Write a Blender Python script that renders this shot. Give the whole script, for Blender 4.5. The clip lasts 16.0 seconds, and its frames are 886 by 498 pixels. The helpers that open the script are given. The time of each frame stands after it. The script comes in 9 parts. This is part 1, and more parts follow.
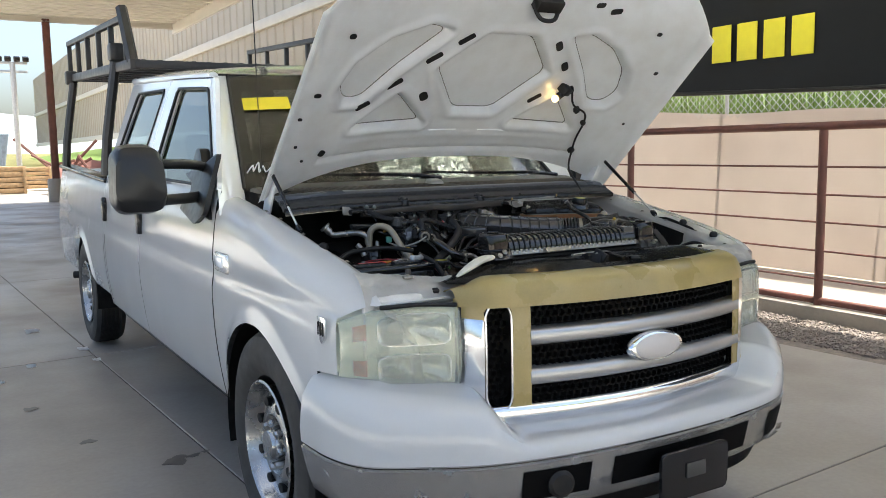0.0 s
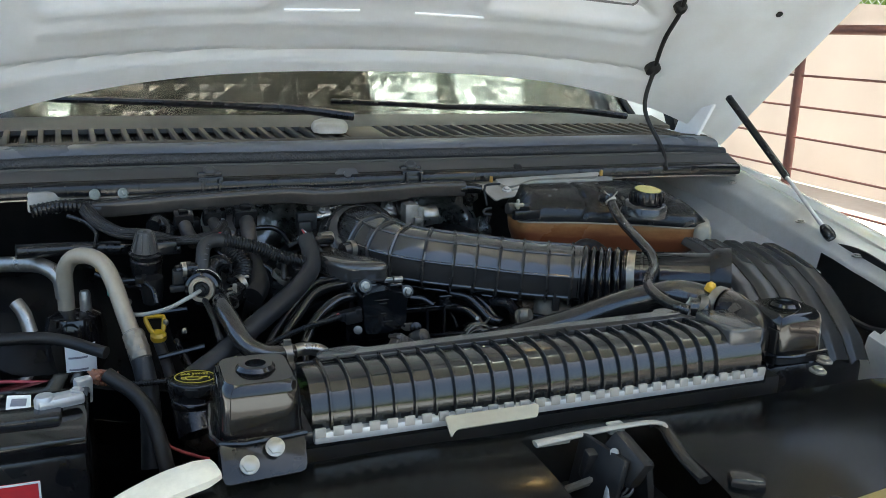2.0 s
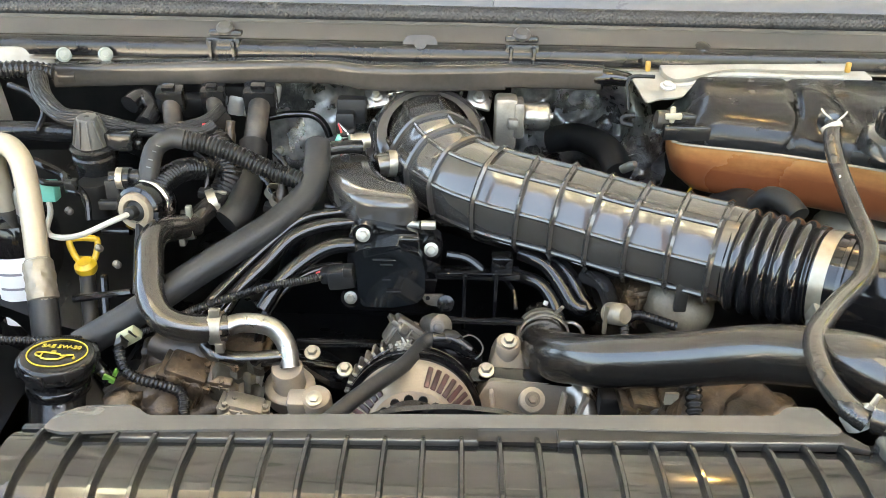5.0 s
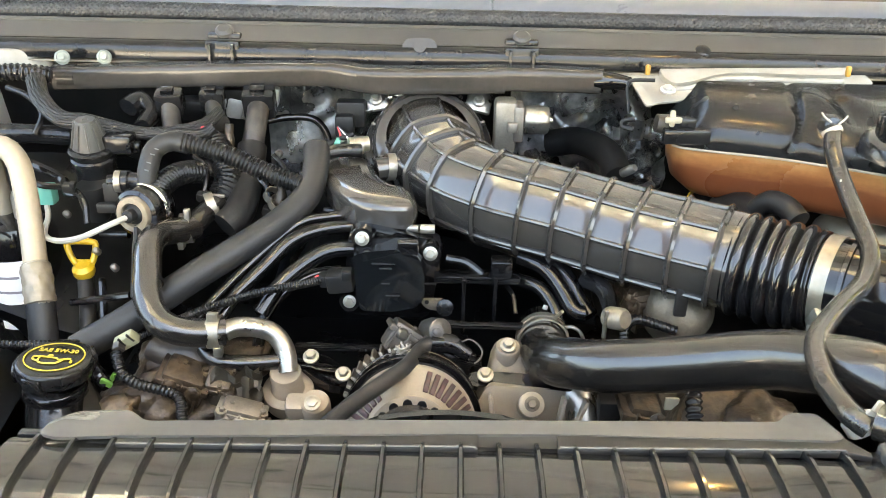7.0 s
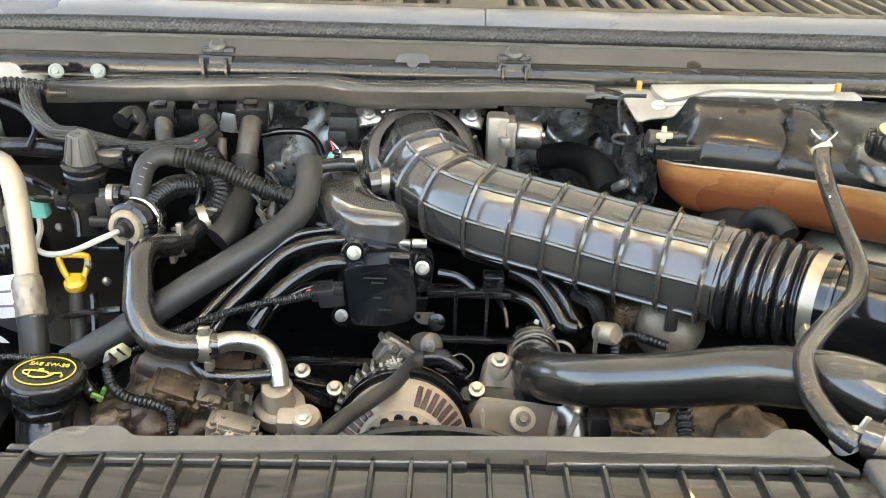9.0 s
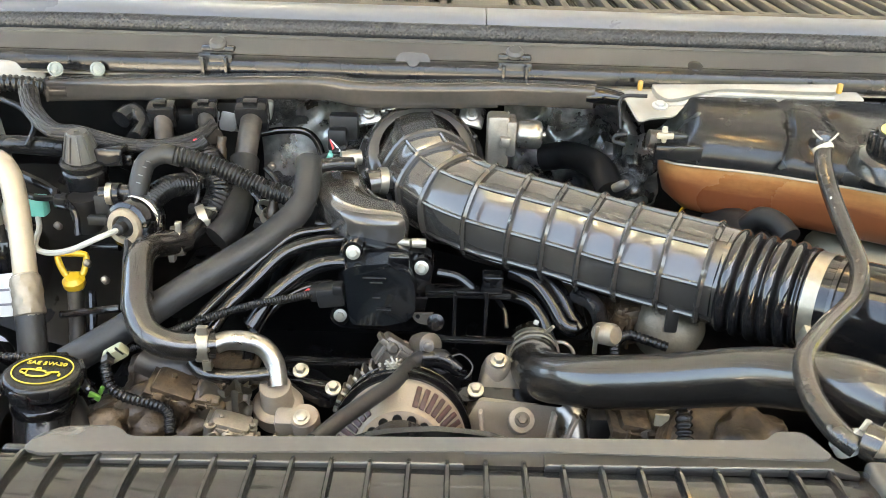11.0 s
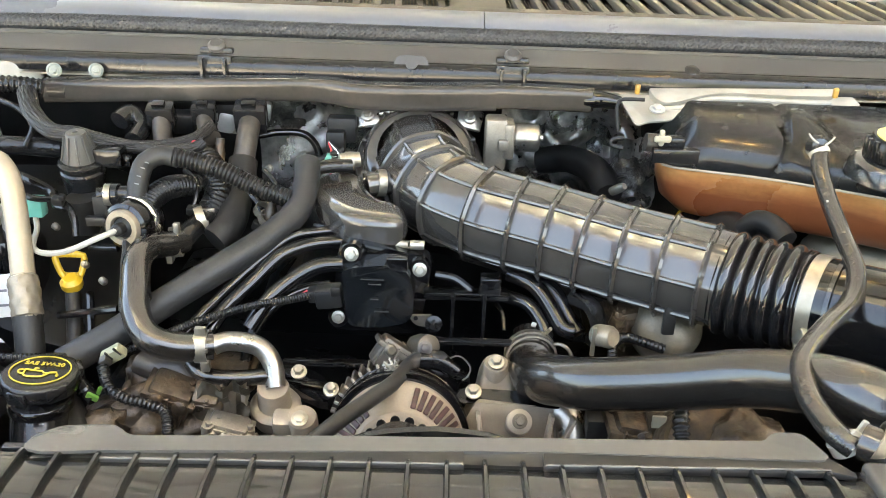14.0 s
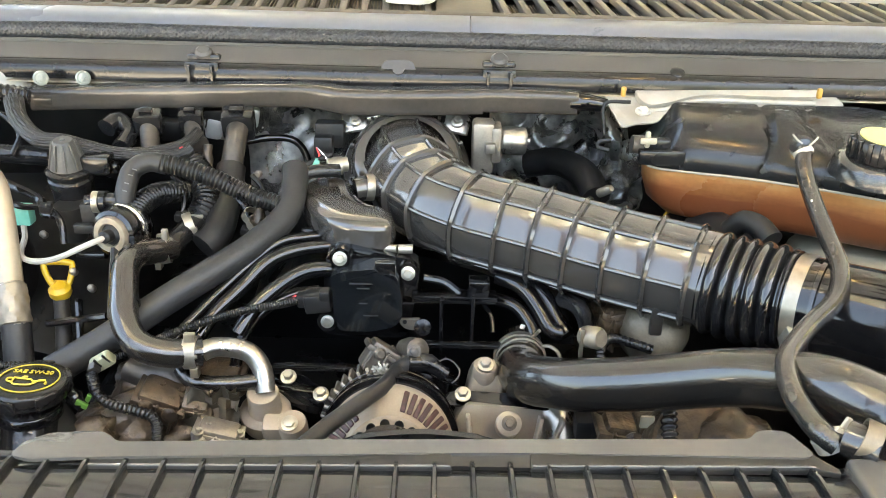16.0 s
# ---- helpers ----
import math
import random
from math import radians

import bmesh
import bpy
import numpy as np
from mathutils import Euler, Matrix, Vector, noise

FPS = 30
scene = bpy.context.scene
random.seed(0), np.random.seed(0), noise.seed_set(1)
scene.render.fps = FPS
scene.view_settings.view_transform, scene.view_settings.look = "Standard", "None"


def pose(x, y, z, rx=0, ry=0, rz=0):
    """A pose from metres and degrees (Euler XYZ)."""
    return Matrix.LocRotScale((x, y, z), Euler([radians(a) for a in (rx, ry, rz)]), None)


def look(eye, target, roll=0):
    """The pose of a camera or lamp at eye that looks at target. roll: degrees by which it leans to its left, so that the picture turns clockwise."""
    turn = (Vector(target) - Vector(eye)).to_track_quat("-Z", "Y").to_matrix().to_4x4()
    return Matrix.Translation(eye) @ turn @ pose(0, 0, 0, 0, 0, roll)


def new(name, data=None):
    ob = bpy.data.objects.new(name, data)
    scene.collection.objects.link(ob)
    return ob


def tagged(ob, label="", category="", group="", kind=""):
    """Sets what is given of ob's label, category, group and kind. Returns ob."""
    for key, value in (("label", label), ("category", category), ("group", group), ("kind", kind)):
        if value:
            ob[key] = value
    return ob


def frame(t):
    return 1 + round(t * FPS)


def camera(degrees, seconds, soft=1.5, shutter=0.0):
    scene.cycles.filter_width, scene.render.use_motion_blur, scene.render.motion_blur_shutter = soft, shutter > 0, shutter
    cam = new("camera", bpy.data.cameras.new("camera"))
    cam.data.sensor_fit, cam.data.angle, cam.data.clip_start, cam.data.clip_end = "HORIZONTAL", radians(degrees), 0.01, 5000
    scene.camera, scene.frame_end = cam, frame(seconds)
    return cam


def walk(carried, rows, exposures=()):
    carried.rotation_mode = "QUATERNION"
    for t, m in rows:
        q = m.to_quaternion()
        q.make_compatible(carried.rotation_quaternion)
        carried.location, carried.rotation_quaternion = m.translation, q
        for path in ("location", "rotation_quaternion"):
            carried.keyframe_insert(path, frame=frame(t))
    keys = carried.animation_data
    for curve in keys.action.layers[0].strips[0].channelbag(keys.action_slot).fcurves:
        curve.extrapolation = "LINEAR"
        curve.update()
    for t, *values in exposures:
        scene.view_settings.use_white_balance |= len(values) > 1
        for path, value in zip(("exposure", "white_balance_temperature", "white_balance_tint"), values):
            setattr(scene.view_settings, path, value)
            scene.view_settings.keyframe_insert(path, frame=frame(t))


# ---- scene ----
cam = camera(55.1, 16.0, 0.6)
PATH = [
    (0, (-1.884, -1.9, 1.396), (-0.867, -0.193, 1.162), -0.9),
    (0.5, (-1.496, -1.524, 1.409), (-0.495, 0.189, 1.154), -0.3),
    (1, (-1.129, -1.104, 1.422), (-0.149, 0.613, 1.124), 0.2),
    (1.2, (-1.003, -0.94, 1.41), (-0.031, 0.779, 1.091), 0.4),
    (1.5, (-0.799, -0.732, 1.448), (0.118, 1.008, 1.09), 0.9),
    (1.8, (-0.564, -0.549, 1.455), (0.214, 1.239, 1.008), 1.5),
    (2, (-0.46, -0.416, 1.444), (0.239, 1.391, 0.947), 1.7),
    (2.1, (-0.398, -0.353, 1.442), (0.237, 1.464, 0.899), 1.8),
    (2.4, (-0.265, -0.168, 1.426), (0.179, 1.668, 0.769), 1.7),
    (2.5, (-0.237, -0.114, 1.423), (0.162, 1.72, 0.731), 1.7),
    (2.8, (-0.121, -0.034, 1.413), (0.119, 1.795, 0.639), 1.4),
    (3, (-0.061, 0.001, 1.417), (0.098, 1.816, 0.593), 1.1),
    (3.5, (-0.036, 0.015, 1.424), (-0.008, 1.819, 0.562), 0.5),
    (4, (-0.047, 0.011, 1.424), (-0.057, 1.807, 0.544), 0.7),
    (6.5, (-0.048, 0.016, 1.425), (-0.073, 1.808, 0.537), 1.2),
    (7, (-0.048, 0.016, 1.424), (-0.068, 1.811, 0.544), 1.2),
    (7.5, (-0.046, 0.014, 1.425), (-0.06, 1.812, 0.55), 1.3),
    (8, (-0.045, 0.012, 1.426), (-0.054, 1.815, 0.559), 1.4),
    (8.5, (-0.045, 0.014, 1.427), (-0.053, 1.82, 0.567), 1.5),
    (9, (-0.045, 0.015, 1.427), (-0.054, 1.823, 0.573), 1.5),
    (11.5, (-0.043, 0.018, 1.426), (-0.055, 1.825, 0.57), 1.7),
    (12, (-0.044, 0.017, 1.425), (-0.054, 1.825, 0.571), 1.8),
    (12.5, (-0.044, 0.013, 1.425), (-0.053, 1.822, 0.573), 1.9),
    (13, (-0.046, 0.012, 1.425), (-0.053, 1.822, 0.575), 2.0),
    (13.5, (-0.045, 0.016, 1.426), (-0.049, 1.826, 0.576), 2.1),
    (14, (-0.046, 0.015, 1.425), (-0.047, 1.827, 0.579), 2.0),
    (14.5, (-0.045, 0.012, 1.426), (-0.041, 1.826, 0.583), 2.0),
    (15, (-0.044, 0.016, 1.425), (-0.035, 1.831, 0.585), 1.9),
    (15.5, (-0.044, 0.013, 1.426), (-0.029, 1.829, 0.589), 1.8),
    (16, (-0.042, 0.012, 1.426), (-0.025, 1.828, 0.589), 1.6),
]
EXPOSURES = [(0, 1.62, 6380, 5), (1.0, 1.65, 6250, 5), (1.5, 1.78, 6050, 4), (2.0, 2.3, 6000, 0), (2.5, 2.9, 7100, 5), (3.2, 4.2, 7700, 3), (7, 4.4, 7950, 4), (16, 4.34, 7950, 4)]
walk(cam, [(t, look(eye, target, roll)) for t, eye, target, roll in PATH], EXPOSURES)

# ---- world, sun, light ----
SUN_ELEVATION, SUN_AZIMUTH = 70.0, 95.0   # degrees; the azimuth runs clockwise from +y
world = bpy.data.worlds.new("sky")
scene.world = world
world.use_nodes = True
wn = world.node_tree.nodes
wn.clear()
sky = wn.new("ShaderNodeTexSky")
sky.sky_type, sky.sun_disc = "NISHITA", False
sky.sun_elevation, sky.sun_rotation = radians(SUN_ELEVATION), radians(SUN_AZIMUTH)
sky.dust_density, sky.air_density = 4.0, 0.9
back = wn.new("ShaderNodeBackground")
back.inputs["Strength"].default_value = 0.12
wout = wn.new("ShaderNodeOutputWorld")
world.node_tree.links.new(sky.outputs[0], back.inputs[0])
world.node_tree.links.new(back.outputs[0], wout.inputs[0])
sun_data = bpy.data.lights.new("sun", "SUN")
sun_data.energy, sun_data.angle, sun_data.color = 5.0, radians(0.6), (1.0, 0.95, 0.87)
sun = new("sun", sun_data)
_az, _el = radians(SUN_AZIMUTH), radians(SUN_ELEVATION)
sun.matrix_world = look((30 * math.sin(_az) * math.cos(_el), 30 * math.cos(_az) * math.cos(_el), 30 * math.sin(_el)), (0, 0, 0))


# ---- materials ----
def mat(name, col, rough=0.5, metal=0.0, var=0.15, scale=12.0, bump=0.1, fine=180.0, coat=0.0, dust=None, amount=0.0,
        clear=0.0, glow=0.0, rvar=0.15, ior=1.5, spots=6.0, spec=0.5):
    """A procedural surface: colour varied at two scales, fine relief, uneven gloss, and dust or stains in patches."""
    m = bpy.data.materials.new(name)
    m.use_nodes = True
    nt = m.node_tree
    n, l = nt.nodes, nt.links
    b = n["Principled BSDF"]
    tc = n.new("ShaderNodeTexCoord")
    big = n.new("ShaderNodeTexNoise")
    big.inputs["Scale"].default_value, big.inputs["Detail"].default_value = scale, 6
    l.new(tc.outputs["Object"], big.inputs["Vector"])
    small = n.new("ShaderNodeTexNoise")
    small.inputs["Scale"].default_value, small.inputs["Detail"].default_value = fine, 4
    l.new(tc.outputs["Object"], small.inputs["Vector"])
    add = n.new("ShaderNodeMath")
    add.operation = "MULTIPLY_ADD"
    l.new(small.outputs["Fac"], add.inputs[0])
    add.inputs[1].default_value = 0.4
    l.new(big.outputs["Fac"], add.inputs[2])
    ramp = n.new("ShaderNodeMapRange")
    ramp.inputs["From Min"].default_value, ramp.inputs["From Max"].default_value = 0.45, 0.95
    l.new(add.outputs[0], ramp.inputs["Value"])
    mix = n.new("ShaderNodeMix")
    mix.data_type = "RGBA"
    l.new(ramp.outputs[0], mix.inputs["Factor"])
    mix.inputs["A"].default_value = (*[c * (1 - var) for c in col], 1)
    mix.inputs["B"].default_value = (*[min(1, c * (1 + var)) for c in col], 1)
    colour = mix.outputs["Result"]
    rr = n.new("ShaderNodeMapRange")
    rr.inputs["From Min"].default_value, rr.inputs["From Max"].default_value = 0.3, 0.7
    rr.inputs["To Min"].default_value, rr.inputs["To Max"].default_value = rough * (1 - rvar), min(1, rough * (1 + rvar))
    l.new(big.outputs["Fac"], rr.inputs["Value"])
    rough_out = rr.outputs[0]
    if dust:
        spot = n.new("ShaderNodeTexNoise")
        spot.inputs["Scale"].default_value, spot.inputs["Detail"].default_value, spot.inputs["Roughness"].default_value = spots, 8, 0.55
        l.new(tc.outputs["Object"], spot.inputs["Vector"])
        sr = n.new("ShaderNodeMapRange")
        sr.inputs["From Min"].default_value, sr.inputs["From Max"].default_value = 0.40, 0.82
        sr.inputs["To Max"].default_value = min(1.0, amount * 1.25)
        l.new(spot.outputs["Fac"], sr.inputs["Value"])
        m2 = n.new("ShaderNodeMix")
        m2.data_type = "RGBA"
        l.new(sr.outputs[0], m2.inputs["Factor"])
        l.new(colour, m2.inputs["A"])
        m2.inputs["B"].default_value = (*dust, 1)
        colour = m2.outputs["Result"]
        ra = n.new("ShaderNodeMath")
        ra.operation, ra.use_clamp = "MULTIPLY_ADD", True
        l.new(sr.outputs[0], ra.inputs[0])
        ra.inputs[1].default_value = 0.35
        l.new(rough_out, ra.inputs[2])
        rough_out = ra.outputs[0]
    l.new(colour, b.inputs["Base Color"])
    l.new(rough_out, b.inputs["Roughness"])
    b.inputs["Metallic"].default_value = metal
    b.inputs["IOR"].default_value = ior
    b.inputs["Specular IOR Level"].default_value = spec
    b.inputs["Coat Weight"].default_value = coat
    b.inputs["Coat Roughness"].default_value = 0.05
    b.inputs["Transmission Weight"].default_value = clear
    if glow:
        l.new(colour, b.inputs["Emission Color"])
        b.inputs["Emission Strength"].default_value = glow
    if bump:
        bp = n.new("ShaderNodeBump")
        bp.inputs["Strength"].default_value, bp.inputs["Distance"].default_value = bump, 0.002
        l.new(add.outputs[0], bp.inputs["Height"])
        l.new(bp.outputs[0], b.inputs["Normal"])
    return m


DUST = (0.15, 0.12, 0.09)


def level_stain(m, low, high, z0, z1):
    """Colours that go over from one to another at an uneven height, like old liquid behind plastic."""
    nt = m.node_tree
    n, l = nt.nodes, nt.links
    b = n["Principled BSDF"]
    old = b.inputs["Base Color"].links[0].from_socket
    tc = n.new("ShaderNodeTexCoord")
    sep = n.new("ShaderNodeSeparateXYZ")
    l.new(tc.outputs["Generated"], sep.inputs[0])
    wob = n.new("ShaderNodeTexNoise")
    wob.inputs["Scale"].default_value, wob.inputs["Detail"].default_value = 5.0, 4
    l.new(tc.outputs["Generated"], wob.inputs["Vector"])
    add = n.new("ShaderNodeMath")
    add.operation = "MULTIPLY_ADD"
    l.new(wob.outputs["Fac"], add.inputs[0])
    add.inputs[1].default_value = 0.5
    l.new(sep.outputs["Z"], add.inputs[2])
    below, above = n.new("ShaderNodeMapRange"), n.new("ShaderNodeMapRange")
    for q, a, c in ((below, z0, z0 - 0.35), (above, z1, z1 + 0.30)):
        q.inputs["From Min"].default_value, q.inputs["From Max"].default_value = a, c
        q.inputs["To Max"].default_value = 0.85
        l.new(add.outputs[0], q.inputs["Value"])
    for fac, col in ((below, low), (above, high)):
        mx = n.new("ShaderNodeMix")
        mx.data_type = "RGBA"
        l.new(fac.outputs[0], mx.inputs["Factor"])
        l.new(old, mx.inputs["A"])
        mx.inputs["B"].default_value = (*col, 1)
        old = mx.outputs["Result"]
    l.new(old, b.inputs["Base Color"])
PAINT = mat("white_paint", (0.88, 0.88, 0.87), 0.16, var=0.02, scale=3, bump=0.012, coat=1.0, dust=(0.72, 0.69, 0.62), amount=0.08)
PRIMER = mat("hood_inner_white", (0.85, 0.86, 0.87), 0.33, var=0.03, scale=5, bump=0.03, coat=0.25, dust=(0.55, 0.51, 0.45), amount=0.22, spots=11)
APRON = mat("dusty_white_metal", (0.64, 0.63, 0.60), 0.4, var=0.1, scale=8, bump=0.08, coat=0.3, dust=(0.36, 0.30, 0.23), amount=0.6, spots=8)
GLOSS = mat("gloss_black_plastic", (0.00448, 0.00448, 0.0048), 0.09, var=0.3, scale=20, bump=0.02, coat=0.36, dust=DUST, amount=0.03, spots=30, spec=0.3)
SATIN = mat("satin_black_plastic", (0.00896, 0.00896, 0.00928), 0.19, var=0.25, scale=25, bump=0.05, coat=0.12, dust=DUST, amount=0.05, spots=30, spec=0.3)
INTAKE = mat("intake_black_rubber", (0.036, 0.0325, 0.029), 0.15, var=0.06, scale=18, bump=0.012, coat=0.75, spec=0.42)
MATTE = mat("matte_black", (0.00768, 0.00768, 0.00768), 0.5, var=0.3, scale=30, bump=0.15, dust=DUST, amount=0.08, spots=20, spec=0.3)
BELLOWS = mat("glossy_bellows_rubber", (0.008, 0.008, 0.0085), 0.13, var=0.2, scale=18, bump=0.03, coat=0.5, dust=DUST, amount=0.03, spots=40, spec=0.4)
RUBBER = mat("grey_rubber", (0.01792, 0.01792, 0.01792), 0.44, var=0.2, scale=22, bump=0.2, fine=350, dust=(0.0704, 0.064, 0.0576), amount=0.18, spots=45, spec=0.3)
HOSE = mat("shiny_rubber_hose", (0.014, 0.0122, 0.0105), 0.14, var=0.3, scale=30, bump=0.3, fine=750, coat=0.7, dust=(0.06, 0.05, 0.042), amount=0.05, spots=35, spec=0.4)
CASTING = mat("cast_aluminium", (0.2688, 0.2432, 0.2048), 0.4, 0.7, var=0.25, scale=40, bump=0.4, fine=500, dust=(0.0832, 0.064, 0.0416), amount=0.6, spots=40)
PALE_CAST = mat("pale_sand_casting", (0.235, 0.20, 0.158), 0.42, 0.25, var=0.14, scale=30, bump=0.25, fine=600, dust=(0.15, 0.115, 0.075), amount=0.35, spots=28)
SLEEVE = mat("dark_split_conduit", (0.006, 0.006, 0.0062), 0.27, var=0.3, scale=40, bump=0.05, dust=DUST, amount=0.06, spots=40, spec=0.3)
GRIMY = mat("grimy_casting", (0.0544, 0.03648, 0.02112), 0.33, 0.2, var=0.8, scale=60, bump=1.0, fine=260, dust=(0.0096, 0.00704, 0.00512), amount=0.95, spots=40)
TUBE_METAL = mat("bright_aluminium_tube", (0.33, 0.315, 0.285), 0.28, 0.9, var=0.25, scale=40, bump=0.12, dust=(0.14, 0.12, 0.085), amount=0.35, spots=50)
CREAM_TUBE = mat("dull_aluminium_line", (0.32, 0.2752, 0.2048), 0.42, 0.3, var=0.14, scale=30, bump=0.08, dust=(0.1792, 0.1344, 0.0832), amount=0.4, spots=30)
ZINC = mat("zinc_bolt", (0.32, 0.3072, 0.2688), 0.36, 0.8, var=0.2, scale=80, bump=0.1, dust=(0.128, 0.096, 0.0512), amount=0.4, spots=90)
BAND = mat("clamp_band", (0.288, 0.2624, 0.2176), 0.32, 0.75, var=0.15, scale=60, bump=0.05, dust=(0.16, 0.1216, 0.0704), amount=0.4, spots=70)
CHROME = mat("chrome", (0.8, 0.81, 0.82), 0.1, 1.0, var=0.05, scale=10, bump=0.02, dust=(0.4, 0.38, 0.33), amount=0.18, spots=10)
DULL_CHROME = mat("dull_chrome", (0.80, 0.80, 0.79), 0.24, 0.9, var=0.03, scale=14, bump=0.01, dust=(0.6, 0.58, 0.54), amount=0.05, spots=12)
BAR_CHROME = mat("worn_bar_chrome", (0.42, 0.42, 0.415), 0.36, 0.85, var=0.05, scale=14, bump=0.02, dust=(0.4, 0.39, 0.36), amount=0.12, spots=12)
GOLD = mat("yellowed_grille_paint", (0.60, 0.48, 0.20), 0.26, var=0.1, scale=9, bump=0.04, coat=0.6, dust=(0.50, 0.37, 0.13), amount=0.30, spots=5)
ORANGE = mat("translucent_orange_plastic", (0.33, 0.142, 0.048), 0.30, var=0.25, scale=9, bump=0.03, coat=0.2, spec=0.45)
CREAM = mat("cream_plastic", (0.3072, 0.2816, 0.2112), 0.45, var=0.12, scale=14, bump=0.06, dust=(0.1792, 0.1408, 0.0896), amount=0.4)
FOAM = mat("cream_foam", (0.62, 0.58, 0.47), 0.8, var=0.12, scale=30, bump=0.5, fine=220, dust=(0.42, 0.36, 0.26), amount=0.35, spots=20)
BADGE = mat("worn_badge_white", (0.50, 0.465, 0.43), 0.35, var=0.05, scale=20, bump=0.04)
WHITE_SHEET = mat("white_painted_bracket", (0.32, 0.304, 0.2656), 0.4, var=0.08, scale=20, bump=0.08, dust=(0.192, 0.1536, 0.1088), amount=0.5, spots=25)
RED = mat("red_label", (0.62, 0.03, 0.035), 0.4, var=0.1, scale=30, bump=0.02, dust=(0.2, 0.08, 0.06), amount=0.3, spots=18)
WHITE = mat("white_label", (0.75, 0.75, 0.73), 0.5, var=0.04, scale=20, bump=0.02)
INK = mat("grey_ink", (0.2, 0.2, 0.22), 0.6, var=0.05, bump=0)
YELLOW = mat("yellow_plastic", (0.48, 0.2944, 0.0128), 0.35, var=0.15, scale=40, bump=0.05, dust=(0.128, 0.0832, 0.0192), amount=0.35, spots=40)
YELLOW_INK = mat("yellow_print", (0.4608, 0.352, 0.032), 0.5, var=0.08, scale=60, bump=0)
STICKER = mat("yellow_sticker", (0.85, 0.68, 0.02), 0.45, var=0.05, bump=0)
MINT = mat("mint_cap", (0.1152, 0.3712, 0.288), 0.4, var=0.08, bump=0)
PRINTED = mat("printed_grey_hose", (0.022, 0.0205, 0.0185), 0.16, var=0.5, scale=90, bump=0.35, fine=700, coat=0.4, dust=(0.06, 0.05, 0.042), amount=0.04, spots=50, spec=0.4)
COPPER = mat("brown_wrap", (0.032, 0.02688, 0.0224), 0.4, var=0.4, scale=60, bump=0.4, dust=(0.0896, 0.0704, 0.0512), amount=0.4, spots=60)
FOIL = mat("crinkled_dark_foil", (0.66, 0.65, 0.64), 0.24, 0.8, var=0.5, scale=45, bump=1.0, fine=90, coat=0.3, dust=(0.16, 0.12, 0.085), amount=0.45, spots=14)
COWL = mat("weathered_grey_plastic", (0.0512, 0.04928, 0.04608), 0.38, var=0.18, scale=6, bump=0.15, fine=500, dust=(0.0896, 0.08192, 0.0704), amount=0.4, spots=7, spec=0.3)
RIDGE = mat("blue_grey_cowl_edge", (0.112, 0.1165, 0.128), 0.28, var=0.12, scale=6, bump=0.05, dust=(0.1344, 0.128, 0.1152), amount=0.35, spots=8, spec=0.3)
VENT = mat("dusty_vent_plastic", (0.064, 0.0544, 0.0416), 0.6, var=0.3, scale=14, bump=0.2, dust=(0.1792, 0.1408, 0.096), amount=0.7, spots=9, spec=0.3)
SEAL = mat("textured_rubber_seal", (0.0288, 0.0288, 0.0288), 0.38, var=0.4, scale=120, bump=0.9, fine=420, spec=0.3)
REFLECTOR = mat("lamp_reflector", (0.90, 0.91, 0.87), 0.06, 0.97, var=0.03, scale=20, bump=0.02)
OCHRE = mat("ochre_plastic", (0.32, 0.1792, 0.032), 0.4, var=0.15, scale=40, bump=0.05)
level_stain(ORANGE, (0.11, 0.026, 0.011), (0.36, 0.22, 0.11), 1.16, 1.12)
BAT_ORANGE = mat("orange_label", (0.62, 0.24, 0.03), 0.4, var=0.15, scale=20, bump=0.03, dust=(0.3, 0.12, 0.04), amount=0.4, spots=18)
TROUGH = mat("brown_black_trough", (0.0352, 0.03136, 0.02752), 0.18, var=0.2, scale=14, bump=0.02, coat=0.22, dust=DUST, amount=0.08, spots=30, spec=0.24)
SHROUD = mat("grey_black_shroud", (0.054, 0.053, 0.051), 0.2, var=0.12, scale=8, bump=0.03, coat=0.3, spec=0.35)
TANK = mat("glossy_ribbed_tank", (0.0115, 0.0115, 0.011), 0.14, var=0.2, scale=20, bump=0.02, coat=0.36, spec=0.35)
DEFLECT = mat("deflector_black", (0.0085, 0.009, 0.0085), 0.14, var=0.3, scale=8, bump=0.04, dust=(0.05, 0.045, 0.036), amount=0.10, spots=7, spec=0.35)
WHEEL_CHROME = mat("dusty_wheel_chrome", (0.42, 0.42, 0.41), 0.22, 0.95, var=0.2, scale=12, bump=0.03, dust=(0.2, 0.17, 0.14), amount=0.6, spots=10)
KNURL = mat("knurled_crimp_metal", (0.2304, 0.2016, 0.1568), 0.40, 0.5, var=0.2, scale=50, bump=0.2, dust=(0.128, 0.1024, 0.064), amount=0.5, spots=60)
TANK_BLACK = mat("speckled_tank_black", (0.018, 0.0188, 0.020), 0.25, var=0.12, scale=40, bump=0.015, fine=300, coat=0.35, spec=0.55)
SKYLIGHT = mat("milky_roof_sheet", (0.9, 0.92, 0.86), 0.5, var=0.03, scale=3, bump=0.02)
_tn = SKYLIGHT.node_tree
_tl = _tn.nodes.new("ShaderNodeBsdfTranslucent")
_tl.inputs["Color"].default_value = (0.86, 0.88, 0.80, 1)
_tn.links.new(_tl.outputs[0], [n for n in _tn.nodes if n.type == "OUTPUT_MATERIAL"][0].inputs["Surface"])
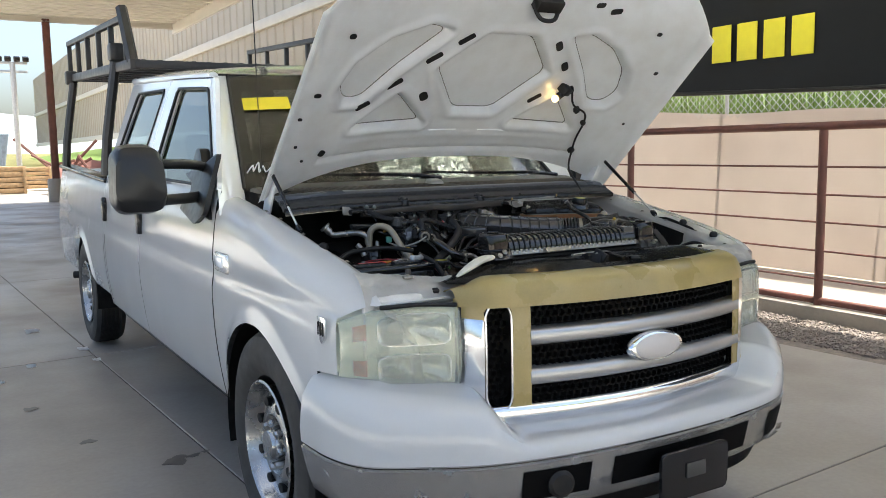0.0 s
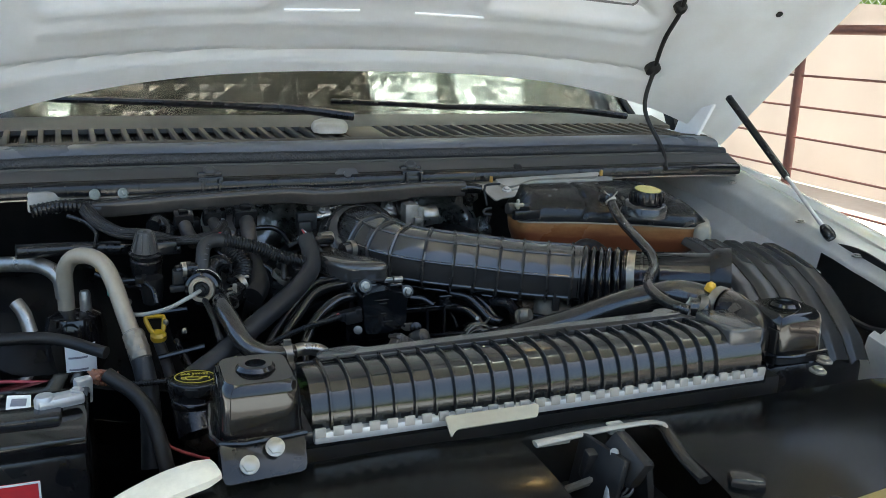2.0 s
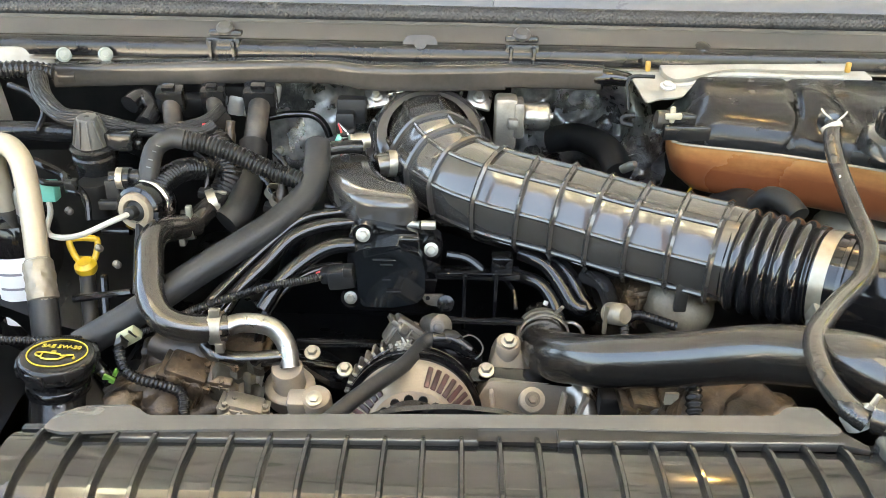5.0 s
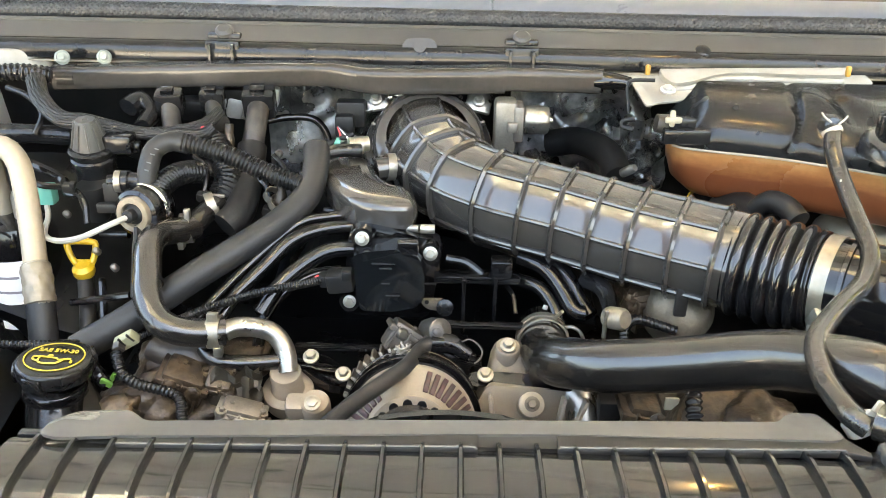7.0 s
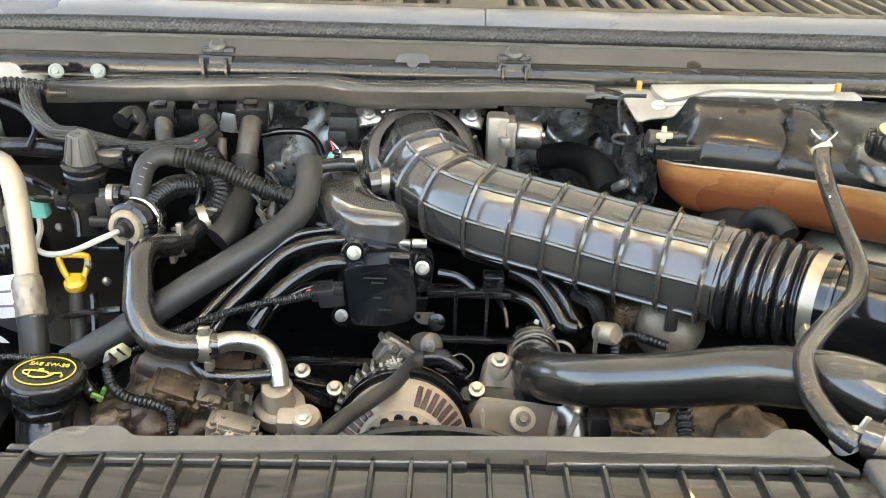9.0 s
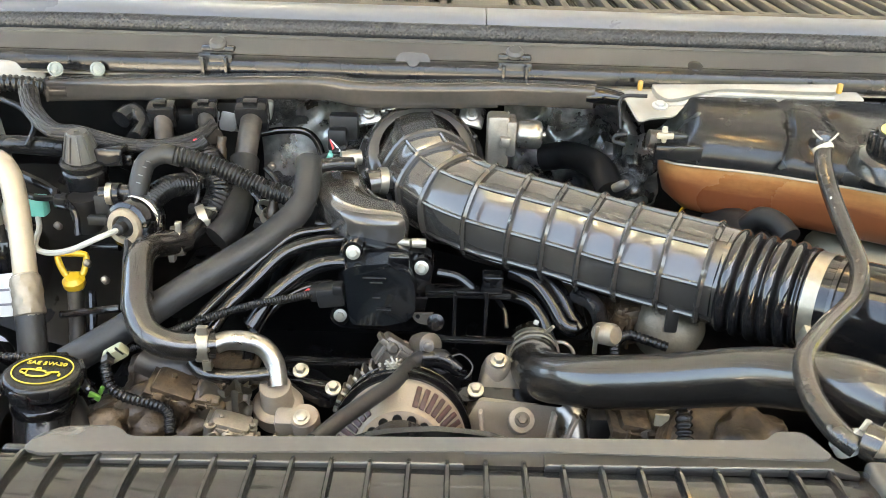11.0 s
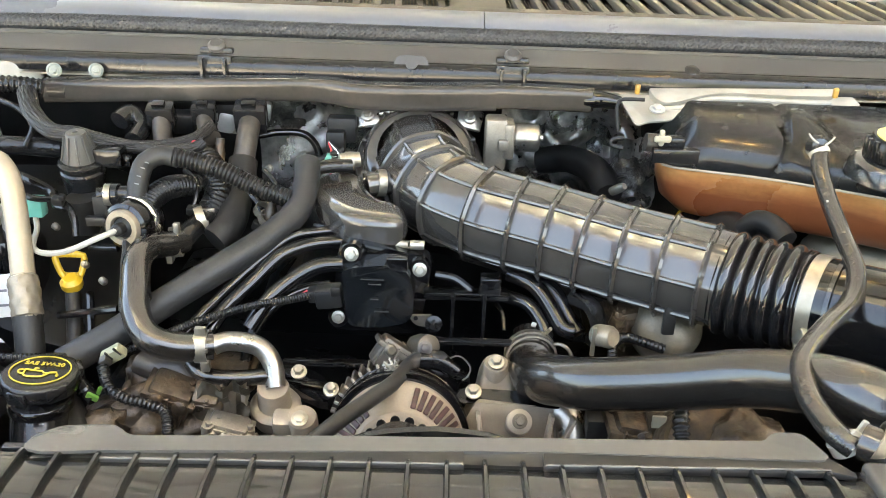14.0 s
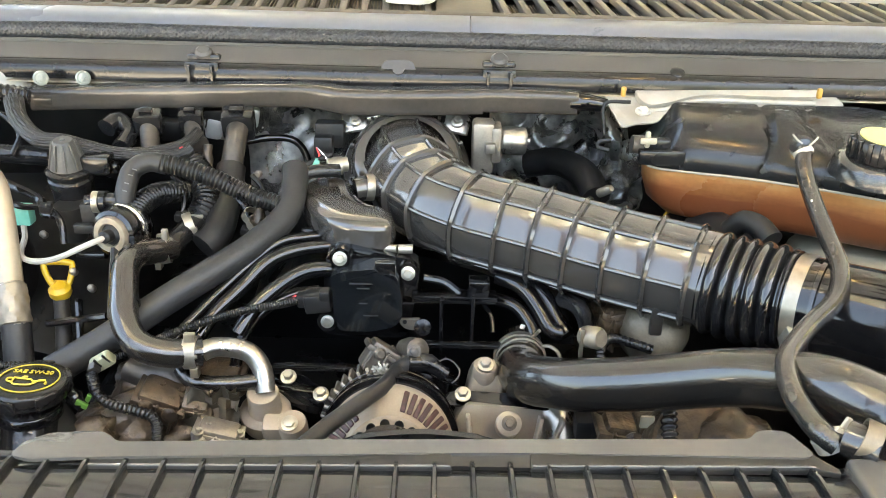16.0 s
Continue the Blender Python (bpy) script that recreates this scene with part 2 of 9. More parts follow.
TAN_CAST = mat("dull_tan_casting", (0.128, 0.1088, 0.08), 0.42, 0.4, var=0.3, scale=40, bump=0.4, fine=400, dust=(0.0448, 0.0352, 0.0256), amount=0.6, spots=40)
MIRROR_BLACK = mat("mirror_shell_black", (0.008, 0.008, 0.008), 0.38, var=0.2, scale=30, bump=0.1)
# Brightened concrete for unseen slabs that bounce light onto the hood and body.
BOUNCE_CONCRETE = mat("bright_bounce_concrete", (0.60, 0.58, 0.545), 0.75, var=0.1, scale=0.9, bump=0.3, fine=40, dust=(0.45, 0.43, 0.40), amount=0.5, spots=0.8)
GLASS = mat("window_glass", (0.24, 0.27, 0.245), 0.01, var=0.0, bump=0, clear=1.0, rvar=0, ior=1.46)
LENS = mat("hazed_lens", (0.97, 0.98, 0.91), 0.03, var=0.02, scale=10, bump=0, clear=0.90, ior=1.25)
AMBER = mat("amber_reflector", (0.55, 0.08, 0.05), 0.25, var=0.1, bump=0.05)
TYRE = mat("tyre_rubber", (0.022, 0.021, 0.020), 0.7, var=0.2, scale=20, bump=0.25, dust=(0.09, 0.08, 0.065), amount=0.4, spots=8)
CABIN = mat("cabin_grey", (0.018, 0.017, 0.015), 0.8, var=0.2, scale=10, bump=0.1)
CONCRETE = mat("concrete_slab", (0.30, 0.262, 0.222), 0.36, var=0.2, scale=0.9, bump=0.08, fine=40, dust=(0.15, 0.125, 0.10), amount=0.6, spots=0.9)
GRAVEL = mat("grey_gravel", (0.20, 0.165, 0.14), 0.85, var=0.45, scale=25, bump=1.0, fine=90)
STONE = mat("gravel_stone", (0.22, 0.18, 0.155), 0.8, var=0.4, scale=14, bump=0.5)
OIL = mat("oil_stain", (0.10, 0.085, 0.07), 0.4, var=0.3, scale=8, bump=0.05)
GRIME = mat("joint_dirt", (0.07, 0.055, 0.045), 0.8, var=0.4, scale=9, bump=0.3)
RUST = mat("red_brown_pipe", (0.13, 0.045, 0.032), 0.5, var=0.25, scale=8, bump=0.15, dust=(0.07, 0.03, 0.02), amount=0.5)
FABRIC = mat("pinkish_screen_fabric", (0.60, 0.535, 0.49), 0.85, var=0.06, scale=1.6, bump=0.3, fine=90, dust=(0.52, 0.44, 0.39), amount=0.3, spots=1.2)
GRASS = mat("sunlit_grass", (0.16, 0.235, 0.045), 0.8, var=0.4, scale=6, bump=0.4, fine=40)
SHED = mat("beige_sheet_metal", (0.42, 0.37, 0.29), 0.5, 0.1, var=0.08, scale=1.0, bump=0.05, dust=(0.42, 0.36, 0.28), amount=0.3, spots=0.7)
BEAM = mat("pale_painted_steel", (0.60, 0.56, 0.48), 0.5, var=0.08, scale=2, bump=0.05)
CEIL = mat("ribbed_roof_panel", (0.72, 0.68, 0.58), 0.6, var=0.06, scale=1.5, bump=0.05)
BANNER = mat("black_banner_vinyl", (0.009, 0.0085, 0.008), 0.5, var=0.15, scale=2, bump=0.05)
BANNER_YELLOW = mat("banner_yellow", (0.80, 0.68, 0.03), 0.5, var=0.05, bump=0)
GREEN_INK = mat("banner_green", (0.05, 0.35, 0.06), 0.5, var=0.05, bump=0)
RACK = mat("black_rack_steel", (0.018, 0.018, 0.018), 0.4, var=0.25, scale=20, bump=0.1, dust=(0.12, 0.09, 0.07), amount=0.25)
PALE_STEEL = mat("galvanised_steel", (0.5, 0.5, 0.49), 0.45, 0.6, var=0.15, scale=12, bump=0.08)
TIMBER = mat("raw_timber", (0.38, 0.25, 0.13), 0.8, var=0.3, scale=9, bump=0.3)
BLUE_STEEL = mat("blue_grey_bin", (0.20, 0.25, 0.31), 0.55, var=0.2, scale=5, bump=0.1)
DARK_PAINT = mat("dark_car_paint", (0.02, 0.022, 0.03), 0.15, var=0.1, bump=0.02, coat=0.8)
# Hill colour with the pale blue of distance haze mixed in.
HAZE = mat("haze_tinted_hills", (0.5, 0.56, 0.6), 0.9, var=0.1, scale=0.05, bump=0)
BULB = mat("warm_bulb", (1.0, 0.62, 0.22), 0.4, var=0.0, bump=0, glow=9.0)
# Black covers and block, with the bay's deep shade put into the colour.
DEEP_SHADE = mat("deep_shade_black", (0.0016, 0.0018, 0.0019), 0.3, spec=0.12, var=0.4, scale=20, bump=0.08)
# Near-black that stands in for shade inside holes, gaps and the grille.
SHADE_BLACK = mat("opening_shade_black", (0.0028, 0.0028, 0.003), 0.5, var=0.2, bump=0.05, spec=0.2)
MARKER = mat("white_paint_pen", (0.85, 0.85, 0.85), 0.6, var=0.02, bump=0)


# ---- mesh helpers ----
def link_mesh(name, bm, material, smooth=True, sharp=38.0):
    me = bpy.data.meshes.new(name)
    bmesh.ops.recalc_face_normals(bm, faces=bm.faces[:])
    if smooth:
        for f in bm.faces:
            f.smooth = True
        for e in bm.edges:
            if len(e.link_faces) == 2 and e.calc_face_angle(0) > radians(sharp):
                e.smooth = False
    bm.to_mesh(me)
    bm.free()
    me.materials.append(material)
    return new(name, me)


def part(name, bm, material, parent, label="", smooth=True):
    ob = link_mesh(name, bm, material, smooth)
    ob.parent = parent
    ob.matrix_parent_inverse = Matrix.Translation(parent.location).inverted()
    if label:
        ob["label"] = label
    return ob


def thing(name, label, category, at=(0, 0, 0), group="", kind=""):
    """An Empty at the thing's base; its parts' meshes are written in world metres."""
    ob = new(name)
    ob.empty_display_size = 0.1
    ob.location = at
    return tagged(ob, label, category, group, kind)


def single(name, bm, material, label, category, group="", kind="", smooth=True):
    return tagged(link_mesh(name, bm, material, smooth), label, category, group, kind)


def merge(*bms):
    out = bmesh.new()
    for b in bms:
        me = bpy.data.meshes.new("tmp")
        b.to_mesh(me)
        b.free()
        out.from_mesh(me)
        bpy.data.meshes.remove(me)
    return out


def box(c, s, bev=0.003, rot=None, seg=2):
    bm = bmesh.new()
    bmesh.ops.create_cube(bm, size=1.0)
    bmesh.ops.scale(bm, vec=s, verts=bm.verts)
    if bev:
        bmesh.ops.bevel(bm, geom=bm.edges[:], offset=min(bev, 0.45 * min(s)), segments=seg, profile=0.5, affect="EDGES")
    m = Matrix.Translation(c)
    if rot is not None:
        m = m @ (rot.to_4x4() if hasattr(rot, "to_4x4") else Euler([radians(a) for a in rot]).to_matrix().to_4x4())
    bmesh.ops.transform(bm, matrix=m, verts=bm.verts)
    return bm


def axis_m(o, d, up=(0, 0, 1)):
    """A frame at o whose z runs along d."""
    z = Vector(d).normalized()
    u = Vector(up)
    if abs(z.dot(u.normalized())) > 0.98:
        u = Vector((0, 1, 0))
    x = u.cross(z).normalized()
    y = z.cross(x)
    return Matrix(((x[0], y[0], z[0], o[0]), (x[1], y[1], z[1], o[1]), (x[2], y[2], z[2], o[2]), (0, 0, 0, 1)))


def lathe(profile, o, d, seg=24, caps=True, squash=1.0, turn=0.0):
    """Turns (radius, height) pairs about the axis through o along d."""
    bm = bmesh.new()
    m = axis_m(o, d)
    rows = []
    for r, h in profile:
        rows.append([bm.verts.new(m @ Vector((r * math.cos(2 * math.pi * k / seg + turn), squash * r * math.sin(2 * math.pi * k / seg + turn), h))) for k in range(seg)])
    for a, b in zip(rows, rows[1:]):
        for k in range(seg):
            bm.faces.new((a[k], a[(k + 1) % seg], b[(k + 1) % seg], b[k]))
    if caps:
        bm.faces.new(rows[0][::-1])
        bm.faces.new(rows[-1])
    return bm


def smooth_path(pts, step):
    """Points at even steps along a Catmull-Rom curve through pts."""
    p = [Vector(q) for q in pts]
    p = [2 * p[0] - p[1]] + p + [2 * p[-1] - p[-2]]
    out = []
    for i in range(1, len(p) - 2):
        a, b, c, d = p[i - 1:i + 3]
        n = max(2, int((c - b).length / step))
        for k in range(n):
            t = k / n
            out.append(0.5 * ((2 * b) + (c - a) * t + (2 * a - 5 * b + 4 * c - d) * t * t + (3 * b - a - 3 * c + d) * t ** 3))
    out.append(p[-2])
    return out


def tube(pts, r, seg=14, step=0.006, ridge=None, caps=True, flat=1.0, shape=None):
    """A round hose along pts. r: a radius, or one for each end in a tuple, or a function of 0..1. ridge: (pitch, height) of its
    corrugation. shape: a function (angle, length along, fraction) that scales the radius."""
    path = smooth_path(pts, step)
    n = len(path)
    run = [0.0]
    for a, b in zip(path, path[1:]):
        run.append(run[-1] + (b - a).length)
    bm = bmesh.new()
    rows = []
    up = None
    for i, c in enumerate(path):
        t = (path[min(i + 1, n - 1)] - path[max(i - 1, 0)]).normalized()
        if up is None:
            up = Vector((0, 0, 1)) if abs(t.z) < 0.9 else Vector((0, 1, 0))
        up = (up - t * up.dot(t)).normalized()
        side = t.cross(up)
        f = run[i] / run[-1]
        rad = r(f) if callable(r) else (r[0] + (r[1] - r[0]) * f if isinstance(r, tuple) else r)
        if ridge:
            rad += ridge[1] * (0.5 + 0.5 * math.cos(2 * math.pi * run[i] / ridge[0]))
        row = []
        for k in range(seg):
            a = 2 * math.pi * k / seg
            q = rad * (shape(a, run[i], f) if shape else 1.0)
            row.append(bm.verts.new(c + side * (q * math.cos(a)) + up * (q * flat * math.sin(a))))
        rows.append(row)
    for a, b in zip(rows, rows[1:]):
        for k in range(seg):
            bm.faces.new((a[k], a[(k + 1) % seg], b[(k + 1) % seg], b[k]))
    if caps:
        bm.faces.new(rows[0][::-1])
        bm.faces.new(rows[-1])
    return bm


def frames(pts, step=0.004):
    """Centre, side, up, tangent and run at even steps along a curve."""
    path = smooth_path(pts, step)
    out, up, run = [], None, 0.0
    for i, c in enumerate(path):
        t = (path[min(i + 1, len(path) - 1)] - path[max(i - 1, 0)]).normalized()
        if up is None:
            up = Vector((0, 0, 1)) if abs(t.z) < 0.9 else Vector((0, 1, 0))
        up = (up - t * up.dot(t)).normalized()
        if i:
            run += (c - path[i - 1]).length
        out.append((c, t.cross(up), up, t, run))
    return out


def hoop(fr, radius, r, seg=48):
    """A round-sectioned ring about the frame fr; radius is a function of the angle."""
    c, side, up, t, _ = fr
    bm = bmesh.new()
    rows = []
    for k in range(seg):
        a = 2 * math.pi * k / seg
        n = side * math.cos(a) + up * math.sin(a)
        o = c + n * radius(a)
        rows.append([bm.verts.new(o + n * (r * math.cos(b)) + t * (r * 0.75 * math.sin(b))) for b in (0, 1.05, 2.1, 3.14, 4.19, 5.24)])
    for k in range(seg):
        a, b = rows[k], rows[(k + 1) % seg]
        for j in range(6):
            bm.faces.new((a[j], b[j], b[(j + 1) % 6], a[(j + 1) % 6]))
    return bm


def plate(poly, th, d=(0, 0, 1), bev=0.003):
    """A flat plate: the 3D outline poly, pushed th along d, with rounded edges."""
    bm = bmesh.new()
    dv = Vector(d).normalized() * th
    lo = [bm.verts.new(Vector(p)) for p in poly]
    hi = [bm.verts.new(Vector(p) + dv) for p in poly]
    n = len(poly)
    bm.faces.new(lo[::-1])
    bm.faces.new(hi)
    for k in range(n):
        bm.faces.new((lo[k], lo[(k + 1) % n], hi[(k + 1) % n], hi[k]))
    if bev:
        bmesh.ops.bevel(bm, geom=bm.edges[:], offset=bev, segments=2, profile=0.5, affect="EDGES", clamp_overlap=True)
    return bm


def rounded(poly, r, k=4):
    """The outline poly (3D points) with its corners rounded by r."""
    out = []
    n = len(poly)
    for i in range(n):
        a, b, c = Vector(poly[i - 1]), Vector(poly[i]), Vector(poly[(i + 1) % n])
        ra = min(r, 0.45 * (a - b).length, 0.45 * (c - b).length)
        p, q = b + (a - b).normalized() * ra, b + (c - b).normalized() * ra
        for j in range(k + 1):
            t = j / k
            out.append((1 - t) ** 2 * p + 2 * t * (1 - t) * b + t * t * q)
    return out


def sheet(fn, nu, nv, th=0.003, keep=None):
    """A curved panel: fn(u, v) for u, v in 0..1, of thickness th, laid against its normal."""
    bm = bmesh.new()
    g = [[bm.verts.new(Vector(fn(i / nu, j / nv))) for j in range(nv + 1)] for i in range(nu + 1)]
    for i in range(nu):
        for j in range(nv):
            if keep is None or keep((i + 0.5) / nu, (j + 0.5) / nv):
                bm.faces.new((g[i][j], g[i + 1][j], g[i + 1][j + 1], g[i][j + 1]))
    for v in [v for v in bm.verts if not v.link_faces]:
        bm.verts.remove(v)
    if th:
        bmesh.ops.solidify(bm, geom=bm.faces[:], thickness=th)
    return bm


def loft(rows, close=True, caps=True):
    """Joins outlines of equal length, in order, into one skin."""
    bm = bmesh.new()
    vs = [[bm.verts.new(Vector(p)) for p in r] for r in rows]
    n = len(vs[0])
    for a, b in zip(vs, vs[1:]):
        for k in range(n if close else n - 1):
            bm.faces.new((a[k], a[(k + 1) % n], b[(k + 1) % n], b[k]))
    if caps and close:
        bm.faces.new(vs[0][::-1])
        bm.faces.new(vs[-1])
    return bm


def bolt(o, d, r, h=None, washer=1.5):
    """A hexagon head on a flange washer."""
    h = h or r * 0.9
    return merge(lathe([(r * washer, 0), (r * washer, h * 0.3), (r * 1.05, h * 0.4)], o, d, 18),
                 lathe([(r, h * 0.3), (r, h * 0.9), (r * 0.85, h)], o, d, 6))


def lerp_table(t, y):
    for (a, p), (b, q) in zip(t, t[1:]):
        if y <= b:
            k = max(0.0, (y - a) / (b - a))
            return p + (q - p) * k
    return t[-1][1]


def text(name, body, size, m, material, parent):
    cu = bpy.data.curves.new(name, "FONT")
    cu.body, cu.size, cu.align_x, cu.align_y, cu.extrude = body, size, "CENTER", "CENTER", 0.0004
    cu.materials.append(material)
    ob = new(name, cu)
    ob.parent = parent
    ob.matrix_parent_inverse = Matrix.Translation(parent.location).inverted()
    ob.matrix_basis = m
    return ob


# ---- ground, canopy and surroundings ----
def slab(x0, x1, y0, y1, z0, z1):
    return box(((x0 + x1) / 2, (y0 + y1) / 2, (z0 + z1) / 2), (x1 - x0, y1 - y0, z1 - z0), 0)


FENCE_X = 4.17
EARTH = mat("pale_dirt_ground", (0.44, 0.38, 0.31), 0.9, var=0.15, scale=0.3, bump=0.3, fine=12, dust=(0.33, 0.28, 0.22), amount=0.4, spots=0.4)
single("ground", sheet(lambda u, v: (-900 + 1800 * u, -900 + 1800 * v, -0.06), 2, 2, 0.0), EARTH, "pale dry dirt ground reaching to the horizon", "ground", kind="structure")
# concrete floor poured in bays, with open joints
pavement = thing("pavement", "grey-brown concrete floor slabs with narrow joints and oil drips", "concrete floor", kind="structure")
# Outer front and left slabs, out of view, are paler to reflect more light.
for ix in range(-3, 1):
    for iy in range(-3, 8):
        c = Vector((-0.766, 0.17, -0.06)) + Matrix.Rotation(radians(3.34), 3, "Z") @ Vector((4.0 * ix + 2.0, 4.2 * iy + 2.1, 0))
        part("slab", box(c, (3.992, 4.192, 0.12), 0.003, (0, 0, 3.34), 1), BOUNCE_CONCRETE if iy < -1 or ix < -1 else CONCRETE, pavement)
tagged(part("joint_fill", slab(-13.2, 3.0, -13.5, 32.5, -0.04, -0.005), GRIME, pavement), kind="structure")


def blot(cx, cy, r, seed, stretch=1.0):
    rnd = random.Random(seed)
    ph = [rnd.uniform(0, 6.28) for _ in range(5)]
    ring = []
    for k in range(36):
        a = 2 * math.pi * k / 36
        q = r * (1 + 0.25 * math.sin(2 * a + ph[0]) + 0.18 * math.sin(3 * a + ph[1]) + 0.12 * math.sin(5 * a + ph[2]) + 0.06 * math.sin(9 * a + ph[3]))
        ring.append((cx + q * math.cos(a), cy + q * stretch * math.sin(a), 0.0015))
    return plate(ring, 0.001, bev=0)


for k, (bx, by, br, stretch) in enumerate([(-1.03, 1.945, 0.062, 0.8), (-0.945, 1.97, 0.028, 0.8), (-0.88, 1.995, 0.018, 0.8), (-1.33, 2.45, 0.03, 1.2), (-1.52, 3.2, 0.03, 1.5), (-1.75, 2.9, 0.02, 1.5)]):
    part("oil_stain", blot(bx, by, br, k, stretch), OIL, pavement, "dark oil stain")
for k, (bx, by, br) in enumerate([(-1.42, 4.25, 0.03), (-1.3, 5.5, 0.05), (-1.05, 4.6, 0.035), (-1.62, 3.9, 0.02), (-1.9, 3.1, 0.02), (-1.02, 4.2, 0.025)]):
    rnd = random.Random(k)
    leafm = sheet(lambda u, v: (bx + br * (2 * u - 1), by + br * 1.4 * (2 * v - 1), 0.006 + 0.012 * noise.noise((u * 3 + k, v * 3, 0.3))), 5, 5, 0.001)
    single("paper_scrap", leafm, WHITE, "crumpled scrap of white litter on the concrete", "litter", group="litter on the floor")

# gravel strip between slab and fence, white concrete kerb below the fence
single("gravel_bed", slab(1.5, FENCE_X - 0.1, -14, 33, -0.08, -0.02), GRAVEL, "bed of grey-brown gravel beside the concrete floor", "gravel", kind="structure")
rnd = random.Random(7)
verts, faces = [], []
oct_f = [(0, 2, 4), (2, 1, 4), (1, 3, 4), (3, 0, 4), (2, 0, 5), (1, 2, 5), (3, 1, 5), (0, 3, 5)]
for k in range(14000):
    gx, gy = rnd.uniform(3.33, FENCE_X - 0.12), rnd.uniform(-1.5, 6.5)
    s = rnd.uniform(0.006, 0.016)
    a = rnd.uniform(0, 6.28)
    ca, sa = math.cos(a) * s, math.sin(a) * s
    q, h = rnd.uniform(0.6, 1.0), rnd.uniform(0.5, 0.8) * s
    i = len(verts)
    z = -0.016 + rnd.uniform(0, 0.012)
    verts += [(gx + ca, gy + sa, z), (gx - ca, gy - sa, z + 0.003), (gx - sa * q, gy + ca * q, z), (gx + sa * q, gy - ca * q, z + 0.002), (gx, gy, z + h), (gx, gy, z - h)]
    faces += [(i + p, i + o, i + w) for p, o, w in oct_f]
me = bpy.data.meshes.new("loose_gravel")
me.from_pydata(verts, [], faces)
me.materials.append(STONE)
tagged(new("loose_gravel", me), "loose angular grey and brown gravel stones", "gravel", kind="stuff")
single("kerb", box((FENCE_X + 0.06, 8.0, 0.03), (0.34, 44, 0.14), 0.015), CONCRETE, "pale concrete kerb under the pipe fence", "kerb", kind="structure")

fence = thing("pipe_fence", "red-brown welded pipe fence with thin horizontal rods", "fence", (FENCE_X, 2.36, 0))
FENCE_TOP = 1.53
part("top_rail", tube([(FENCE_X, -12, FENCE_TOP), (FENCE_X, 10, FENCE_TOP), (FENCE_X, 32, FENCE_TOP)], 0.034, 14, 2.0), RUST, fence)
for k in range(-6, 14):
    part("post", tube([(FENCE_X, 2.36 + 2.165 * k, 0.08), (FENCE_X, 2.36 + 2.165 * k, FENCE_TOP - 0.03)], 0.034, 14, 0.8), RUST, fence)
part("bottom_rail", tube([(FENCE_X, -12, 0.135), (FENCE_X, 10, 0.135), (FENCE_X, 32, 0.135)], 0.03, 12, 2.0), RUST, fence)
for zr in (1.214, 0.994, 0.773, 0.542, 0.314):
    part("rod", tube([(FENCE_X, -12, zr), (FENCE_X, 10, zr - 0.006), (FENCE_X, 32, zr)], 0.0085, 8, 2.0), RUST, fence)

# lighting pole far across the yard
pl0, pl1 = Vector((1.249, 38, 3.172)), Vector((1.386, 38, 5.214))
lpole = thing("lighting_pole", "tall grey steel lighting pole across the yard", "pole", (pl0.x, 38, 0))
part("mast", tube([(pl0.x, 38, 0), (pl0.x, 38, pl1.z)], 0.11, 10, 0.8), PALE_STEEL, lpole)
for dz in (0.0, -0.35):
    part("cross_arm", box((pl0.x, 38, pl1.z + dz), (1.1, 0.1, 0.1), 0.01), PALE_STEEL, lpole)
for dx in (-0.5, -0.17, 0.17, 0.5):
    part("floodlight", box((pl0.x + dx, 37.9, pl1.z + 0.16), (0.24, 0.2, 0.2), 0.03, (20, 0, 0)), SATIN, lpole)

# fabric screen on the far boundary, with wire mesh and grass above it
SCREEN_X = 6.5
screen = thing("screen_fence", "pinkish fabric windscreen on a wire fence, wire mesh bare above", "fence", (SCREEN_X, 5, 0))


def screen_pt(u, v):
    y = -14 + 48 * u
    top = 1.78 + 0.028 * (y - 3.3) * (1 if y < 8 else 0.2) + 0.02 * math.sin(y * 2.1)
    return (SCREEN_X + 0.03 * math.sin(y * 2.6) * v + 0.02 * math.sin(y * 0.9 + 2 * v), y, -0.05 + top * v)


part("fabric", sheet(screen_pt, 200, 8, 0.004), FABRIC, screen)
for k in range(-5, 12):
    part("post", tube([(SCREEN_X + 0.13, 2.55 + 2.9 * k, -0.06), (SCREEN_X + 0.13, 2.55 + 2.9 * k, 2.3)], 0.025, 10, 1.2), PALE_STEEL, screen)
wire = []
for k in range(150):
    for s in (1, -1):
        y0 = 0.0 + 0.1 * k
        wire.append(tube([(SCREEN_X + 0.03, y0, 1.72), (SCREEN_X + 0.03, y0 + s * 0.6, 2.32)], 0.004, 4, 2.0))
tagged(part("wire_mesh", merge(*wire), PALE_STEEL, screen, "diamond wire mesh"), kind="stuff")
single("far_field", sheet(lambda u, v: (SCREEN_X + 3 + 120 * u, -120 + 300 * v, 0.2 + 16.0 * u), 12, 20, 0.02), GRASS, "sunlit green field rising behind the fence", "field", kind="structure")
# tufts over the screen
rnd = random.Random(3)
verts, faces = [], []
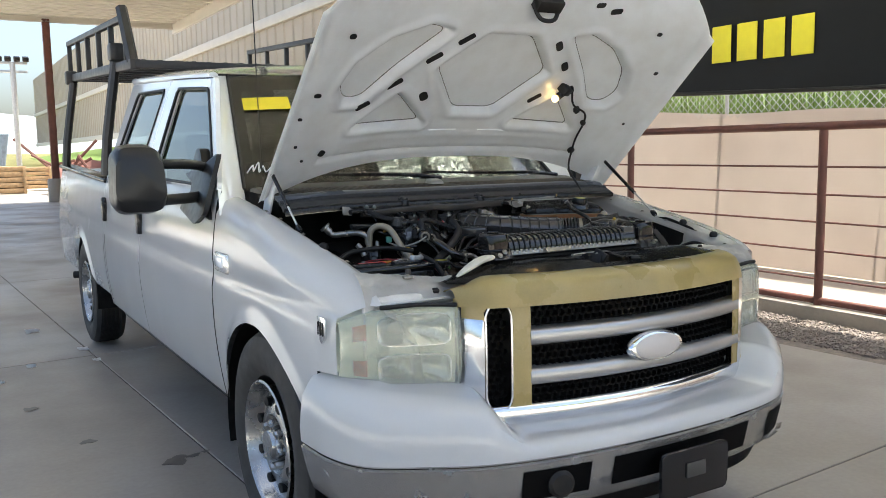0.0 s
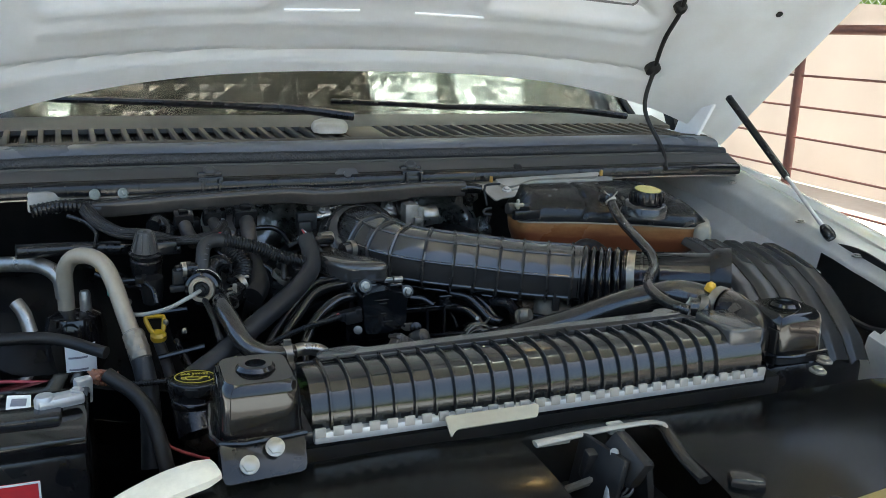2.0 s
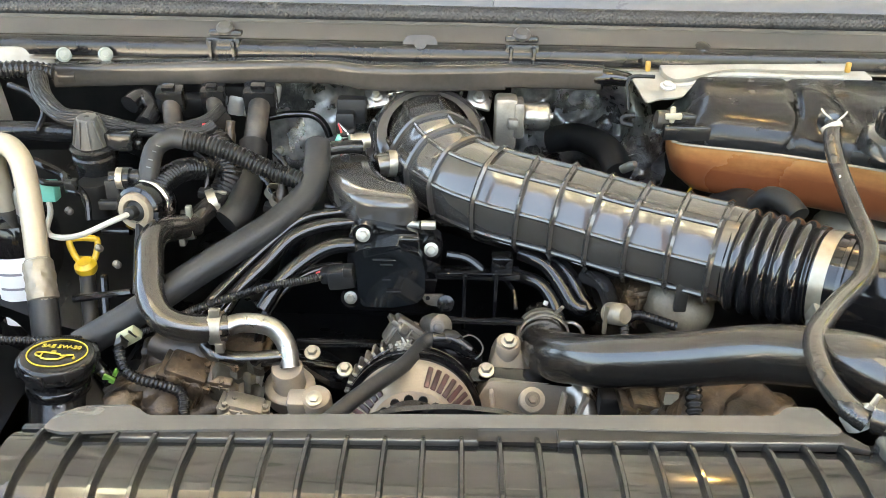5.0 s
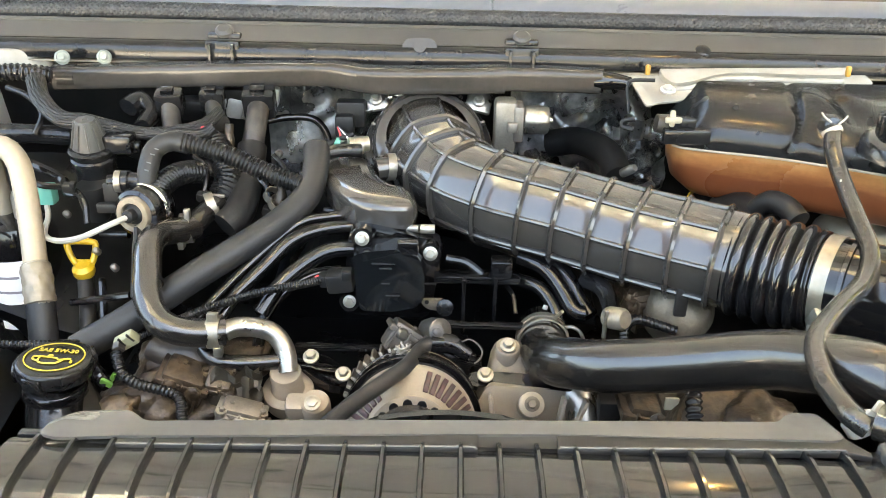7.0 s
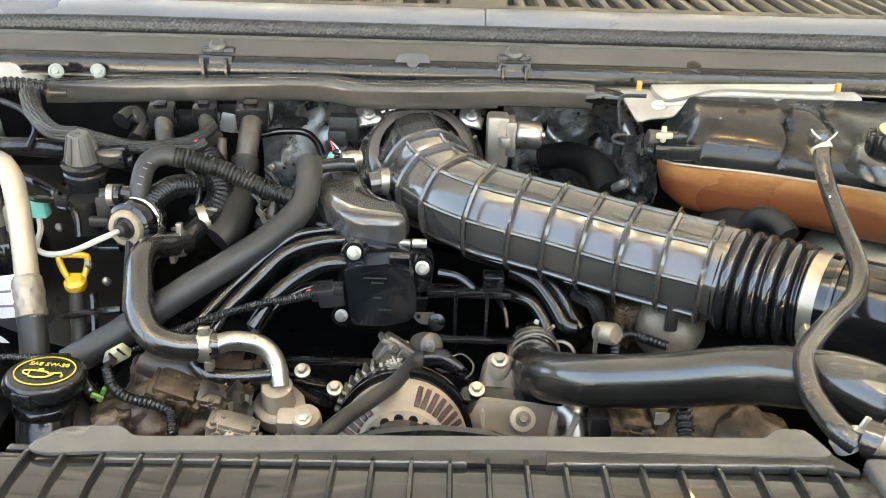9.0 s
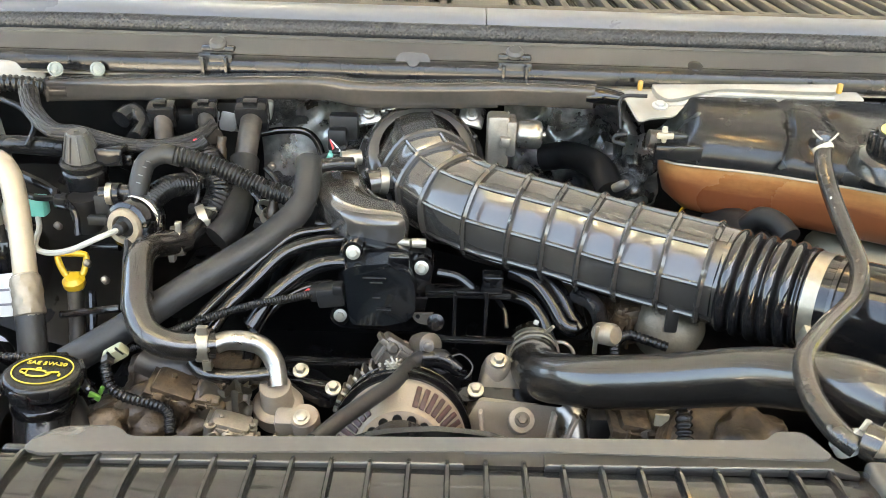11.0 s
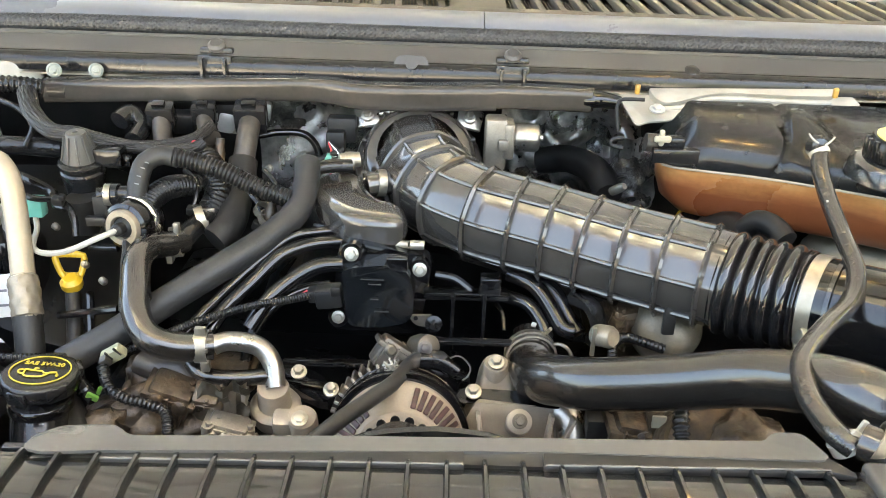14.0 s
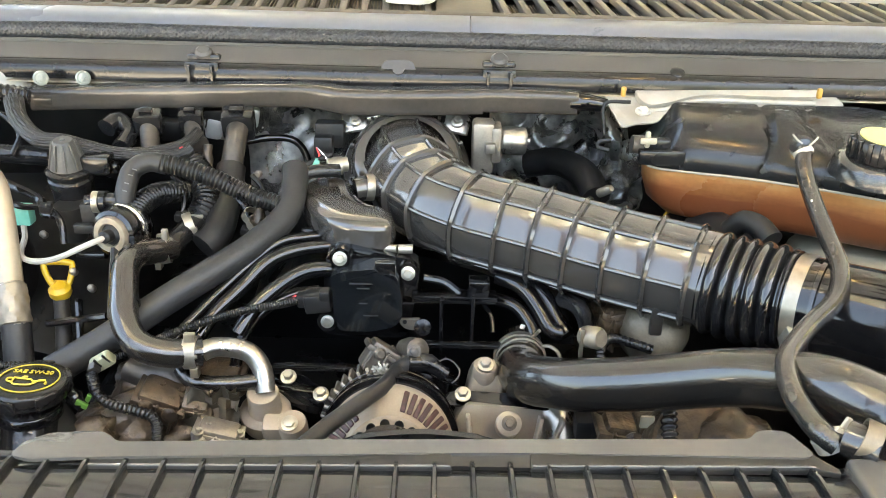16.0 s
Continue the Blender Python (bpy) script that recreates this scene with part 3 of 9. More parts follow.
for k in range(9000):
    gx, gy = SCREEN_X + rnd.uniform(0.6, 4.5), rnd.uniform(-2, 18)
    h, a = rnd.uniform(1.7, 2.5), rnd.uniform(0, 6.28)
    w = rnd.uniform(0.02, 0.05)
    i = len(verts)
    lx, ly = rnd.uniform(-0.2, 0.2), rnd.uniform(-0.2, 0.2)
    verts += [(gx - w * math.cos(a), gy - w * math.sin(a), 0), (gx + w * math.cos(a), gy + w * math.sin(a), 0), (gx + lx, gy + ly, h), (gx + lx * 0.4 + w, gy + ly * 0.4, h * 0.6)]
    faces += [(i, i + 1, i + 3), (i, i + 3, i + 2)]
me = bpy.data.meshes.new("tall_grass")
me.from_pydata(verts, [], faces)
me.materials.append(GRASS)
tagged(new("tall_grass", me), "tall bright green weeds growing behind the screen", "grass", kind="stuff")

# canopy over the bays
ROOF_Z = 5.3
SHEETS = [(1.85, 0.92, 0.5, 4.5), (3.15, 1.15, 0.5, 4.5)] + [(x, 0.3, y, y + 0.9) for x in (-1.9,) for y in (-1.6, 0.0, 1.6, 3.7, 5.3, 6.9)]
cuts = sorted({-2.5, 26.0} | {q for sh in SHEETS for q in sh[2:]})
pieces = []
for ya, yb in zip(cuts, cuts[1:]):
    here = sorted((x - w / 2, x + w / 2) for x, w, y0, y1 in SHEETS if y0 <= ya + 0.001 and y1 >= yb - 0.001)
    edge = -2.4
    for a, b in here + [(5.0, 5.0)]:
        pieces.append(slab(edge, a, ya, yb, ROOF_Z + 0.16, ROOF_Z + 0.2))
        edge = b
for k in range(63):
    y = -2.5 + 0.45 * k
    here = sorted((x - w / 2, x + w / 2) for x, w, y0, y1 in SHEETS if y0 - 0.1 < y < y1)
    edge = -2.4
    for a, b in here + [(5.0, 5.0)]:
        pieces.append(slab(edge, a, y, y + 0.1, ROOF_Z + 0.1, ROOF_Z + 0.16))
        edge = b
roof_ = thing("canopy_roof", "pale ribbed metal roof of an open canopy with milky sheets", "roof", (0, 10, ROOF_Z), kind="structure")
part("panels", merge(*pieces), CEIL, roof_)
for x, w, y0, y1 in SHEETS:
    part("milky_sheet", slab(x - w / 2, x + w / 2, y0, y1, ROOF_Z + 0.178, ROOF_Z + 0.18), SKYLIGHT, roof_, "milky translucent roof sheet")
for k, yb in enumerate((-2.35, 4, 12, 19.5, 25.9)):
    single("roof_beam", merge(box((1.3, yb, ROOF_Z - 0.02), (7.4, 0.2, 0.03), 0), box((1.3, yb, ROOF_Z + 0.05), (7.4, 0.02, 0.2), 0), box((1.3, yb, ROOF_Z + 0.13), (7.4, 0.2, 0.03), 0)), BEAM, "pale painted steel beam under the canopy", "beam", group="roof beams", kind="structure")
single("eave_beam", box((4.95, 11.75, ROOF_Z), (0.1, 28.5, 0.36), 0.01), BEAM, "pale steel eave beam along the canopy edge", "beam", kind="structure")
for yb in (25.9, -2.3):
    for xb in ((1.25, -2.2) if yb > 0 else (-2.6,)):
        post = thing("canopy_post", "dark brown steel canopy post on a concrete footing", "post", (xb, yb, 0), group="canopy posts")
        part("shaft", box((xb, yb, 2.7), (0.2, 0.2, 5.3), 0.01), RUST, post)
        part("footing", lathe([(0.24, 0), (0.24, 0.62), (0.22, 0.7)], (xb, yb, 0), (0, 0, 1), 20), CONCRETE, post, "round concrete footing")

# long sheet-metal wall beyond, hung above head height
shed = thing("shed_wall", "long beige corrugated sheet-metal wall with pale trim", "metal wall", (7.5, 40, 0), kind="structure")


def ribs_wall(x, y0, y1, z0, z1, pitch=0.3):
    n = int((y1 - y0) / pitch)
    rows = [[], []]
    for i in range(n):
        y = y0 + i * pitch
        for dy, dx in ((0, 0), (0.55, 0), (0.62, -0.045), (0.88, -0.045), (0.95, 0)):
            rows[0].append((x + dx, y + dy * pitch, z0))
            rows[1].append((x + dx, y + dy * pitch, z1))
    return loft(rows, close=False, caps=False)


part("cladding", ribs_wall(7.5, 9.0, 95.0, 2.6, 9.0, 0.75), SHED, shed, smooth=False)
part("lower_trim", box((7.45, 52, 2.45), (0.12, 86, 0.34), 0.01), BEAM, shed, "pale flat trim")
part("upper_trim", box((7.42, 52, 5.4), (0.16, 86, 0.3), 0.01), BEAM, shed, "pale flat trim")

# vinyl banner on the canopy edge
banner = thing("banner", "black vinyl banner with large yellow characters and green lettering", "banner", (4.45, 3, 1.9))
BX = 4.45


def banner_pt(u, v):
    y = -3.5 + 13.0 * u
    low = 1.83 + 0.036 * (y - 2.0)
    return (BX + 0.02 * math.sin(y * 1.7 + 2 * v), y, low + (4.2 - low) * v)


part("vinyl", sheet(banner_pt, 60, 6, 0.004), BANNER, banner)
part("hem", tube([(BX - 0.012, -3.5, 1.64), (BX - 0.012, 2, 1.815), (BX - 0.012, 9.5, 2.085)], 0.02, 8, 0.5), BANNER, banner)
for k in range(4):
    yc = 3.62 - 0.285 * k
    part("yellow_bar", box((BX - 0.03, yc, 2.31 - 0.004 * k), (0.012, 0.215, 0.33), 0.004, seg=3), BANNER_YELLOW, banner, "plain yellow bar")
for k in range(3):
    part("green_bar", box((BX - 0.03, 8.6 - 0.9 * k, 2.95), (0.012, 0.35, 0.55), 0.004), GREEN_INK, banner, "plain green bar")
single("banner_rail", box((BX + 0.1, 3, 4.25), (0.08, 14, 0.1), 0.01), BEAM, "pale steel rail holding the banner", "rail", kind="structure")

# far left: yard with lamp mast, bin, timber boxes, a dark car's end, rusty trailer
mast = thing("light_mast", "tall yard floodlight mast with a lamp cluster", "floodlight", (-1.35, 55, 0))
part("pole", tube([(-1.35, 55, 0), (-1.35, 55, 7.2)], (0.16, 0.1), 12, 1.0), PALE_STEEL, mast)
part("crossarm", box((-1.35, 55, 7.1), (2.0, 0.12, 0.12), 0.01), PALE_STEEL, mast)
for dx in (-0.9, -0.45, 0.45, 0.9):
    part("lamp_head", merge(box((-1.35 + dx, 54.8, 7.35), (0.36, 0.25, 0.34), 0.05, (20, 0, 0)), lathe([(0.14, 0), (0.17, 0.05)], (-1.35 + dx, 54.66, 7.3), (0, -1, -0.3), 14)), PALE_STEEL, mast)
bin_ = thing("steel_bin", "blue-grey open steel skip bin", "bin", (-1.6, 50, -0.06))
part("body", loft([rounded([(-3.4, 47.6, -0.06), (1.2, 47.6, -0.06), (1.2, 50, -0.06), (-3.4, 50, -0.06)], 0.1), rounded([(-3.6, 47.4, 2.5), (1.6, 47.4, 2.5), (1.6, 50.2, 2.5), (-3.6, 50.2, 2.5)], 0.1)]), BLUE_STEEL, bin_)
for k in range(6):
    part("stiffener", box((-3.1 + 0.85 * k, 47.42, 1.35), (0.1, 0.12, 2.0), 0.01, (4.5, 0, 0)), BLUE_STEEL, bin_)
for k, (cx, cy, sx, sz) in enumerate([(0.2, 33.5, 1.7, 1.0), (1.2, 37, 2.2, 0.9), (-1.3, 36, 1.6, 0.8)]):
    crate = thing("timber_crate", "rough pale timber crate standing in the yard", "crate", (cx, cy, 0), group="timber crates")
    for j in range(5):
        part("board", box((cx, cy, 0.12 + sz * j / 5), (sx, 1.0, sz / 5 - 0.03), 0.01), TIMBER, crate)
    for s in (-1, 1):
        part("corner_post", box((cx + s * (sx / 2 - 0.06), cy - 0.52, sz / 2), (0.1, 0.05, sz), 0.005), TIMBER, crate)
frame_ = thing("rusty_trailer", "rusty red steel trailer frame heaped in the yard", "trailer", (4.5, 40, 0))
rnd = random.Random(11)
for k in range(14):
    a = (2.2 + rnd.uniform(0, 6.5), 40 + rnd.uniform(-1, 1), rnd.uniform(0.1, 1.0))
    b = (a[0] + rnd.uniform(-1.6, 1.6), a[1] + rnd.uniform(-0.5, 0.5), rnd.uniform(0.8, 2.2))
    part("strut", tube([a, b], 0.07, 6, 1.5), RUST, frame_)
part("tarp", sheet(lambda u, v: (2.6 + 6.5 * u, 41 + 1.0 * v, -0.1 + (1.1 + 0.5 * noise.noise((u * 5, v * 3, 1))) * math.sin(math.pi * min(1, 0.15 + v))), 24, 8, 0.02), mat("faded_red_tarp", (0.40, 0.20, 0.17), 0.8, var=0.2, scale=2, bump=0.3), frame_, "faded red tarpaulin")
car = thing("parked_car", "dark parked car seen from its rear corner", "car", (-2.75, 17.3, 0))
cb = []
for y, w, z0, z1 in ((16.2, 0.72, 0.45, 0.9), (16.3, 0.85, 0.3, 1.0), (17.2, 0.9, 0.28, 1.05), (19.5, 0.9, 0.28, 1.0), (20.4, 0.8, 0.35, 0.85)):
    cb.append([(-3.35 - w, y, z0), (-3.35 + w, y, z0), (-3.35 + w * 1.02, y, (z0 + z1) / 2), (-3.35 + w * 0.9, y, z1), (-3.35 - w * 0.9, y, z1), (-3.35 - w * 1.02, y, (z0 + z1) / 2)])
part("body", loft(cb), DARK_PAINT, car)
part("cabin", loft([rounded([(-4.1, 16.8, 1.0), (-2.6, 16.8, 1.0), (-2.6, 19.2, 1.0), (-4.1, 19.2, 1.0)], 0.2), rounded([(-3.9, 17.3, 1.45), (-2.8, 17.3, 1.45), (-2.8, 18.7, 1.45), (-3.9, 18.7, 1.45)], 0.2)]), DARK_PAINT, car)
for yy in (16.9, 19.6):
    part("wheel", lathe([(0.2, 0), (0.32, 0.01), (0.33, 0.1), (0.32, 0.2), (0.2, 0.21)], (-2.66, yy, 0.33), (1, 0, 0), 24), TYRE, car)
# Far hills; their haze is in the surface colour, not in the air.
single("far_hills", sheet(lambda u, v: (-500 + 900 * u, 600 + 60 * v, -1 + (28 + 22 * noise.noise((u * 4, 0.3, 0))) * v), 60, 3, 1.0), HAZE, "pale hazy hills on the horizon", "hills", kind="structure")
single("yard_grass", sheet(lambda u, v: (-60 + 120 * u, 60 + 300 * v, 0.0 + 2.0 * v), 6, 6, 0.02), mat("dry_yellow_grass", (0.32, 0.30, 0.12), 0.85, var=0.3, scale=0.6, bump=0.2), "dry yellow-green grass beyond the yard", "grass", kind="structure")


# ---- the pickup truck ----
truck = thing("pickup_truck", "white crew-cab pickup with its hood raised and a yellowed grille", "pickup truck", (0, 2.8, 0))
TOP = [(0.20, 0.935), (0.25, 0.975), (0.335, 1.028), (0.5, 1.072), (0.75, 1.125), (1.0, 1.175), (1.4, 1.228)]
AXLES, ARCH = (0.86, 4.83), 0.43


def lip_x(y):
    """Half width to the fender's inner edge."""
    return 0.82 + 0.048 * min(1, max(0, (y - 0.25) / 0.6))


def flank(y, z, side=-1):
    """Half width of the body side."""
    x = 0.985 - 0.26 * (z - 0.83) ** 2 - 0.008 * math.exp(-((z - 0.94) / 0.03) ** 2)
    if y < 0.75:
        x -= 0.55 * (0.75 - y) ** 2.4
    return x if side < 0 else x - 0.045 - 0.015 * max(0, min(1, (y - 0.35) / 0.5))


def sill(y, base=0.44):
    z = base
    for a in AXLES:
        if abs(y - a) < ARCH:
            z = max(z, 0.385 + math.sqrt(ARCH ** 2 - (y - a) ** 2))
    return z


def fender(side):
    def fn(u, v):
        k = max(0, min(1, (v - 0.70) / 0.26))
        y0 = 0.335 - 0.105 * k ** 1.15 * (1 if side < 0 else 0.5)
        y = y0 + (1.365 - y0) * u
        lo = max(sill(y), 0.745 if y < 0.43 else 0)
        hi = lerp_table(TOP, y)
        if v < 0.72:
            z = lo + (hi - 0.09 - lo) * (v / 0.72)
            x = flank(y, z, side)
        else:
            a = (v - 0.72) / 0.28 * math.pi / 2
            x0 = flank(y, hi - 0.09, side)
            xe = lip_x(y) if side < 0 else 0.765
            z = hi - 0.09 + 0.09 * math.sin(a)
            x = xe + (x0 - xe) * math.cos(a)
        if side < 0 and u < 0.08:
            z -= 0.024 * (1 - u / 0.08) * math.sin(math.pi * max(0, min(1, (v - 0.62) / 0.34)))
        flare = 0.012 * max(0, 1 - abs(z - sill(y)) / 0.06) if abs(y - AXLES[0]) < ARCH + 0.02 else 0
        return (side * (x + flare), y, z)
    return sheet(fn, 60, 26, 0.004)


for s, lab in ((-1, "white fender with an engine badge"), (1, "white fender")):
    f = part("fender", fender(s), PAINT, truck, lab)
    # wheel-arch liner
    part("wheel_liner", sheet(lambda u, v: (s * (0.965 - 0.42 * v), AXLES[0] + (ARCH + 0.012) * math.cos(math.pi * (1.08 - 1.16 * u)), 0.385 + (ARCH + 0.012) * math.sin(math.pi * (1.08 - 1.16 * u))), 30, 6, 0.004), MATTE, truck)
BC = Vector((-0.932, 0.392, 0.872))
emblem = part("fender_badge", plate(rounded([BC + Vector((0, dy, dz)) for dy, dz in ((-0.032, 0.04), (0.032, 0.04), (0.026, -0.02), (0, -0.042), (-0.026, -0.02))], 0.008), 0.010, (-1, -0.3, 0), 0.002), CHROME, truck, "small chrome shield badge")
for k in range(3):
    part("badge_bar", box(BC + Vector((-0.0105, -0.017 + 0.017 * k, 0.005)), (0.004, 0.006, 0.04), 0.001), MATTE, emblem)
part("fender_vent", box((-0.978, 1.24, 0.985), (0.02, 0.155, 0.075), 0.008), DULL_CHROME, truck, "chrome side vent trim")
part("vent_inset", box((-0.986, 1.255, 0.988), (0.012, 0.10, 0.04), 0.004), PAINT, truck)


def side_panel(y0, y1, top, side, base=0.44, n=30, top_fn=None):
    def fn(u, v):
        y = y0 + (y1 - y0) * u
        lo, hi = sill(y, base), (top_fn(y) if top_fn else top)
        z = lo + (hi - lo) * v
        x = flank(max(y, 1.0), z)
        if hi - z < 0.03:
            x -= 0.5 * (0.03 - (hi - z)) ** 2 / 0.03
        flare = 0.014 * max(0, 1 - abs(z - sill(y)) / 0.06) if abs(y - AXLES[1]) < ARCH + 0.02 else 0
        return (side * (x + flare), y, z)
    return sheet(fn, n, 22, 0.004)


def belt(y):
    return 1.245 + 0.02 * (y - 1.36)


def frame_ring(outer, inner, th, d):
    """A flat frame between two outlines of equal length."""
    bm = bmesh.new()
    dv = Vector(d) * th
    n = len(outer)
    a = [bm.verts.new(Vector(p)) for p in outer]
    b = [bm.verts.new(Vector(p)) for p in inner]
    c = [bm.verts.new(Vector(p) + dv) for p in outer]
    e = [bm.verts.new(Vector(p) + dv) for p in inner]
    for k in range(n):
        j = (k + 1) % n
        for q in ((a[k], a[j], b[j], b[k]), (c[j], c[k], e[k], e[j]), (a[j], a[k], c[k], c[j]), (b[k], b[j], e[j], e[k])):
            bm.faces.new(q)
    return bm


def cab_x(z):
    return 0.945 - 0.30 * (z - 1.245)


def shield(u, v):
    x = (-0.80 + 1.60 * u) * (1 - 0.15 * v)
    bow = 0.14 * (abs(x) / 0.8) ** 2
    return (x, 1.36 + bow + 0.60 * v, 1.262 + 0.50 * v - 0.02 * (abs(x) / 0.8) ** 2)


def a_pillar(side, n=12):
    """The pillar between the door window and the windshield, rounded across."""
    rows = []
    for k in range(n + 1):
        v = -0.14 + 1.14 * k / n
        w = Vector((0.944 - 0.135 * v, 1.37 + 0.50 * v, 1.225 + 0.49 * v))
        g = Vector(shield(1.0, v))
        c = (w + g) / 2 + Vector((0.030, -0.045, 0.012))
        rows.append([(1 - t) ** 2 * w + 2 * t * (1 - t) * c + t * t * g for t in (q / 8 for q in range(9))] + [(w + g) / 2 + Vector((-0.03, 0.05, -0.01))])
    return loft([[(side * p.x, p.y, p.z) for p in r] for r in rows])


def door(y0, y1, side, win):
    d = part("door", side_panel(y0 + 0.004, y1 - 0.004, 1.25, side, top_fn=belt), PAINT, truck, "white door with a black handle")
    outer = [(y0 + 0.004, belt(y0) + 0.002), (y1 - 0.004, belt(y1) + 0.002)] + win[1]
    inner = win[0]
    o3 = [(side * cab_x(z), y, z) for y, z in outer]
    i3 = [(side * cab_x(z), y, z) for y, z in inner]
    part("window_frame", frame_ring(rounded(o3, 0.05, 6), rounded(i3, 0.05, 6), 0.02, (-side, 0, 0)), PAINT, d)
    seal = [tuple(Vector(p)) for p in rounded(i3, 0.05, 6)]
    part("window_seal", tube(seal + [seal[0]], 0.0075, 8, 0.03), MATTE, d)
    part("window_pane", plate([(side * (abs(p[0]) - 0.016), p[1], p[2]) for p in seal], 0.004, (-side, 0, 0), 0), GLASS, d)
    hy = y1 - 0.06
    part("handle", box((side * 0.985, hy, 1.055), (0.03, 0.045, 0.15), 0.008), SATIN, d, "black door handle")
    return d


for s in (-1, 1):
    door(1.375, 2.76, s, ([(1.44, 1.262), (2.56, 1.275), (2.47, 1.715), (1.885, 1.677)], [(2.66, 1.775), (1.84, 1.728)]))
    door(2.76, 3.80, s, ([(2.90, 1.285), (3.70, 1.30), (3.46, 1.752), (2.755, 1.728)], [(3.56, 1.83), (2.665, 1.775)]))
    part("cab_corner", side_panel(3.805, 3.85, 1.28, s, top_fn=lambda y: belt(y)), PAINT, truck)
    part("rear_pillar", loft([[(s * cab_x(1.29), 3.795, 1.29), (s * cab_x(1.29), 3.85, 1.29), (s * (cab_x(1.29) - 0.08), 3.85, 1.29)],
                              [(s * cab_x(1.83), 3.555, 1.83), (s * cab_x(1.83), 3.70, 1.83), (s * (cab_x(1.83) - 0.08), 3.70, 1.83)]]), PAINT, truck)
    part("a_pillar", a_pillar(s), PAINT, truck)
    part("cab_side_top", tube([(s * 0.775, 1.95, 1.733), (s * 0.770, 2.5, 1.770), (s * 0.757, 3.70, 1.842)], 0.024, 12, 0.1), PAINT, truck)
    part("drip_seal", tube([(s * 0.80, 1.862, 1.722), (s * 0.79, 2.5, 1.765), (s * 0.772, 3.58, 1.832)], 0.004, 6, 0.1), MATTE, truck)
    part("rocker", box((s * 0.87, 2.55, 0.43), (0.08, 2.3, 0.10), 0.02), MATTE, truck, "dark sill below the doors")
part("roof", sheet(lambda u, v: ((-0.775 + 1.55 * u), 1.965 + 0.13 * (1 - v) * (2 * u - 1) ** 2 - 0.20 * (1 - v) * max(0, abs(2 * u - 1) - 0.86) / 0.14 + 1.76 * v, 1.757 + 0.10 * v + 0.055 * math.sin(math.pi * u) ** 0.6 + 0.012 * math.sin(math.pi * min(1, v * 1.2))), 40, 16, 0.01), PAINT, truck)
part("rear_cab_wall", box((0, 3.80, 1.0), (1.8, 0.03, 0.6), 0.01), PAINT, truck)
part("rear_window", plate([(-0.62, 3.77, 1.33), (0.62, 3.77, 1.33), (0.58, 3.70, 1.70), (-0.58, 3.70, 1.70)], 0.005, (0, 1, 0), 0), GLASS, truck)


windshield = part("windshield", sheet(shield, 64, 32, 0.005), GLASS, truck, "raked windshield with a yellow price sticker")
part("sticker", sheet(lambda u, v: tuple(Vector(shield(0.032 + 0.142 * u, 0.655 + 0.115 * v)) + Vector((0, -0.006, 0.006))), 4, 2, 0.0), STICKER, windshield, "yellow paper sticker")
part("top_band", sheet(lambda u, v: tuple(Vector(shield(u, 0.86 + 0.14 * v)) + Vector((0, 0.008, -0.008))), 16, 2, 0.0), MATTE, windshield)
for side in (0.0, 0.965):
    part("shield_seal", tube([tuple(Vector(shield(1.0 if side else 0.0, k / 12)) + Vector((0, -0.004, 0.003))) for k in range(13)], 0.008, 8, 0.03), MATTE, windshield)
    part("edge_band", sheet(lambda u, v: tuple(Vector(shield(side + 0.035 * u, v)) + Vector((0, 0.008, -0.008))), 2, 10, 0.0), MATTE, windshield)
part("marker_scribble", tube([tuple(Vector(shield(u, v)) + Vector((0, -0.006, 0.006))) for u, v in ((0.012, 0.12), (0.030, 0.18), (0.028, 0.13), (0.045, 0.20), (0.042, 0.12), (0.055, 0.17), (0.058, 0.12), (0.072, 0.15))], 0.003, 6, 0.01), MARKER, windshield, "white marker scribble")
part("dashboard", loft([[(-0.78, 1.45, 1.02), (0.78, 1.45, 1.02), (0.78, 1.5, 1.235), (-0.78, 1.5, 1.235)], [(-0.78, 2.0, 0.95), (0.78, 2.0, 0.95), (0.78, 1.95, 1.23), (-0.78, 1.95, 1.23)]]), CABIN, truck)
for sx in (-0.4, 0.4):
    for sy in (2.55, 3.35):
        part("seat", merge(box((sx, sy, 0.98), (0.52, 0.16, 0.72), 0.06, (-12, 0, 0), 3), box((sx, sy - 0.28, 0.72), (0.52, 0.5, 0.16), 0.05, seg=3), box((sx, sy + 0.1, 1.42), (0.26, 0.1, 0.18), 0.04, (-10, 0, 0), 3)), CABIN, truck)
part("steering_wheel", tube([(0.4 + 0.19 * math.cos(a), 2.05 + 0.10 * math.sin(a), 1.16 + 0.16 * math.sin(a)) for a in [2 * math.pi * k / 16 for k in range(17)]], 0.015, 8, 0.03), MATTE, truck)
part("cab_floor", box((0, 2.6, 0.5), (1.8, 2.3, 0.05), 0), CABIN, truck)
part("chassis_rail", merge(box((-0.45, 3.0, 0.5), (0.09, 5.4, 0.18), 0.01), box((0.45, 3.0, 0.5), (0.09, 5.4, 0.18), 0.01)), MATTE, truck)
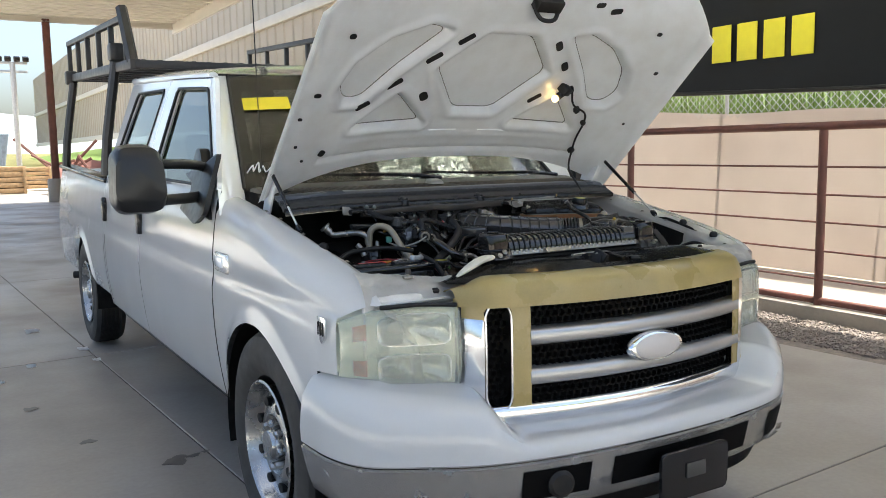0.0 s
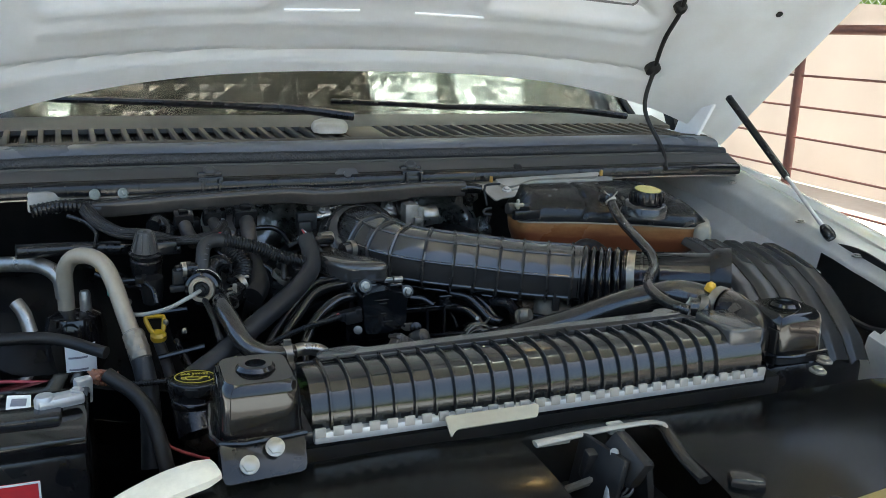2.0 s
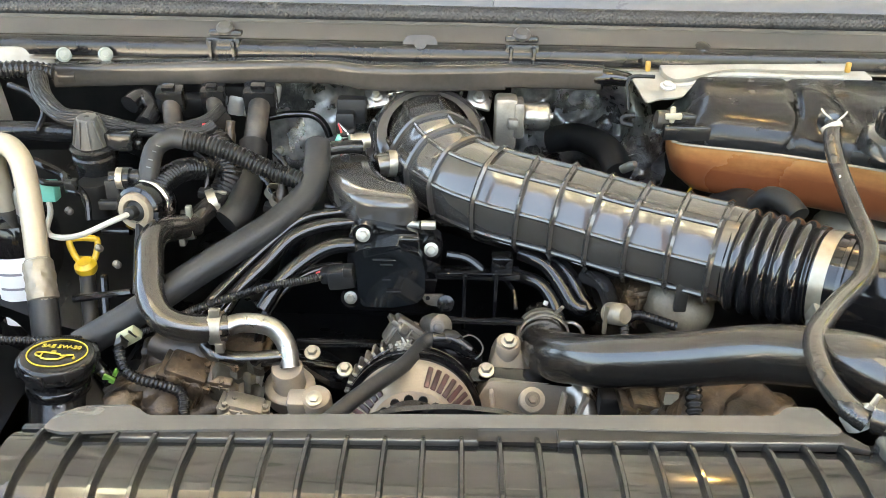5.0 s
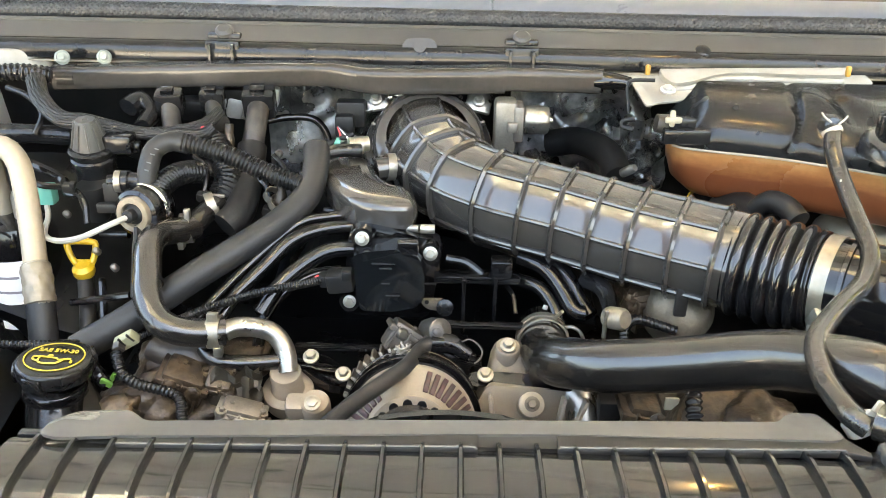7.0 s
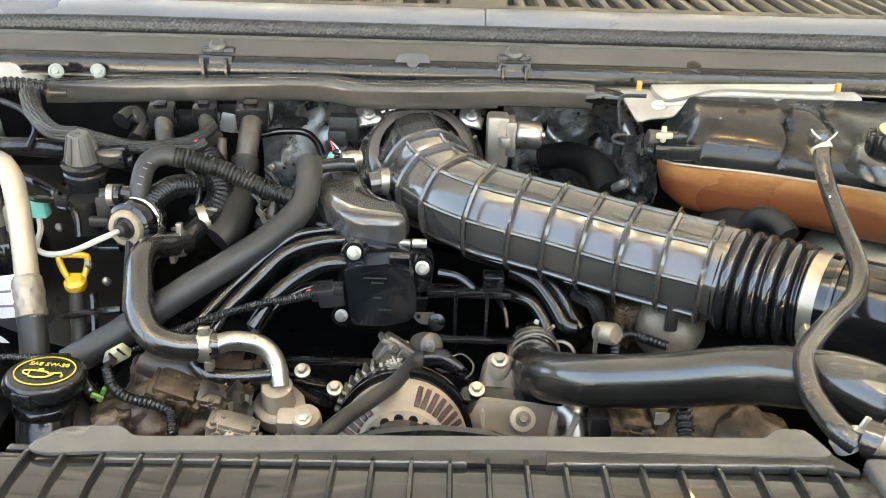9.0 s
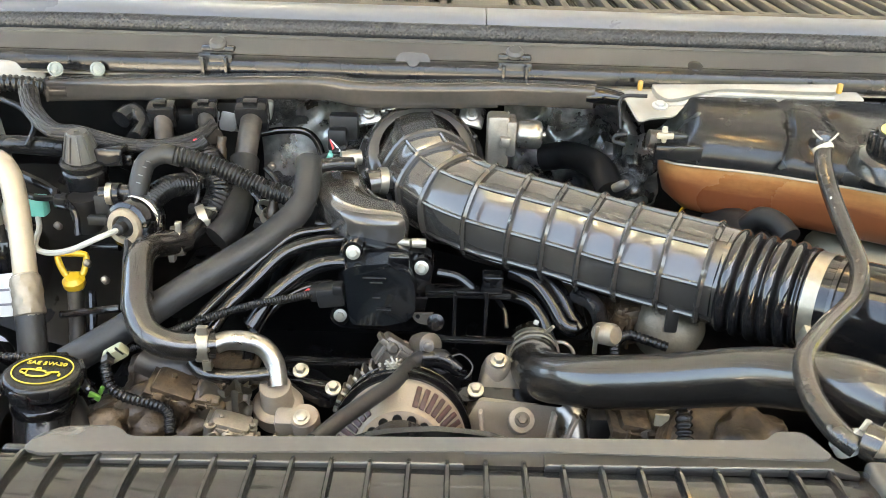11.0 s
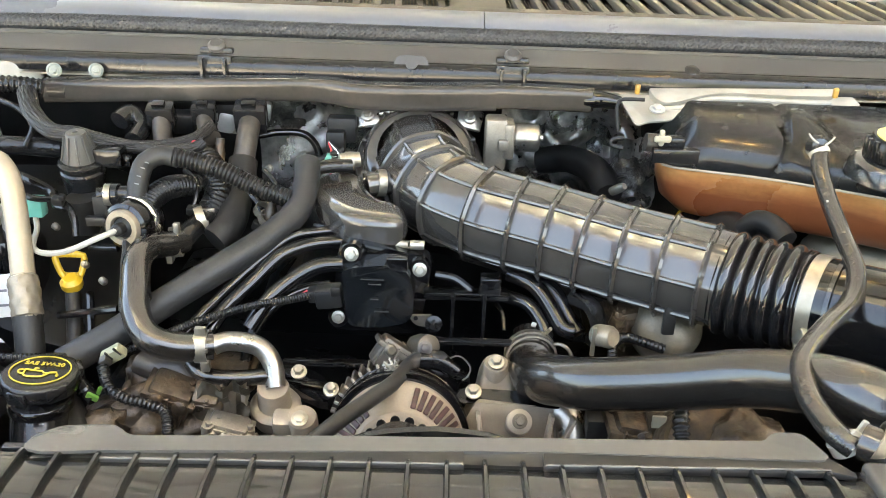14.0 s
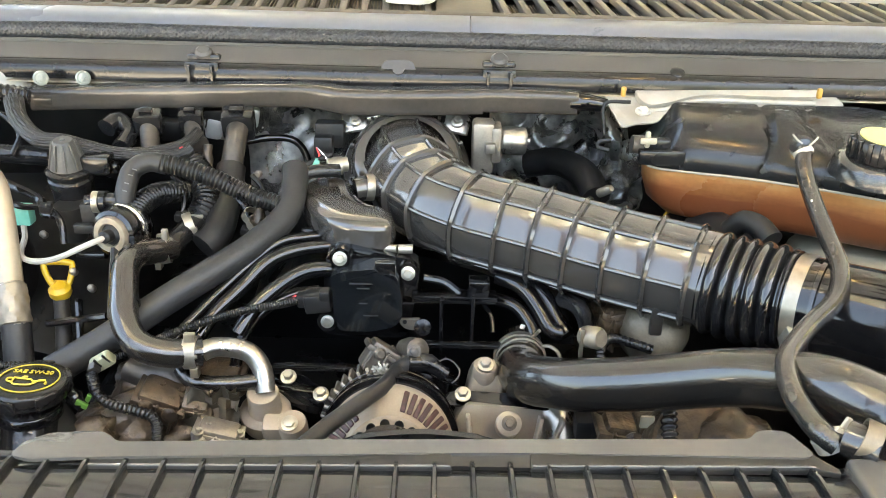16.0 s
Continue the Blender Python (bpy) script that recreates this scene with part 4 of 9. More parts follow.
for s in (-1, 1):
    part("bed_side", side_panel(3.86, 6.02, 1.28, s, 0.50, 60, lambda y: 1.215 + 0.035 * (y - 3.86)), PAINT, truck, "white cargo-bed side")
    part("bed_rail", box((s * 0.90, 4.94, 1.265), (0.12, 2.16, 0.03), 0.01, (0.95 * 2, 0, 0)), SATIN, truck)
    part("bed_inner", box((s * 0.82, 4.94, 1.0), (0.03, 2.1, 0.5), 0.005), PAINT, truck)
    part("rear_liner", sheet(lambda u, v: (s * (0.96 - 0.35 * v), AXLES[1] + (ARCH + 0.01) * math.cos(math.pi * (1.05 - 1.1 * u)), 0.385 + (ARCH + 0.01) * math.sin(math.pi * (1.05 - 1.1 * u))), 24, 4, 0.004), MATTE, truck)
part("bed_floor", box((0, 4.94, 0.78), (1.66, 2.12, 0.04), 0.005), MATTE, truck)
part("tailgate", box((0, 6.0, 1.0), (1.62, 0.06, 0.55), 0.02), PAINT, truck)
part("rear_bumper", box((0, 6.15, 0.58), (1.9, 0.18, 0.2), 0.03), DULL_CHROME, truck)
part("exhaust_tip", lathe([(0.03, 0), (0.03, 0.06)], (-0.90, 5.55, 0.42), (-1, 0.4, 0), 12), MATTE, truck)


def wheel(x, y, side):
    w = part("wheel", lathe([(0.085, 0.02), (0.105, 0.05), (0.13, 0.047), (0.175, 0.025), (0.20, 0.02), (0.208, 0.03), (0.213, 0.07), (0.222, 0.082), (0.229, 0.078)], (x - side * 0.09, y, 0.385), (side, 0, 0), 48, False), WHEEL_CHROME, truck, "dusty chrome steel wheel")
    prof = [(0.222, 0.0), (0.235, 0.085), (0.27, 0.105), (0.33, 0.112), (0.372, 0.098), (0.39, 0.07)]
    prof += [(0.392 - (0.010 if k % 2 else 0), 0.066 - 0.0045 * 2 * k / 2) for k in range(1, 28)]
    prof += [(0.39, -0.07), (0.37, -0.1), (0.30, -0.11), (0.23, -0.09)]
    part("tyre", lathe(prof, (x - side * 0.115, y, 0.392), (side, 0, 0), 56, caps=False), TYRE, w)
    for k in range(8):
        a = 2 * math.pi * k / 8
        part("lug_nut", lathe([(0.014, 0), (0.014, 0.028), (0.010, 0.034)], (x - side * 0.055, y + 0.078 * math.cos(a), 0.385 + 0.078 * math.sin(a)), (side, 0, 0), 6), WHEEL_CHROME, w)
        hole = lathe([(0.024, -0.01), (0.024, 0.010), (0.020, 0.011)], (x - side * 0.046, y + 0.150 * math.cos(a + 0.39), 0.385 + 0.150 * math.sin(a + 0.39)), (side, 0, 0), 16, True, 0.7)
        part("vent_hole", hole, SHADE_BLACK, w)
    part("hub_cap", lathe([(0.06, 0), (0.06, 0.03), (0.05, 0.045), (0.03, 0.05), (0.0001, 0.05)], (x - side * 0.06, y, 0.385), (side, 0, 0), 24), WHEEL_CHROME, w)
    part("brake_drum", lathe([(0.16, -0.2), (0.16, -0.02)], (x - side * 0.09, y, 0.385), (side, 0, 0), 24), MATTE, w)


for s in (-1, 1):
    for a in AXLES:
        wheel(s * 0.975, a, s)
part("front_axle", box((0, AXLES[0], 0.4), (1.6, 0.12, 0.12), 0.02), MATTE, truck)
part("rear_axle", box((0, AXLES[1], 0.4), (1.6, 0.12, 0.12), 0.02), MATTE, truck)

# towing mirrors
SAIL = [(1.40, 1.395), (1.57, 1.343), (1.80, 1.308), (1.62, 1.264), (1.76, 1.165), (1.48, 1.115), (1.39, 1.16)]
for s, mo in ((-1, 0.0), (1, 0.27)):
    mir = part("mirror", loft([rounded([(s * (1.125 - mo), y, 1.165 + dz), (s * (1.315 - mo), y, 1.165 + dz), (s * (1.308 - mo), y, 1.432 - dz), (s * (1.14 - mo), y, 1.432 - dz)], 0.06 - 0.3 * dz, 6) for y, dz in ((1.40, 0.05), (1.425, 0.012), (1.50, 0.0), (1.55, 0.012))]), MIRROR_BLACK, truck, "black telescopic towing mirror")
    part("mirror_base", plate(rounded([(s * (cab_x(z) + 0.012), y, z) for y, z in SAIL], 0.02), 0.02, (s, 0, 0), 0.005), MIRROR_BLACK, mir)
    part("mirror_face", plate(rounded([(s * (1.14 - mo), 1.551, 1.20), (s * (1.295 - mo), 1.551, 1.20), (s * (1.29 - mo), 1.551, 1.40), (s * (1.155 - mo), 1.551, 1.40)], 0.04), 0.003, (0, 1, 0), 0), CHROME, mir)
    part("mirror_arm", tube([(s * (1.15 - mo), 1.48, 1.215), (s * (1.0 - 0.3 * mo), 1.52, 1.22), (s * 0.92, 1.56, 1.23)], 0.022, 10, 0.02), MIRROR_BLACK, mir)
    part("mirror_arm", tube([(s * (1.15 - mo), 1.48, 1.355), (s * (1.0 - 0.3 * mo), 1.52, 1.35), (s * 0.92, 1.56, 1.33)], 0.02, 10, 0.02), MIRROR_BLACK, mir)
    part("mirror_foot", plate(rounded([(s * 0.93, 1.40, 1.13), (s * 0.93, 1.72, 1.18), (s * 0.89, 1.74, 1.40), (s * 0.885, 1.68, 1.42)], 0.03), 0.04, (s, 0, 0), 0.008), MIRROR_BLACK, mir)

# bumper: painted upper shell, chrome lower face with openings
BUMP = [(-1.0, 0.42), (-0.985, 0.25), (-0.93, 0.13), (-0.80, 0.04), (-0.62, -0.05), (-0.35, -0.105), (0.0, -0.125), (0.33, -0.105), (0.55, -0.05), (0.72, 0.07), (0.83, 0.19), (0.89, 0.31), (0.92, 0.45)]
bump_path = smooth_path([(x, y, 0) for x, y in BUMP], 0.02)


def rise(x):
    """How far the shell's top stands up beside the grille."""
    k = max(0, min(1, (abs(x + 0.02) - 0.50) / 0.13))
    q = max(0, min(1, (abs(x) - 0.62) / 0.33))
    return k * k * (3 - 2 * k) * (0.70 + 0.30 * q)


def bumper_row(z, off, lift=0.0, reach=0.0):
    out = []
    for i, p in enumerate(bump_path):
        t = (bump_path[min(i + 1, len(bump_path) - 1)] - bump_path[max(i - 1, 0)]).normalized()
        nrm = Vector((t.y, -t.x, 0))
        k = rise(p.x)
        o = off + reach * k
        out.append((p.x + nrm.x * o, p.y + nrm.y * o, z + lift * k))
    return out


def shell_band(prof, th=0.004):
    bm = loft([bumper_row(*row) for row in prof], close=False, caps=False)
    bmesh.ops.solidify(bm, geom=bm.faces[:], thickness=th)
    return bm


bumper = part("bumper", shell_band([(0.597, -0.30, 0.152, 0.03), (0.596, -0.20, 0.150, 0.03), (0.593, -0.12, 0.147, 0.04), (0.590, -0.07, 0.14, 0.03), (0.586, -0.03, 0.125, 0.005), (0.580, -0.006, 0.10, 0.0), (0.570, 0.002, 0.06), (0.555, 0.006, 0.03), (0.540, 0.004), (0.532, -0.006)]), PAINT, truck, "white upper bumper shell")
part("chrome_face", shell_band([(0.530, -0.004), (0.526, 0.005), (0.518, 0.003), (0.46, -0.010), (0.39, -0.030), (0.36, -0.07)]), DULL_CHROME, bumper, "scuffed chrome lower bumper")


def on_bumper(x0, x1, z0, z1, off=0.006, n=10):
    """A patch that follows the bumper's face."""
    rows = []
    for z, o in ((z0, off - 0.022), (z1, off - 0.004)):
        full = bumper_row(z, o)
        near = [p for p in full if x0 - 0.02 < p[0] < x1 + 0.02]
        rows.append([tuple(Vector(near[int(i * (len(near) - 1) / n)])) for i in range(n + 1)])
    bm = loft(rows, close=False, caps=False)
    bmesh.ops.solidify(bm, geom=bm.faces[:], thickness=0.003)
    return bm


# No holes are cut: dark patches on the face paint the openings' shade.
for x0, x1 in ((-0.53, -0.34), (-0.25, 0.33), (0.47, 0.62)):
    part("opening_shade", on_bumper(x0, x1, 0.415, 0.505), SHADE_BLACK, bumper, "dark patch for the shade in a bumper opening")
    part("opening_rim", on_bumper(x0 - 0.008, x1 + 0.008, 0.404, 0.412), DULL_CHROME, bumper)
part("fog_lamp", lathe([(0.04, 0), (0.04, 0.012), (0.03, 0.02)], (-0.43, -0.085, 0.455), (-0.25, -1, 0), 20), MATTE, bumper)
plate_holder = part("plate_holder", plate(rounded([(-0.11, -0.150, 0.34), (0.17, -0.150, 0.34), (0.17, -0.150, 0.49), (-0.11, -0.150, 0.49)], 0.02), 0.012, (0, -1, 0), 0.003), SATIN, bumper, "empty black plate holder")
part("holder_window", box((0.03, -0.164, 0.425), (0.08, 0.004, 0.045), 0.001), COWL, plate_holder)
part("lower_valance", shell_band([(0.358, -0.075), (0.30, -0.10)]), MATTE, bumper)

# headlights
TRAY = mat("lamp_tray_silver", (0.78, 0.82, 0.70), 0.3, 0.3, var=0.06, scale=20, bump=0.02)


def headlight(s):
    inner, outer, back_ = (0.600, 0.912, 0.0) if s < 0 else (0.605, 0.86, 0.03)

    def face(t, w, depth):
        """A place on the lamp: t runs outward, w upward, depth to the rear."""
        k = max(0, t - 0.65) / 0.35
        lo = 0.692 + 0.024 * t + 0.02 * max(0, (t - 0.85) / 0.15) ** 2
        hi = 0.936 + 0.010 * math.sin(math.pi * t) - 0.035 * max(0, (t - 0.7) / 0.3) ** 2
        return Vector((s * (inner + (outer - inner) * t), 0.165 + 0.05 * t + 0.115 * k ** 1.5 + back_ + depth, lo + (hi - lo) * w))

    def row(w, depth):
        return [face(k / 18, w, depth) for k in range(19)]

    lamp = part("headlight", loft([row(0.01, 0.014), row(0.01, 0.085), row(0.5, 0.105), row(0.99, 0.085), row(0.99, 0.014)], close=False, caps=False), TRAY, truck, "hazed rectangular headlight")
    shellm = loft([row(w, d) for w, d in ((0.0, 0.016), (0.012, 0.006), (0.05, -0.001), (0.25, -0.006), (0.5, -0.008), (0.75, -0.006), (0.95, -0.001), (0.988, 0.006), (1.0, 0.016))], close=False, caps=False)
    bmesh.ops.solidify(shellm, geom=shellm.faces[:], thickness=0.002)
    part("lens", shellm, LENS, lamp, "hazy clear lens")
    cells = ((0.40, 0.735, 0.335, 0.185), (0.40, 0.265, 0.335, 0.175))

    def cell(t, w, grow=0.0):
        """Which of the two reflector openings a place lies in."""
        for j, (ct, cw, ht, hw) in enumerate(cells):
            dt, dw = abs(t - ct) / (ht + grow), abs(w - cw) / (hw + grow)
            if dt ** 5 + dw ** 5 < 1:
                return j
        return None

    part("tray", sheet(lambda u, v: face(0.02 + 0.965 * u, 0.02 + 0.96 * v, 0.024 + 0.004 * math.cos(40 * v) * (v > 0.93)), 70, 70, 0.002, lambda u, v: cell(0.02 + 0.965 * u, 0.02 + 0.96 * v) is None), TRAY, lamp, "silvered lamp tray")
    for j, (ct, cw, ht, hw) in enumerate(cells):
        def bowl(u, v):
            a, b = 2 * u - 1, 2 * v - 1
            flute = 0.0016 * math.cos(22 * a + 2.5 * b) * max(0, 1 - abs(a - 0.1) * 1.6) * (b > -0.5)
            return face(ct + ht * a * 1.02, cw + hw * b * 1.02, 0.030 + 0.055 * (1 - 0.85 * a ** 2) * (1 - 0.75 * b ** 2) + flute)
        part("reflector", sheet(bowl, 90, 24, 0.002), REFLECTOR, lamp, "fluted chrome reflector")
        rim_ = []
        for k in range(48):
            a = 2 * math.pi * k / 48
            ca, sa = math.cos(a), math.sin(a)
            q = (abs(ca) ** 5 + abs(sa) ** 5) ** -0.2
            rim_.append(face(ct + ht * ca * q, cw + hw * sa * q, 0.021))
        part("reflector_rim", tube(rim_ + [rim_[0]], 0.0032, 8, 0.012), CHROME, lamp)
        part("bulb_shield", lathe([(0.016, 0), (0.017, 0.012), (0.010, 0.024), (0.001, 0.026)], face(ct, cw - 0.06, 0.075), (0, -1, 0), 18), REFLECTOR, lamp)
        part("corner_reflector", sheet(lambda u, v: face(0.815 + 0.085 * u, cw - 0.10 + 0.21 * v, 0.018), 6, 6, 0.006), AMBER, lamp, "faded red corner reflector")
    # Black tubes stand in for the shade in the gaps round the lens.
    edge = [face(k / 18, 0, 0.012) - Vector((0, 0, 0.005)) for k in range(18)]
    part("lamp_gap_shade", tube(edge, 0.005, 6, 0.03), MATTE, lamp)
    edge = [face(0, k / 6, 0.012) + Vector((-s * 0.006, 0, 0)) for k in range(7)]
    part("lamp_gap_shade", tube(edge, 0.006, 6, 0.03), MATTE, lamp)
    edge = [face(k / 18, 1, 0.02) + Vector((0, 0, 0.007)) for k in range(14)]
    part("lamp_gap_shade", tube(edge, 0.007, 6, 0.03), MATTE, lamp)


headlight(-1)
headlight(1)

# grille
CX = 0.005
# Solid backing block, its near-black painting the shade behind the grille.
grille = part("grille", box((CX, 0.19, 0.79), (1.06, 0.06, 0.34), 0.01), SHADE_BLACK, truck, "yellowed chrome grille with three openings")


def gy(x, z):
    """The grille face: bowed across, wrapping back at its ends, leaning back upward."""
    d = x - CX
    y = 0.062 * (d / 0.45) ** 2 - 0.002 + 22.0 * max(0, -0.545 - d) ** 2 + 0.10 * max(0, z - 0.80) ** 1.5
    return y + 1.7 * max(0, d - 0.495)


def bar(x0, x1, z0, z1, th=0.05, bev=0.012, push=0.0, n=22):
    rows = []
    for i in range(n + 1):
        x = x0 + (x1 - x0) * i / n
        y = gy(x, (z0 + z1) / 2) - push
        h, m = (z1 - z0) / 2, (z0 + z1) / 2
        rows.append([(x, y + th, m - h), (x, y + bev, m - h), (x, y + 0.3 * bev, m - h + 0.5 * bev), (x, y, m - h * 0.5), (x, y, m + h * 0.5), (x, y + 0.3 * bev, m + h - 0.5 * bev), (x, y + bev, m + h), (x, y + th, m + h)])
    return loft(rows)


for zc, w in ((0.846, 0.025), (0.727, 0.025)):
    part("cross_bar", bar(-0.425, 0.475, zc - w, zc + w), BAR_CHROME, grille, "dull chrome cross bar")
part("bottom_bar", bar(-0.59, 0.55, 0.585, 0.648, 0.05, 0.012, 0.004, 44), CHROME, grille, "chrome lower bar")
def slot_hole(a, z):
    """Whether a place on the side frame lies in its rounded slot."""
    dx, dz = abs(a - 0.522) - 0.036 + 0.02, abs(z - 0.793) - 0.150 + 0.02
    return math.hypot(max(dx, 0), max(dz, 0)) < 0.022


for s in (-1, 1):
    part("side_frame", sheet(lambda u, v: (CX + s * (0.428 + 0.178 * u), gy(CX + s * (0.428 + 0.178 * u), 0.62 + 0.34 * v) + 0.002, 0.62 + 0.34 * v), 71, 128, 0.012, lambda u, v: not slot_hole(0.428 + 0.178 * u, 0.62 + 0.34 * v)), GOLD, grille, "yellowed side frame with a rounded slot")
    rim_ = []
    for k in range(40):
        t = 2 * math.pi * k / 40
        ex, ez = 0.036 * max(-1, min(1, 1.5 * math.cos(t))), 0.150 * max(-1, min(1, 1.12 * math.sin(t)))
        x = CX + s * (0.522 + ex)
        rim_.append((x, gy(x, 0.793 + ez) + 0.001, 0.793 + ez))
    part("slot_rim", tube(rim_ + [rim_[0]], 0.0035, 8, 0.012), DULL_CHROME if s < 0 else GOLD, grille)
    part("outer_trim", bar(CX + s * 0.584 - 0.024, CX + s * 0.584 + 0.020, 0.590, 0.905, 0.05, 0.010, 0.006, 8), CHROME, grille, "chrome outer trim")
part("inner_trim", bar(0.470, 0.492, 0.64, 0.945, 0.05, 0.006, 0.003, 4), CHROME, grille, "chrome inner trim")


def top_shell(u, v):
    x = CX - 0.605 + 1.21 * u
    e = max(0, abs(x - CX) - 0.5) / 0.105
    prof = [(0.0, 0.940), (0.004, 0.958), (0.012, 0.985), (0.03, 1.008), (0.055, 1.020), (0.09, 1.024), (0.12, 1.02)]
    k = v * (len(prof) - 1)
    i = min(int(k), len(prof) - 2)
    f = k - i
    dy, z = prof[i][0] * (1 - f) + prof[i + 1][0] * f, prof[i][1] * (1 - f) + prof[i + 1][1] * f
    z -= 0.055 * e ** 2 * v
    y = gy(x, 0.80) + dy * (1 - 0.3 * e)
    return (x, y - 0.004, z)


part("top_shell", sheet(top_shell, 40, 14, 0.006), GOLD, grille, "yellowed painted upper shell")
# honeycomb behind the openings
hexes = []
hr = 0.0135
for iz in range(14):
    for ix in range(51):
        x = -0.595 + ix * hr * 1.78 + (hr * 0.89 if iz % 2 else 0)
        z = 0.655 + iz * hr * 1.56
        if 0.65 < z < 0.945 and (abs(x) > 0.43 or not (0.825 < z < 0.867) and not (0.706 < z < 0.748)) and x < 0.60 and not (0.43 < abs(x - CX) < 0.485):
            hexes.append(lathe([(hr, 0.0), (hr * 0.88, 0.0), (hr * 0.88, 0.016), (hr, 0.016)], (x, gy(x, z) + 0.032, z), (0, 1, 0), 6, False, turn=math.pi / 6))
# Black mesh, darkened further with the shade of the grille's depth.
tagged(part("honeycomb", merge(*hexes), SHADE_BLACK, grille, "black honeycomb mesh"), kind="stuff")
oval = part("oval_badge", lathe([(0.112, 0), (0.112, 0.012), (0.105, 0.022), (0.098, 0.024)], (CX, 0.0, 0.779), (0, -1, 0.05), 40, True, 0.42), CHROME, grille, "blank oval badge with a chrome rim")
part("oval_face", lathe([(0.098, 0.022), (0.08, 0.029), (0.04, 0.034), (0.0005, 0.035)], (CX, 0.0, 0.779), (0, -1, 0.05), 40, True, 0.42), BADGE, oval)

# hood, raised; u across, v from the hinge edge forward, w toward its outer skin
HD, HN, HO = Vector((0, -0.743, 0.669)), Vector((0, 0.669, 0.743)), Vector((0, 1.13, 1.24))


def hood_edge(u):
    """Where the front edge runs, as v."""
    a = min(1, abs(u + 0.0) / 0.83)
    return 1.02 - 0.03 * a ** 2 - 0.17 * max(0, a - 0.72) ** 1.6 / 0.28 ** 1.6


def in_poly(x, y, poly):
    c = False
    d = 9.0
    n = len(poly)
    for i in range(n):
        x0, y0 = poly[i - 1]
        x1, y1 = poly[i]
        if (y0 > y) != (y1 > y) and x < (x1 - x0) * (y - y0) / (y1 - y0) + x0:
            c = not c
        t = max(0, min(1, ((x - x0) * (x1 - x0) + (y - y0) * (y1 - y0)) / ((x1 - x0) ** 2 + (y1 - y0) ** 2)))
        d = min(d, math.hypot(x - x0 - t * (x1 - x0), y - y0 - t * (y1 - y0)))
    return d if c else -d


HOOD_C = -0.03
MID = [(-0.245, 0.54), (-0.10, 0.70), (0.10, 0.70), (0.245, 0.54), (0.09, 0.33), (-0.09, 0.33)]
SIDE = [(0.285, 0.715), (0.36, 0.735), (0.50, 0.68), (0.60, 0.59), (0.635, 0.48), (0.60, 0.415), (0.53, 0.41), (0.43, 0.55)]
TRI = [(0.215, 0.262), (0.37, 0.415), (0.51, 0.262)]


def hood_w(u, v):
    a = min(1, abs(u) / 0.87)
    w = 0.12 * (1 - a ** 2.5)
    w += 0.055 * max(0, (v - 0.80) / 0.2) ** 2 * (1 - a ** 4)
    x = abs(u - HOOD_C)
    deep = max(in_poly(x if p is not MID else u - HOOD_C, v, p) for p in (MID, SIDE, TRI))
    k = max(0, min(1, (deep + 0.016) / 0.016))
    w += 0.022 * k * k * (3 - 2 * k)
    w -= 0.009 * math.exp(-((deep + 0.032) / 0.016) ** 2)
    # stiffening bead along the hinge edge, and the flange round the rim
    w += 0.012 * math.exp(-((v - 0.105) / 0.012) ** 2) * (1 if x < 0.62 else 0)
    w += 0.016 * math.exp(-((v - 0.19) / 0.02) ** 2) * (1 if x < 0.55 else 0) * -0.4
    rim = max(0, 1 - max(0, (0.83 - abs(u))) / 0.07)
    w += 0.015 * rim * math.sin(rim * math.pi)
    return w


def hood_at(u, v, off=0.0):
    return HO + Vector((u, 0, 0)) + HD * v + HN * (hood_w(u, v) + off)


def hood_v0(u):
    return 0.055 - 0.115 * (abs(u) / 0.84) ** 3


hood = part("hood", sheet(lambda a, b: hood_at(-0.835 + 1.67 * a, hood_v0(-0.835 + 1.67 * a) + (hood_edge(-0.835 + 1.67 * a) - hood_v0(-0.835 + 1.67 * a)) * b), 190, 120, 0.002), PRIMER, truck, "raised white hood, dusty inner frame showing")


def hood_skin(a, b):
    u = -0.845 + 1.69 * a
    e = hood_edge(u) + 0.01
    v = hood_v0(u) - 0.01 + (e - hood_v0(u) + 0.01) * b
    q = min(1, abs(u) / 0.87)
    return HO + Vector((u, 0, 0)) + HD * v + HN * (0.165 * (1 - q ** 2.5) + 0.055 * max(0, (v - 0.8) / 0.2) ** 2 * (1 - q ** 4) + 0.006)


part("outer_skin", sheet(hood_skin, 60, 40, 0.002), PAINT, hood)


# A thin black plate on the hood frame, painting the shade of a slot.
def hood_slot_shade(u, v, ln, wd, ang):
    c = hood_at(u, v, -0.004)
    t = (HD * math.sin(radians(ang)) + Vector((math.cos(radians(ang)), 0, 0))).normalized()
    n2 = t.cross(HN).normalized()
    poly = [c + t * (ln * p) + n2 * (wd * q) for p, q in ((-1, -1), (1, -1), (1, 1), (-1, 1))]
    return plate(rounded(poly, wd * 0.9), 0.003, HN, 0)


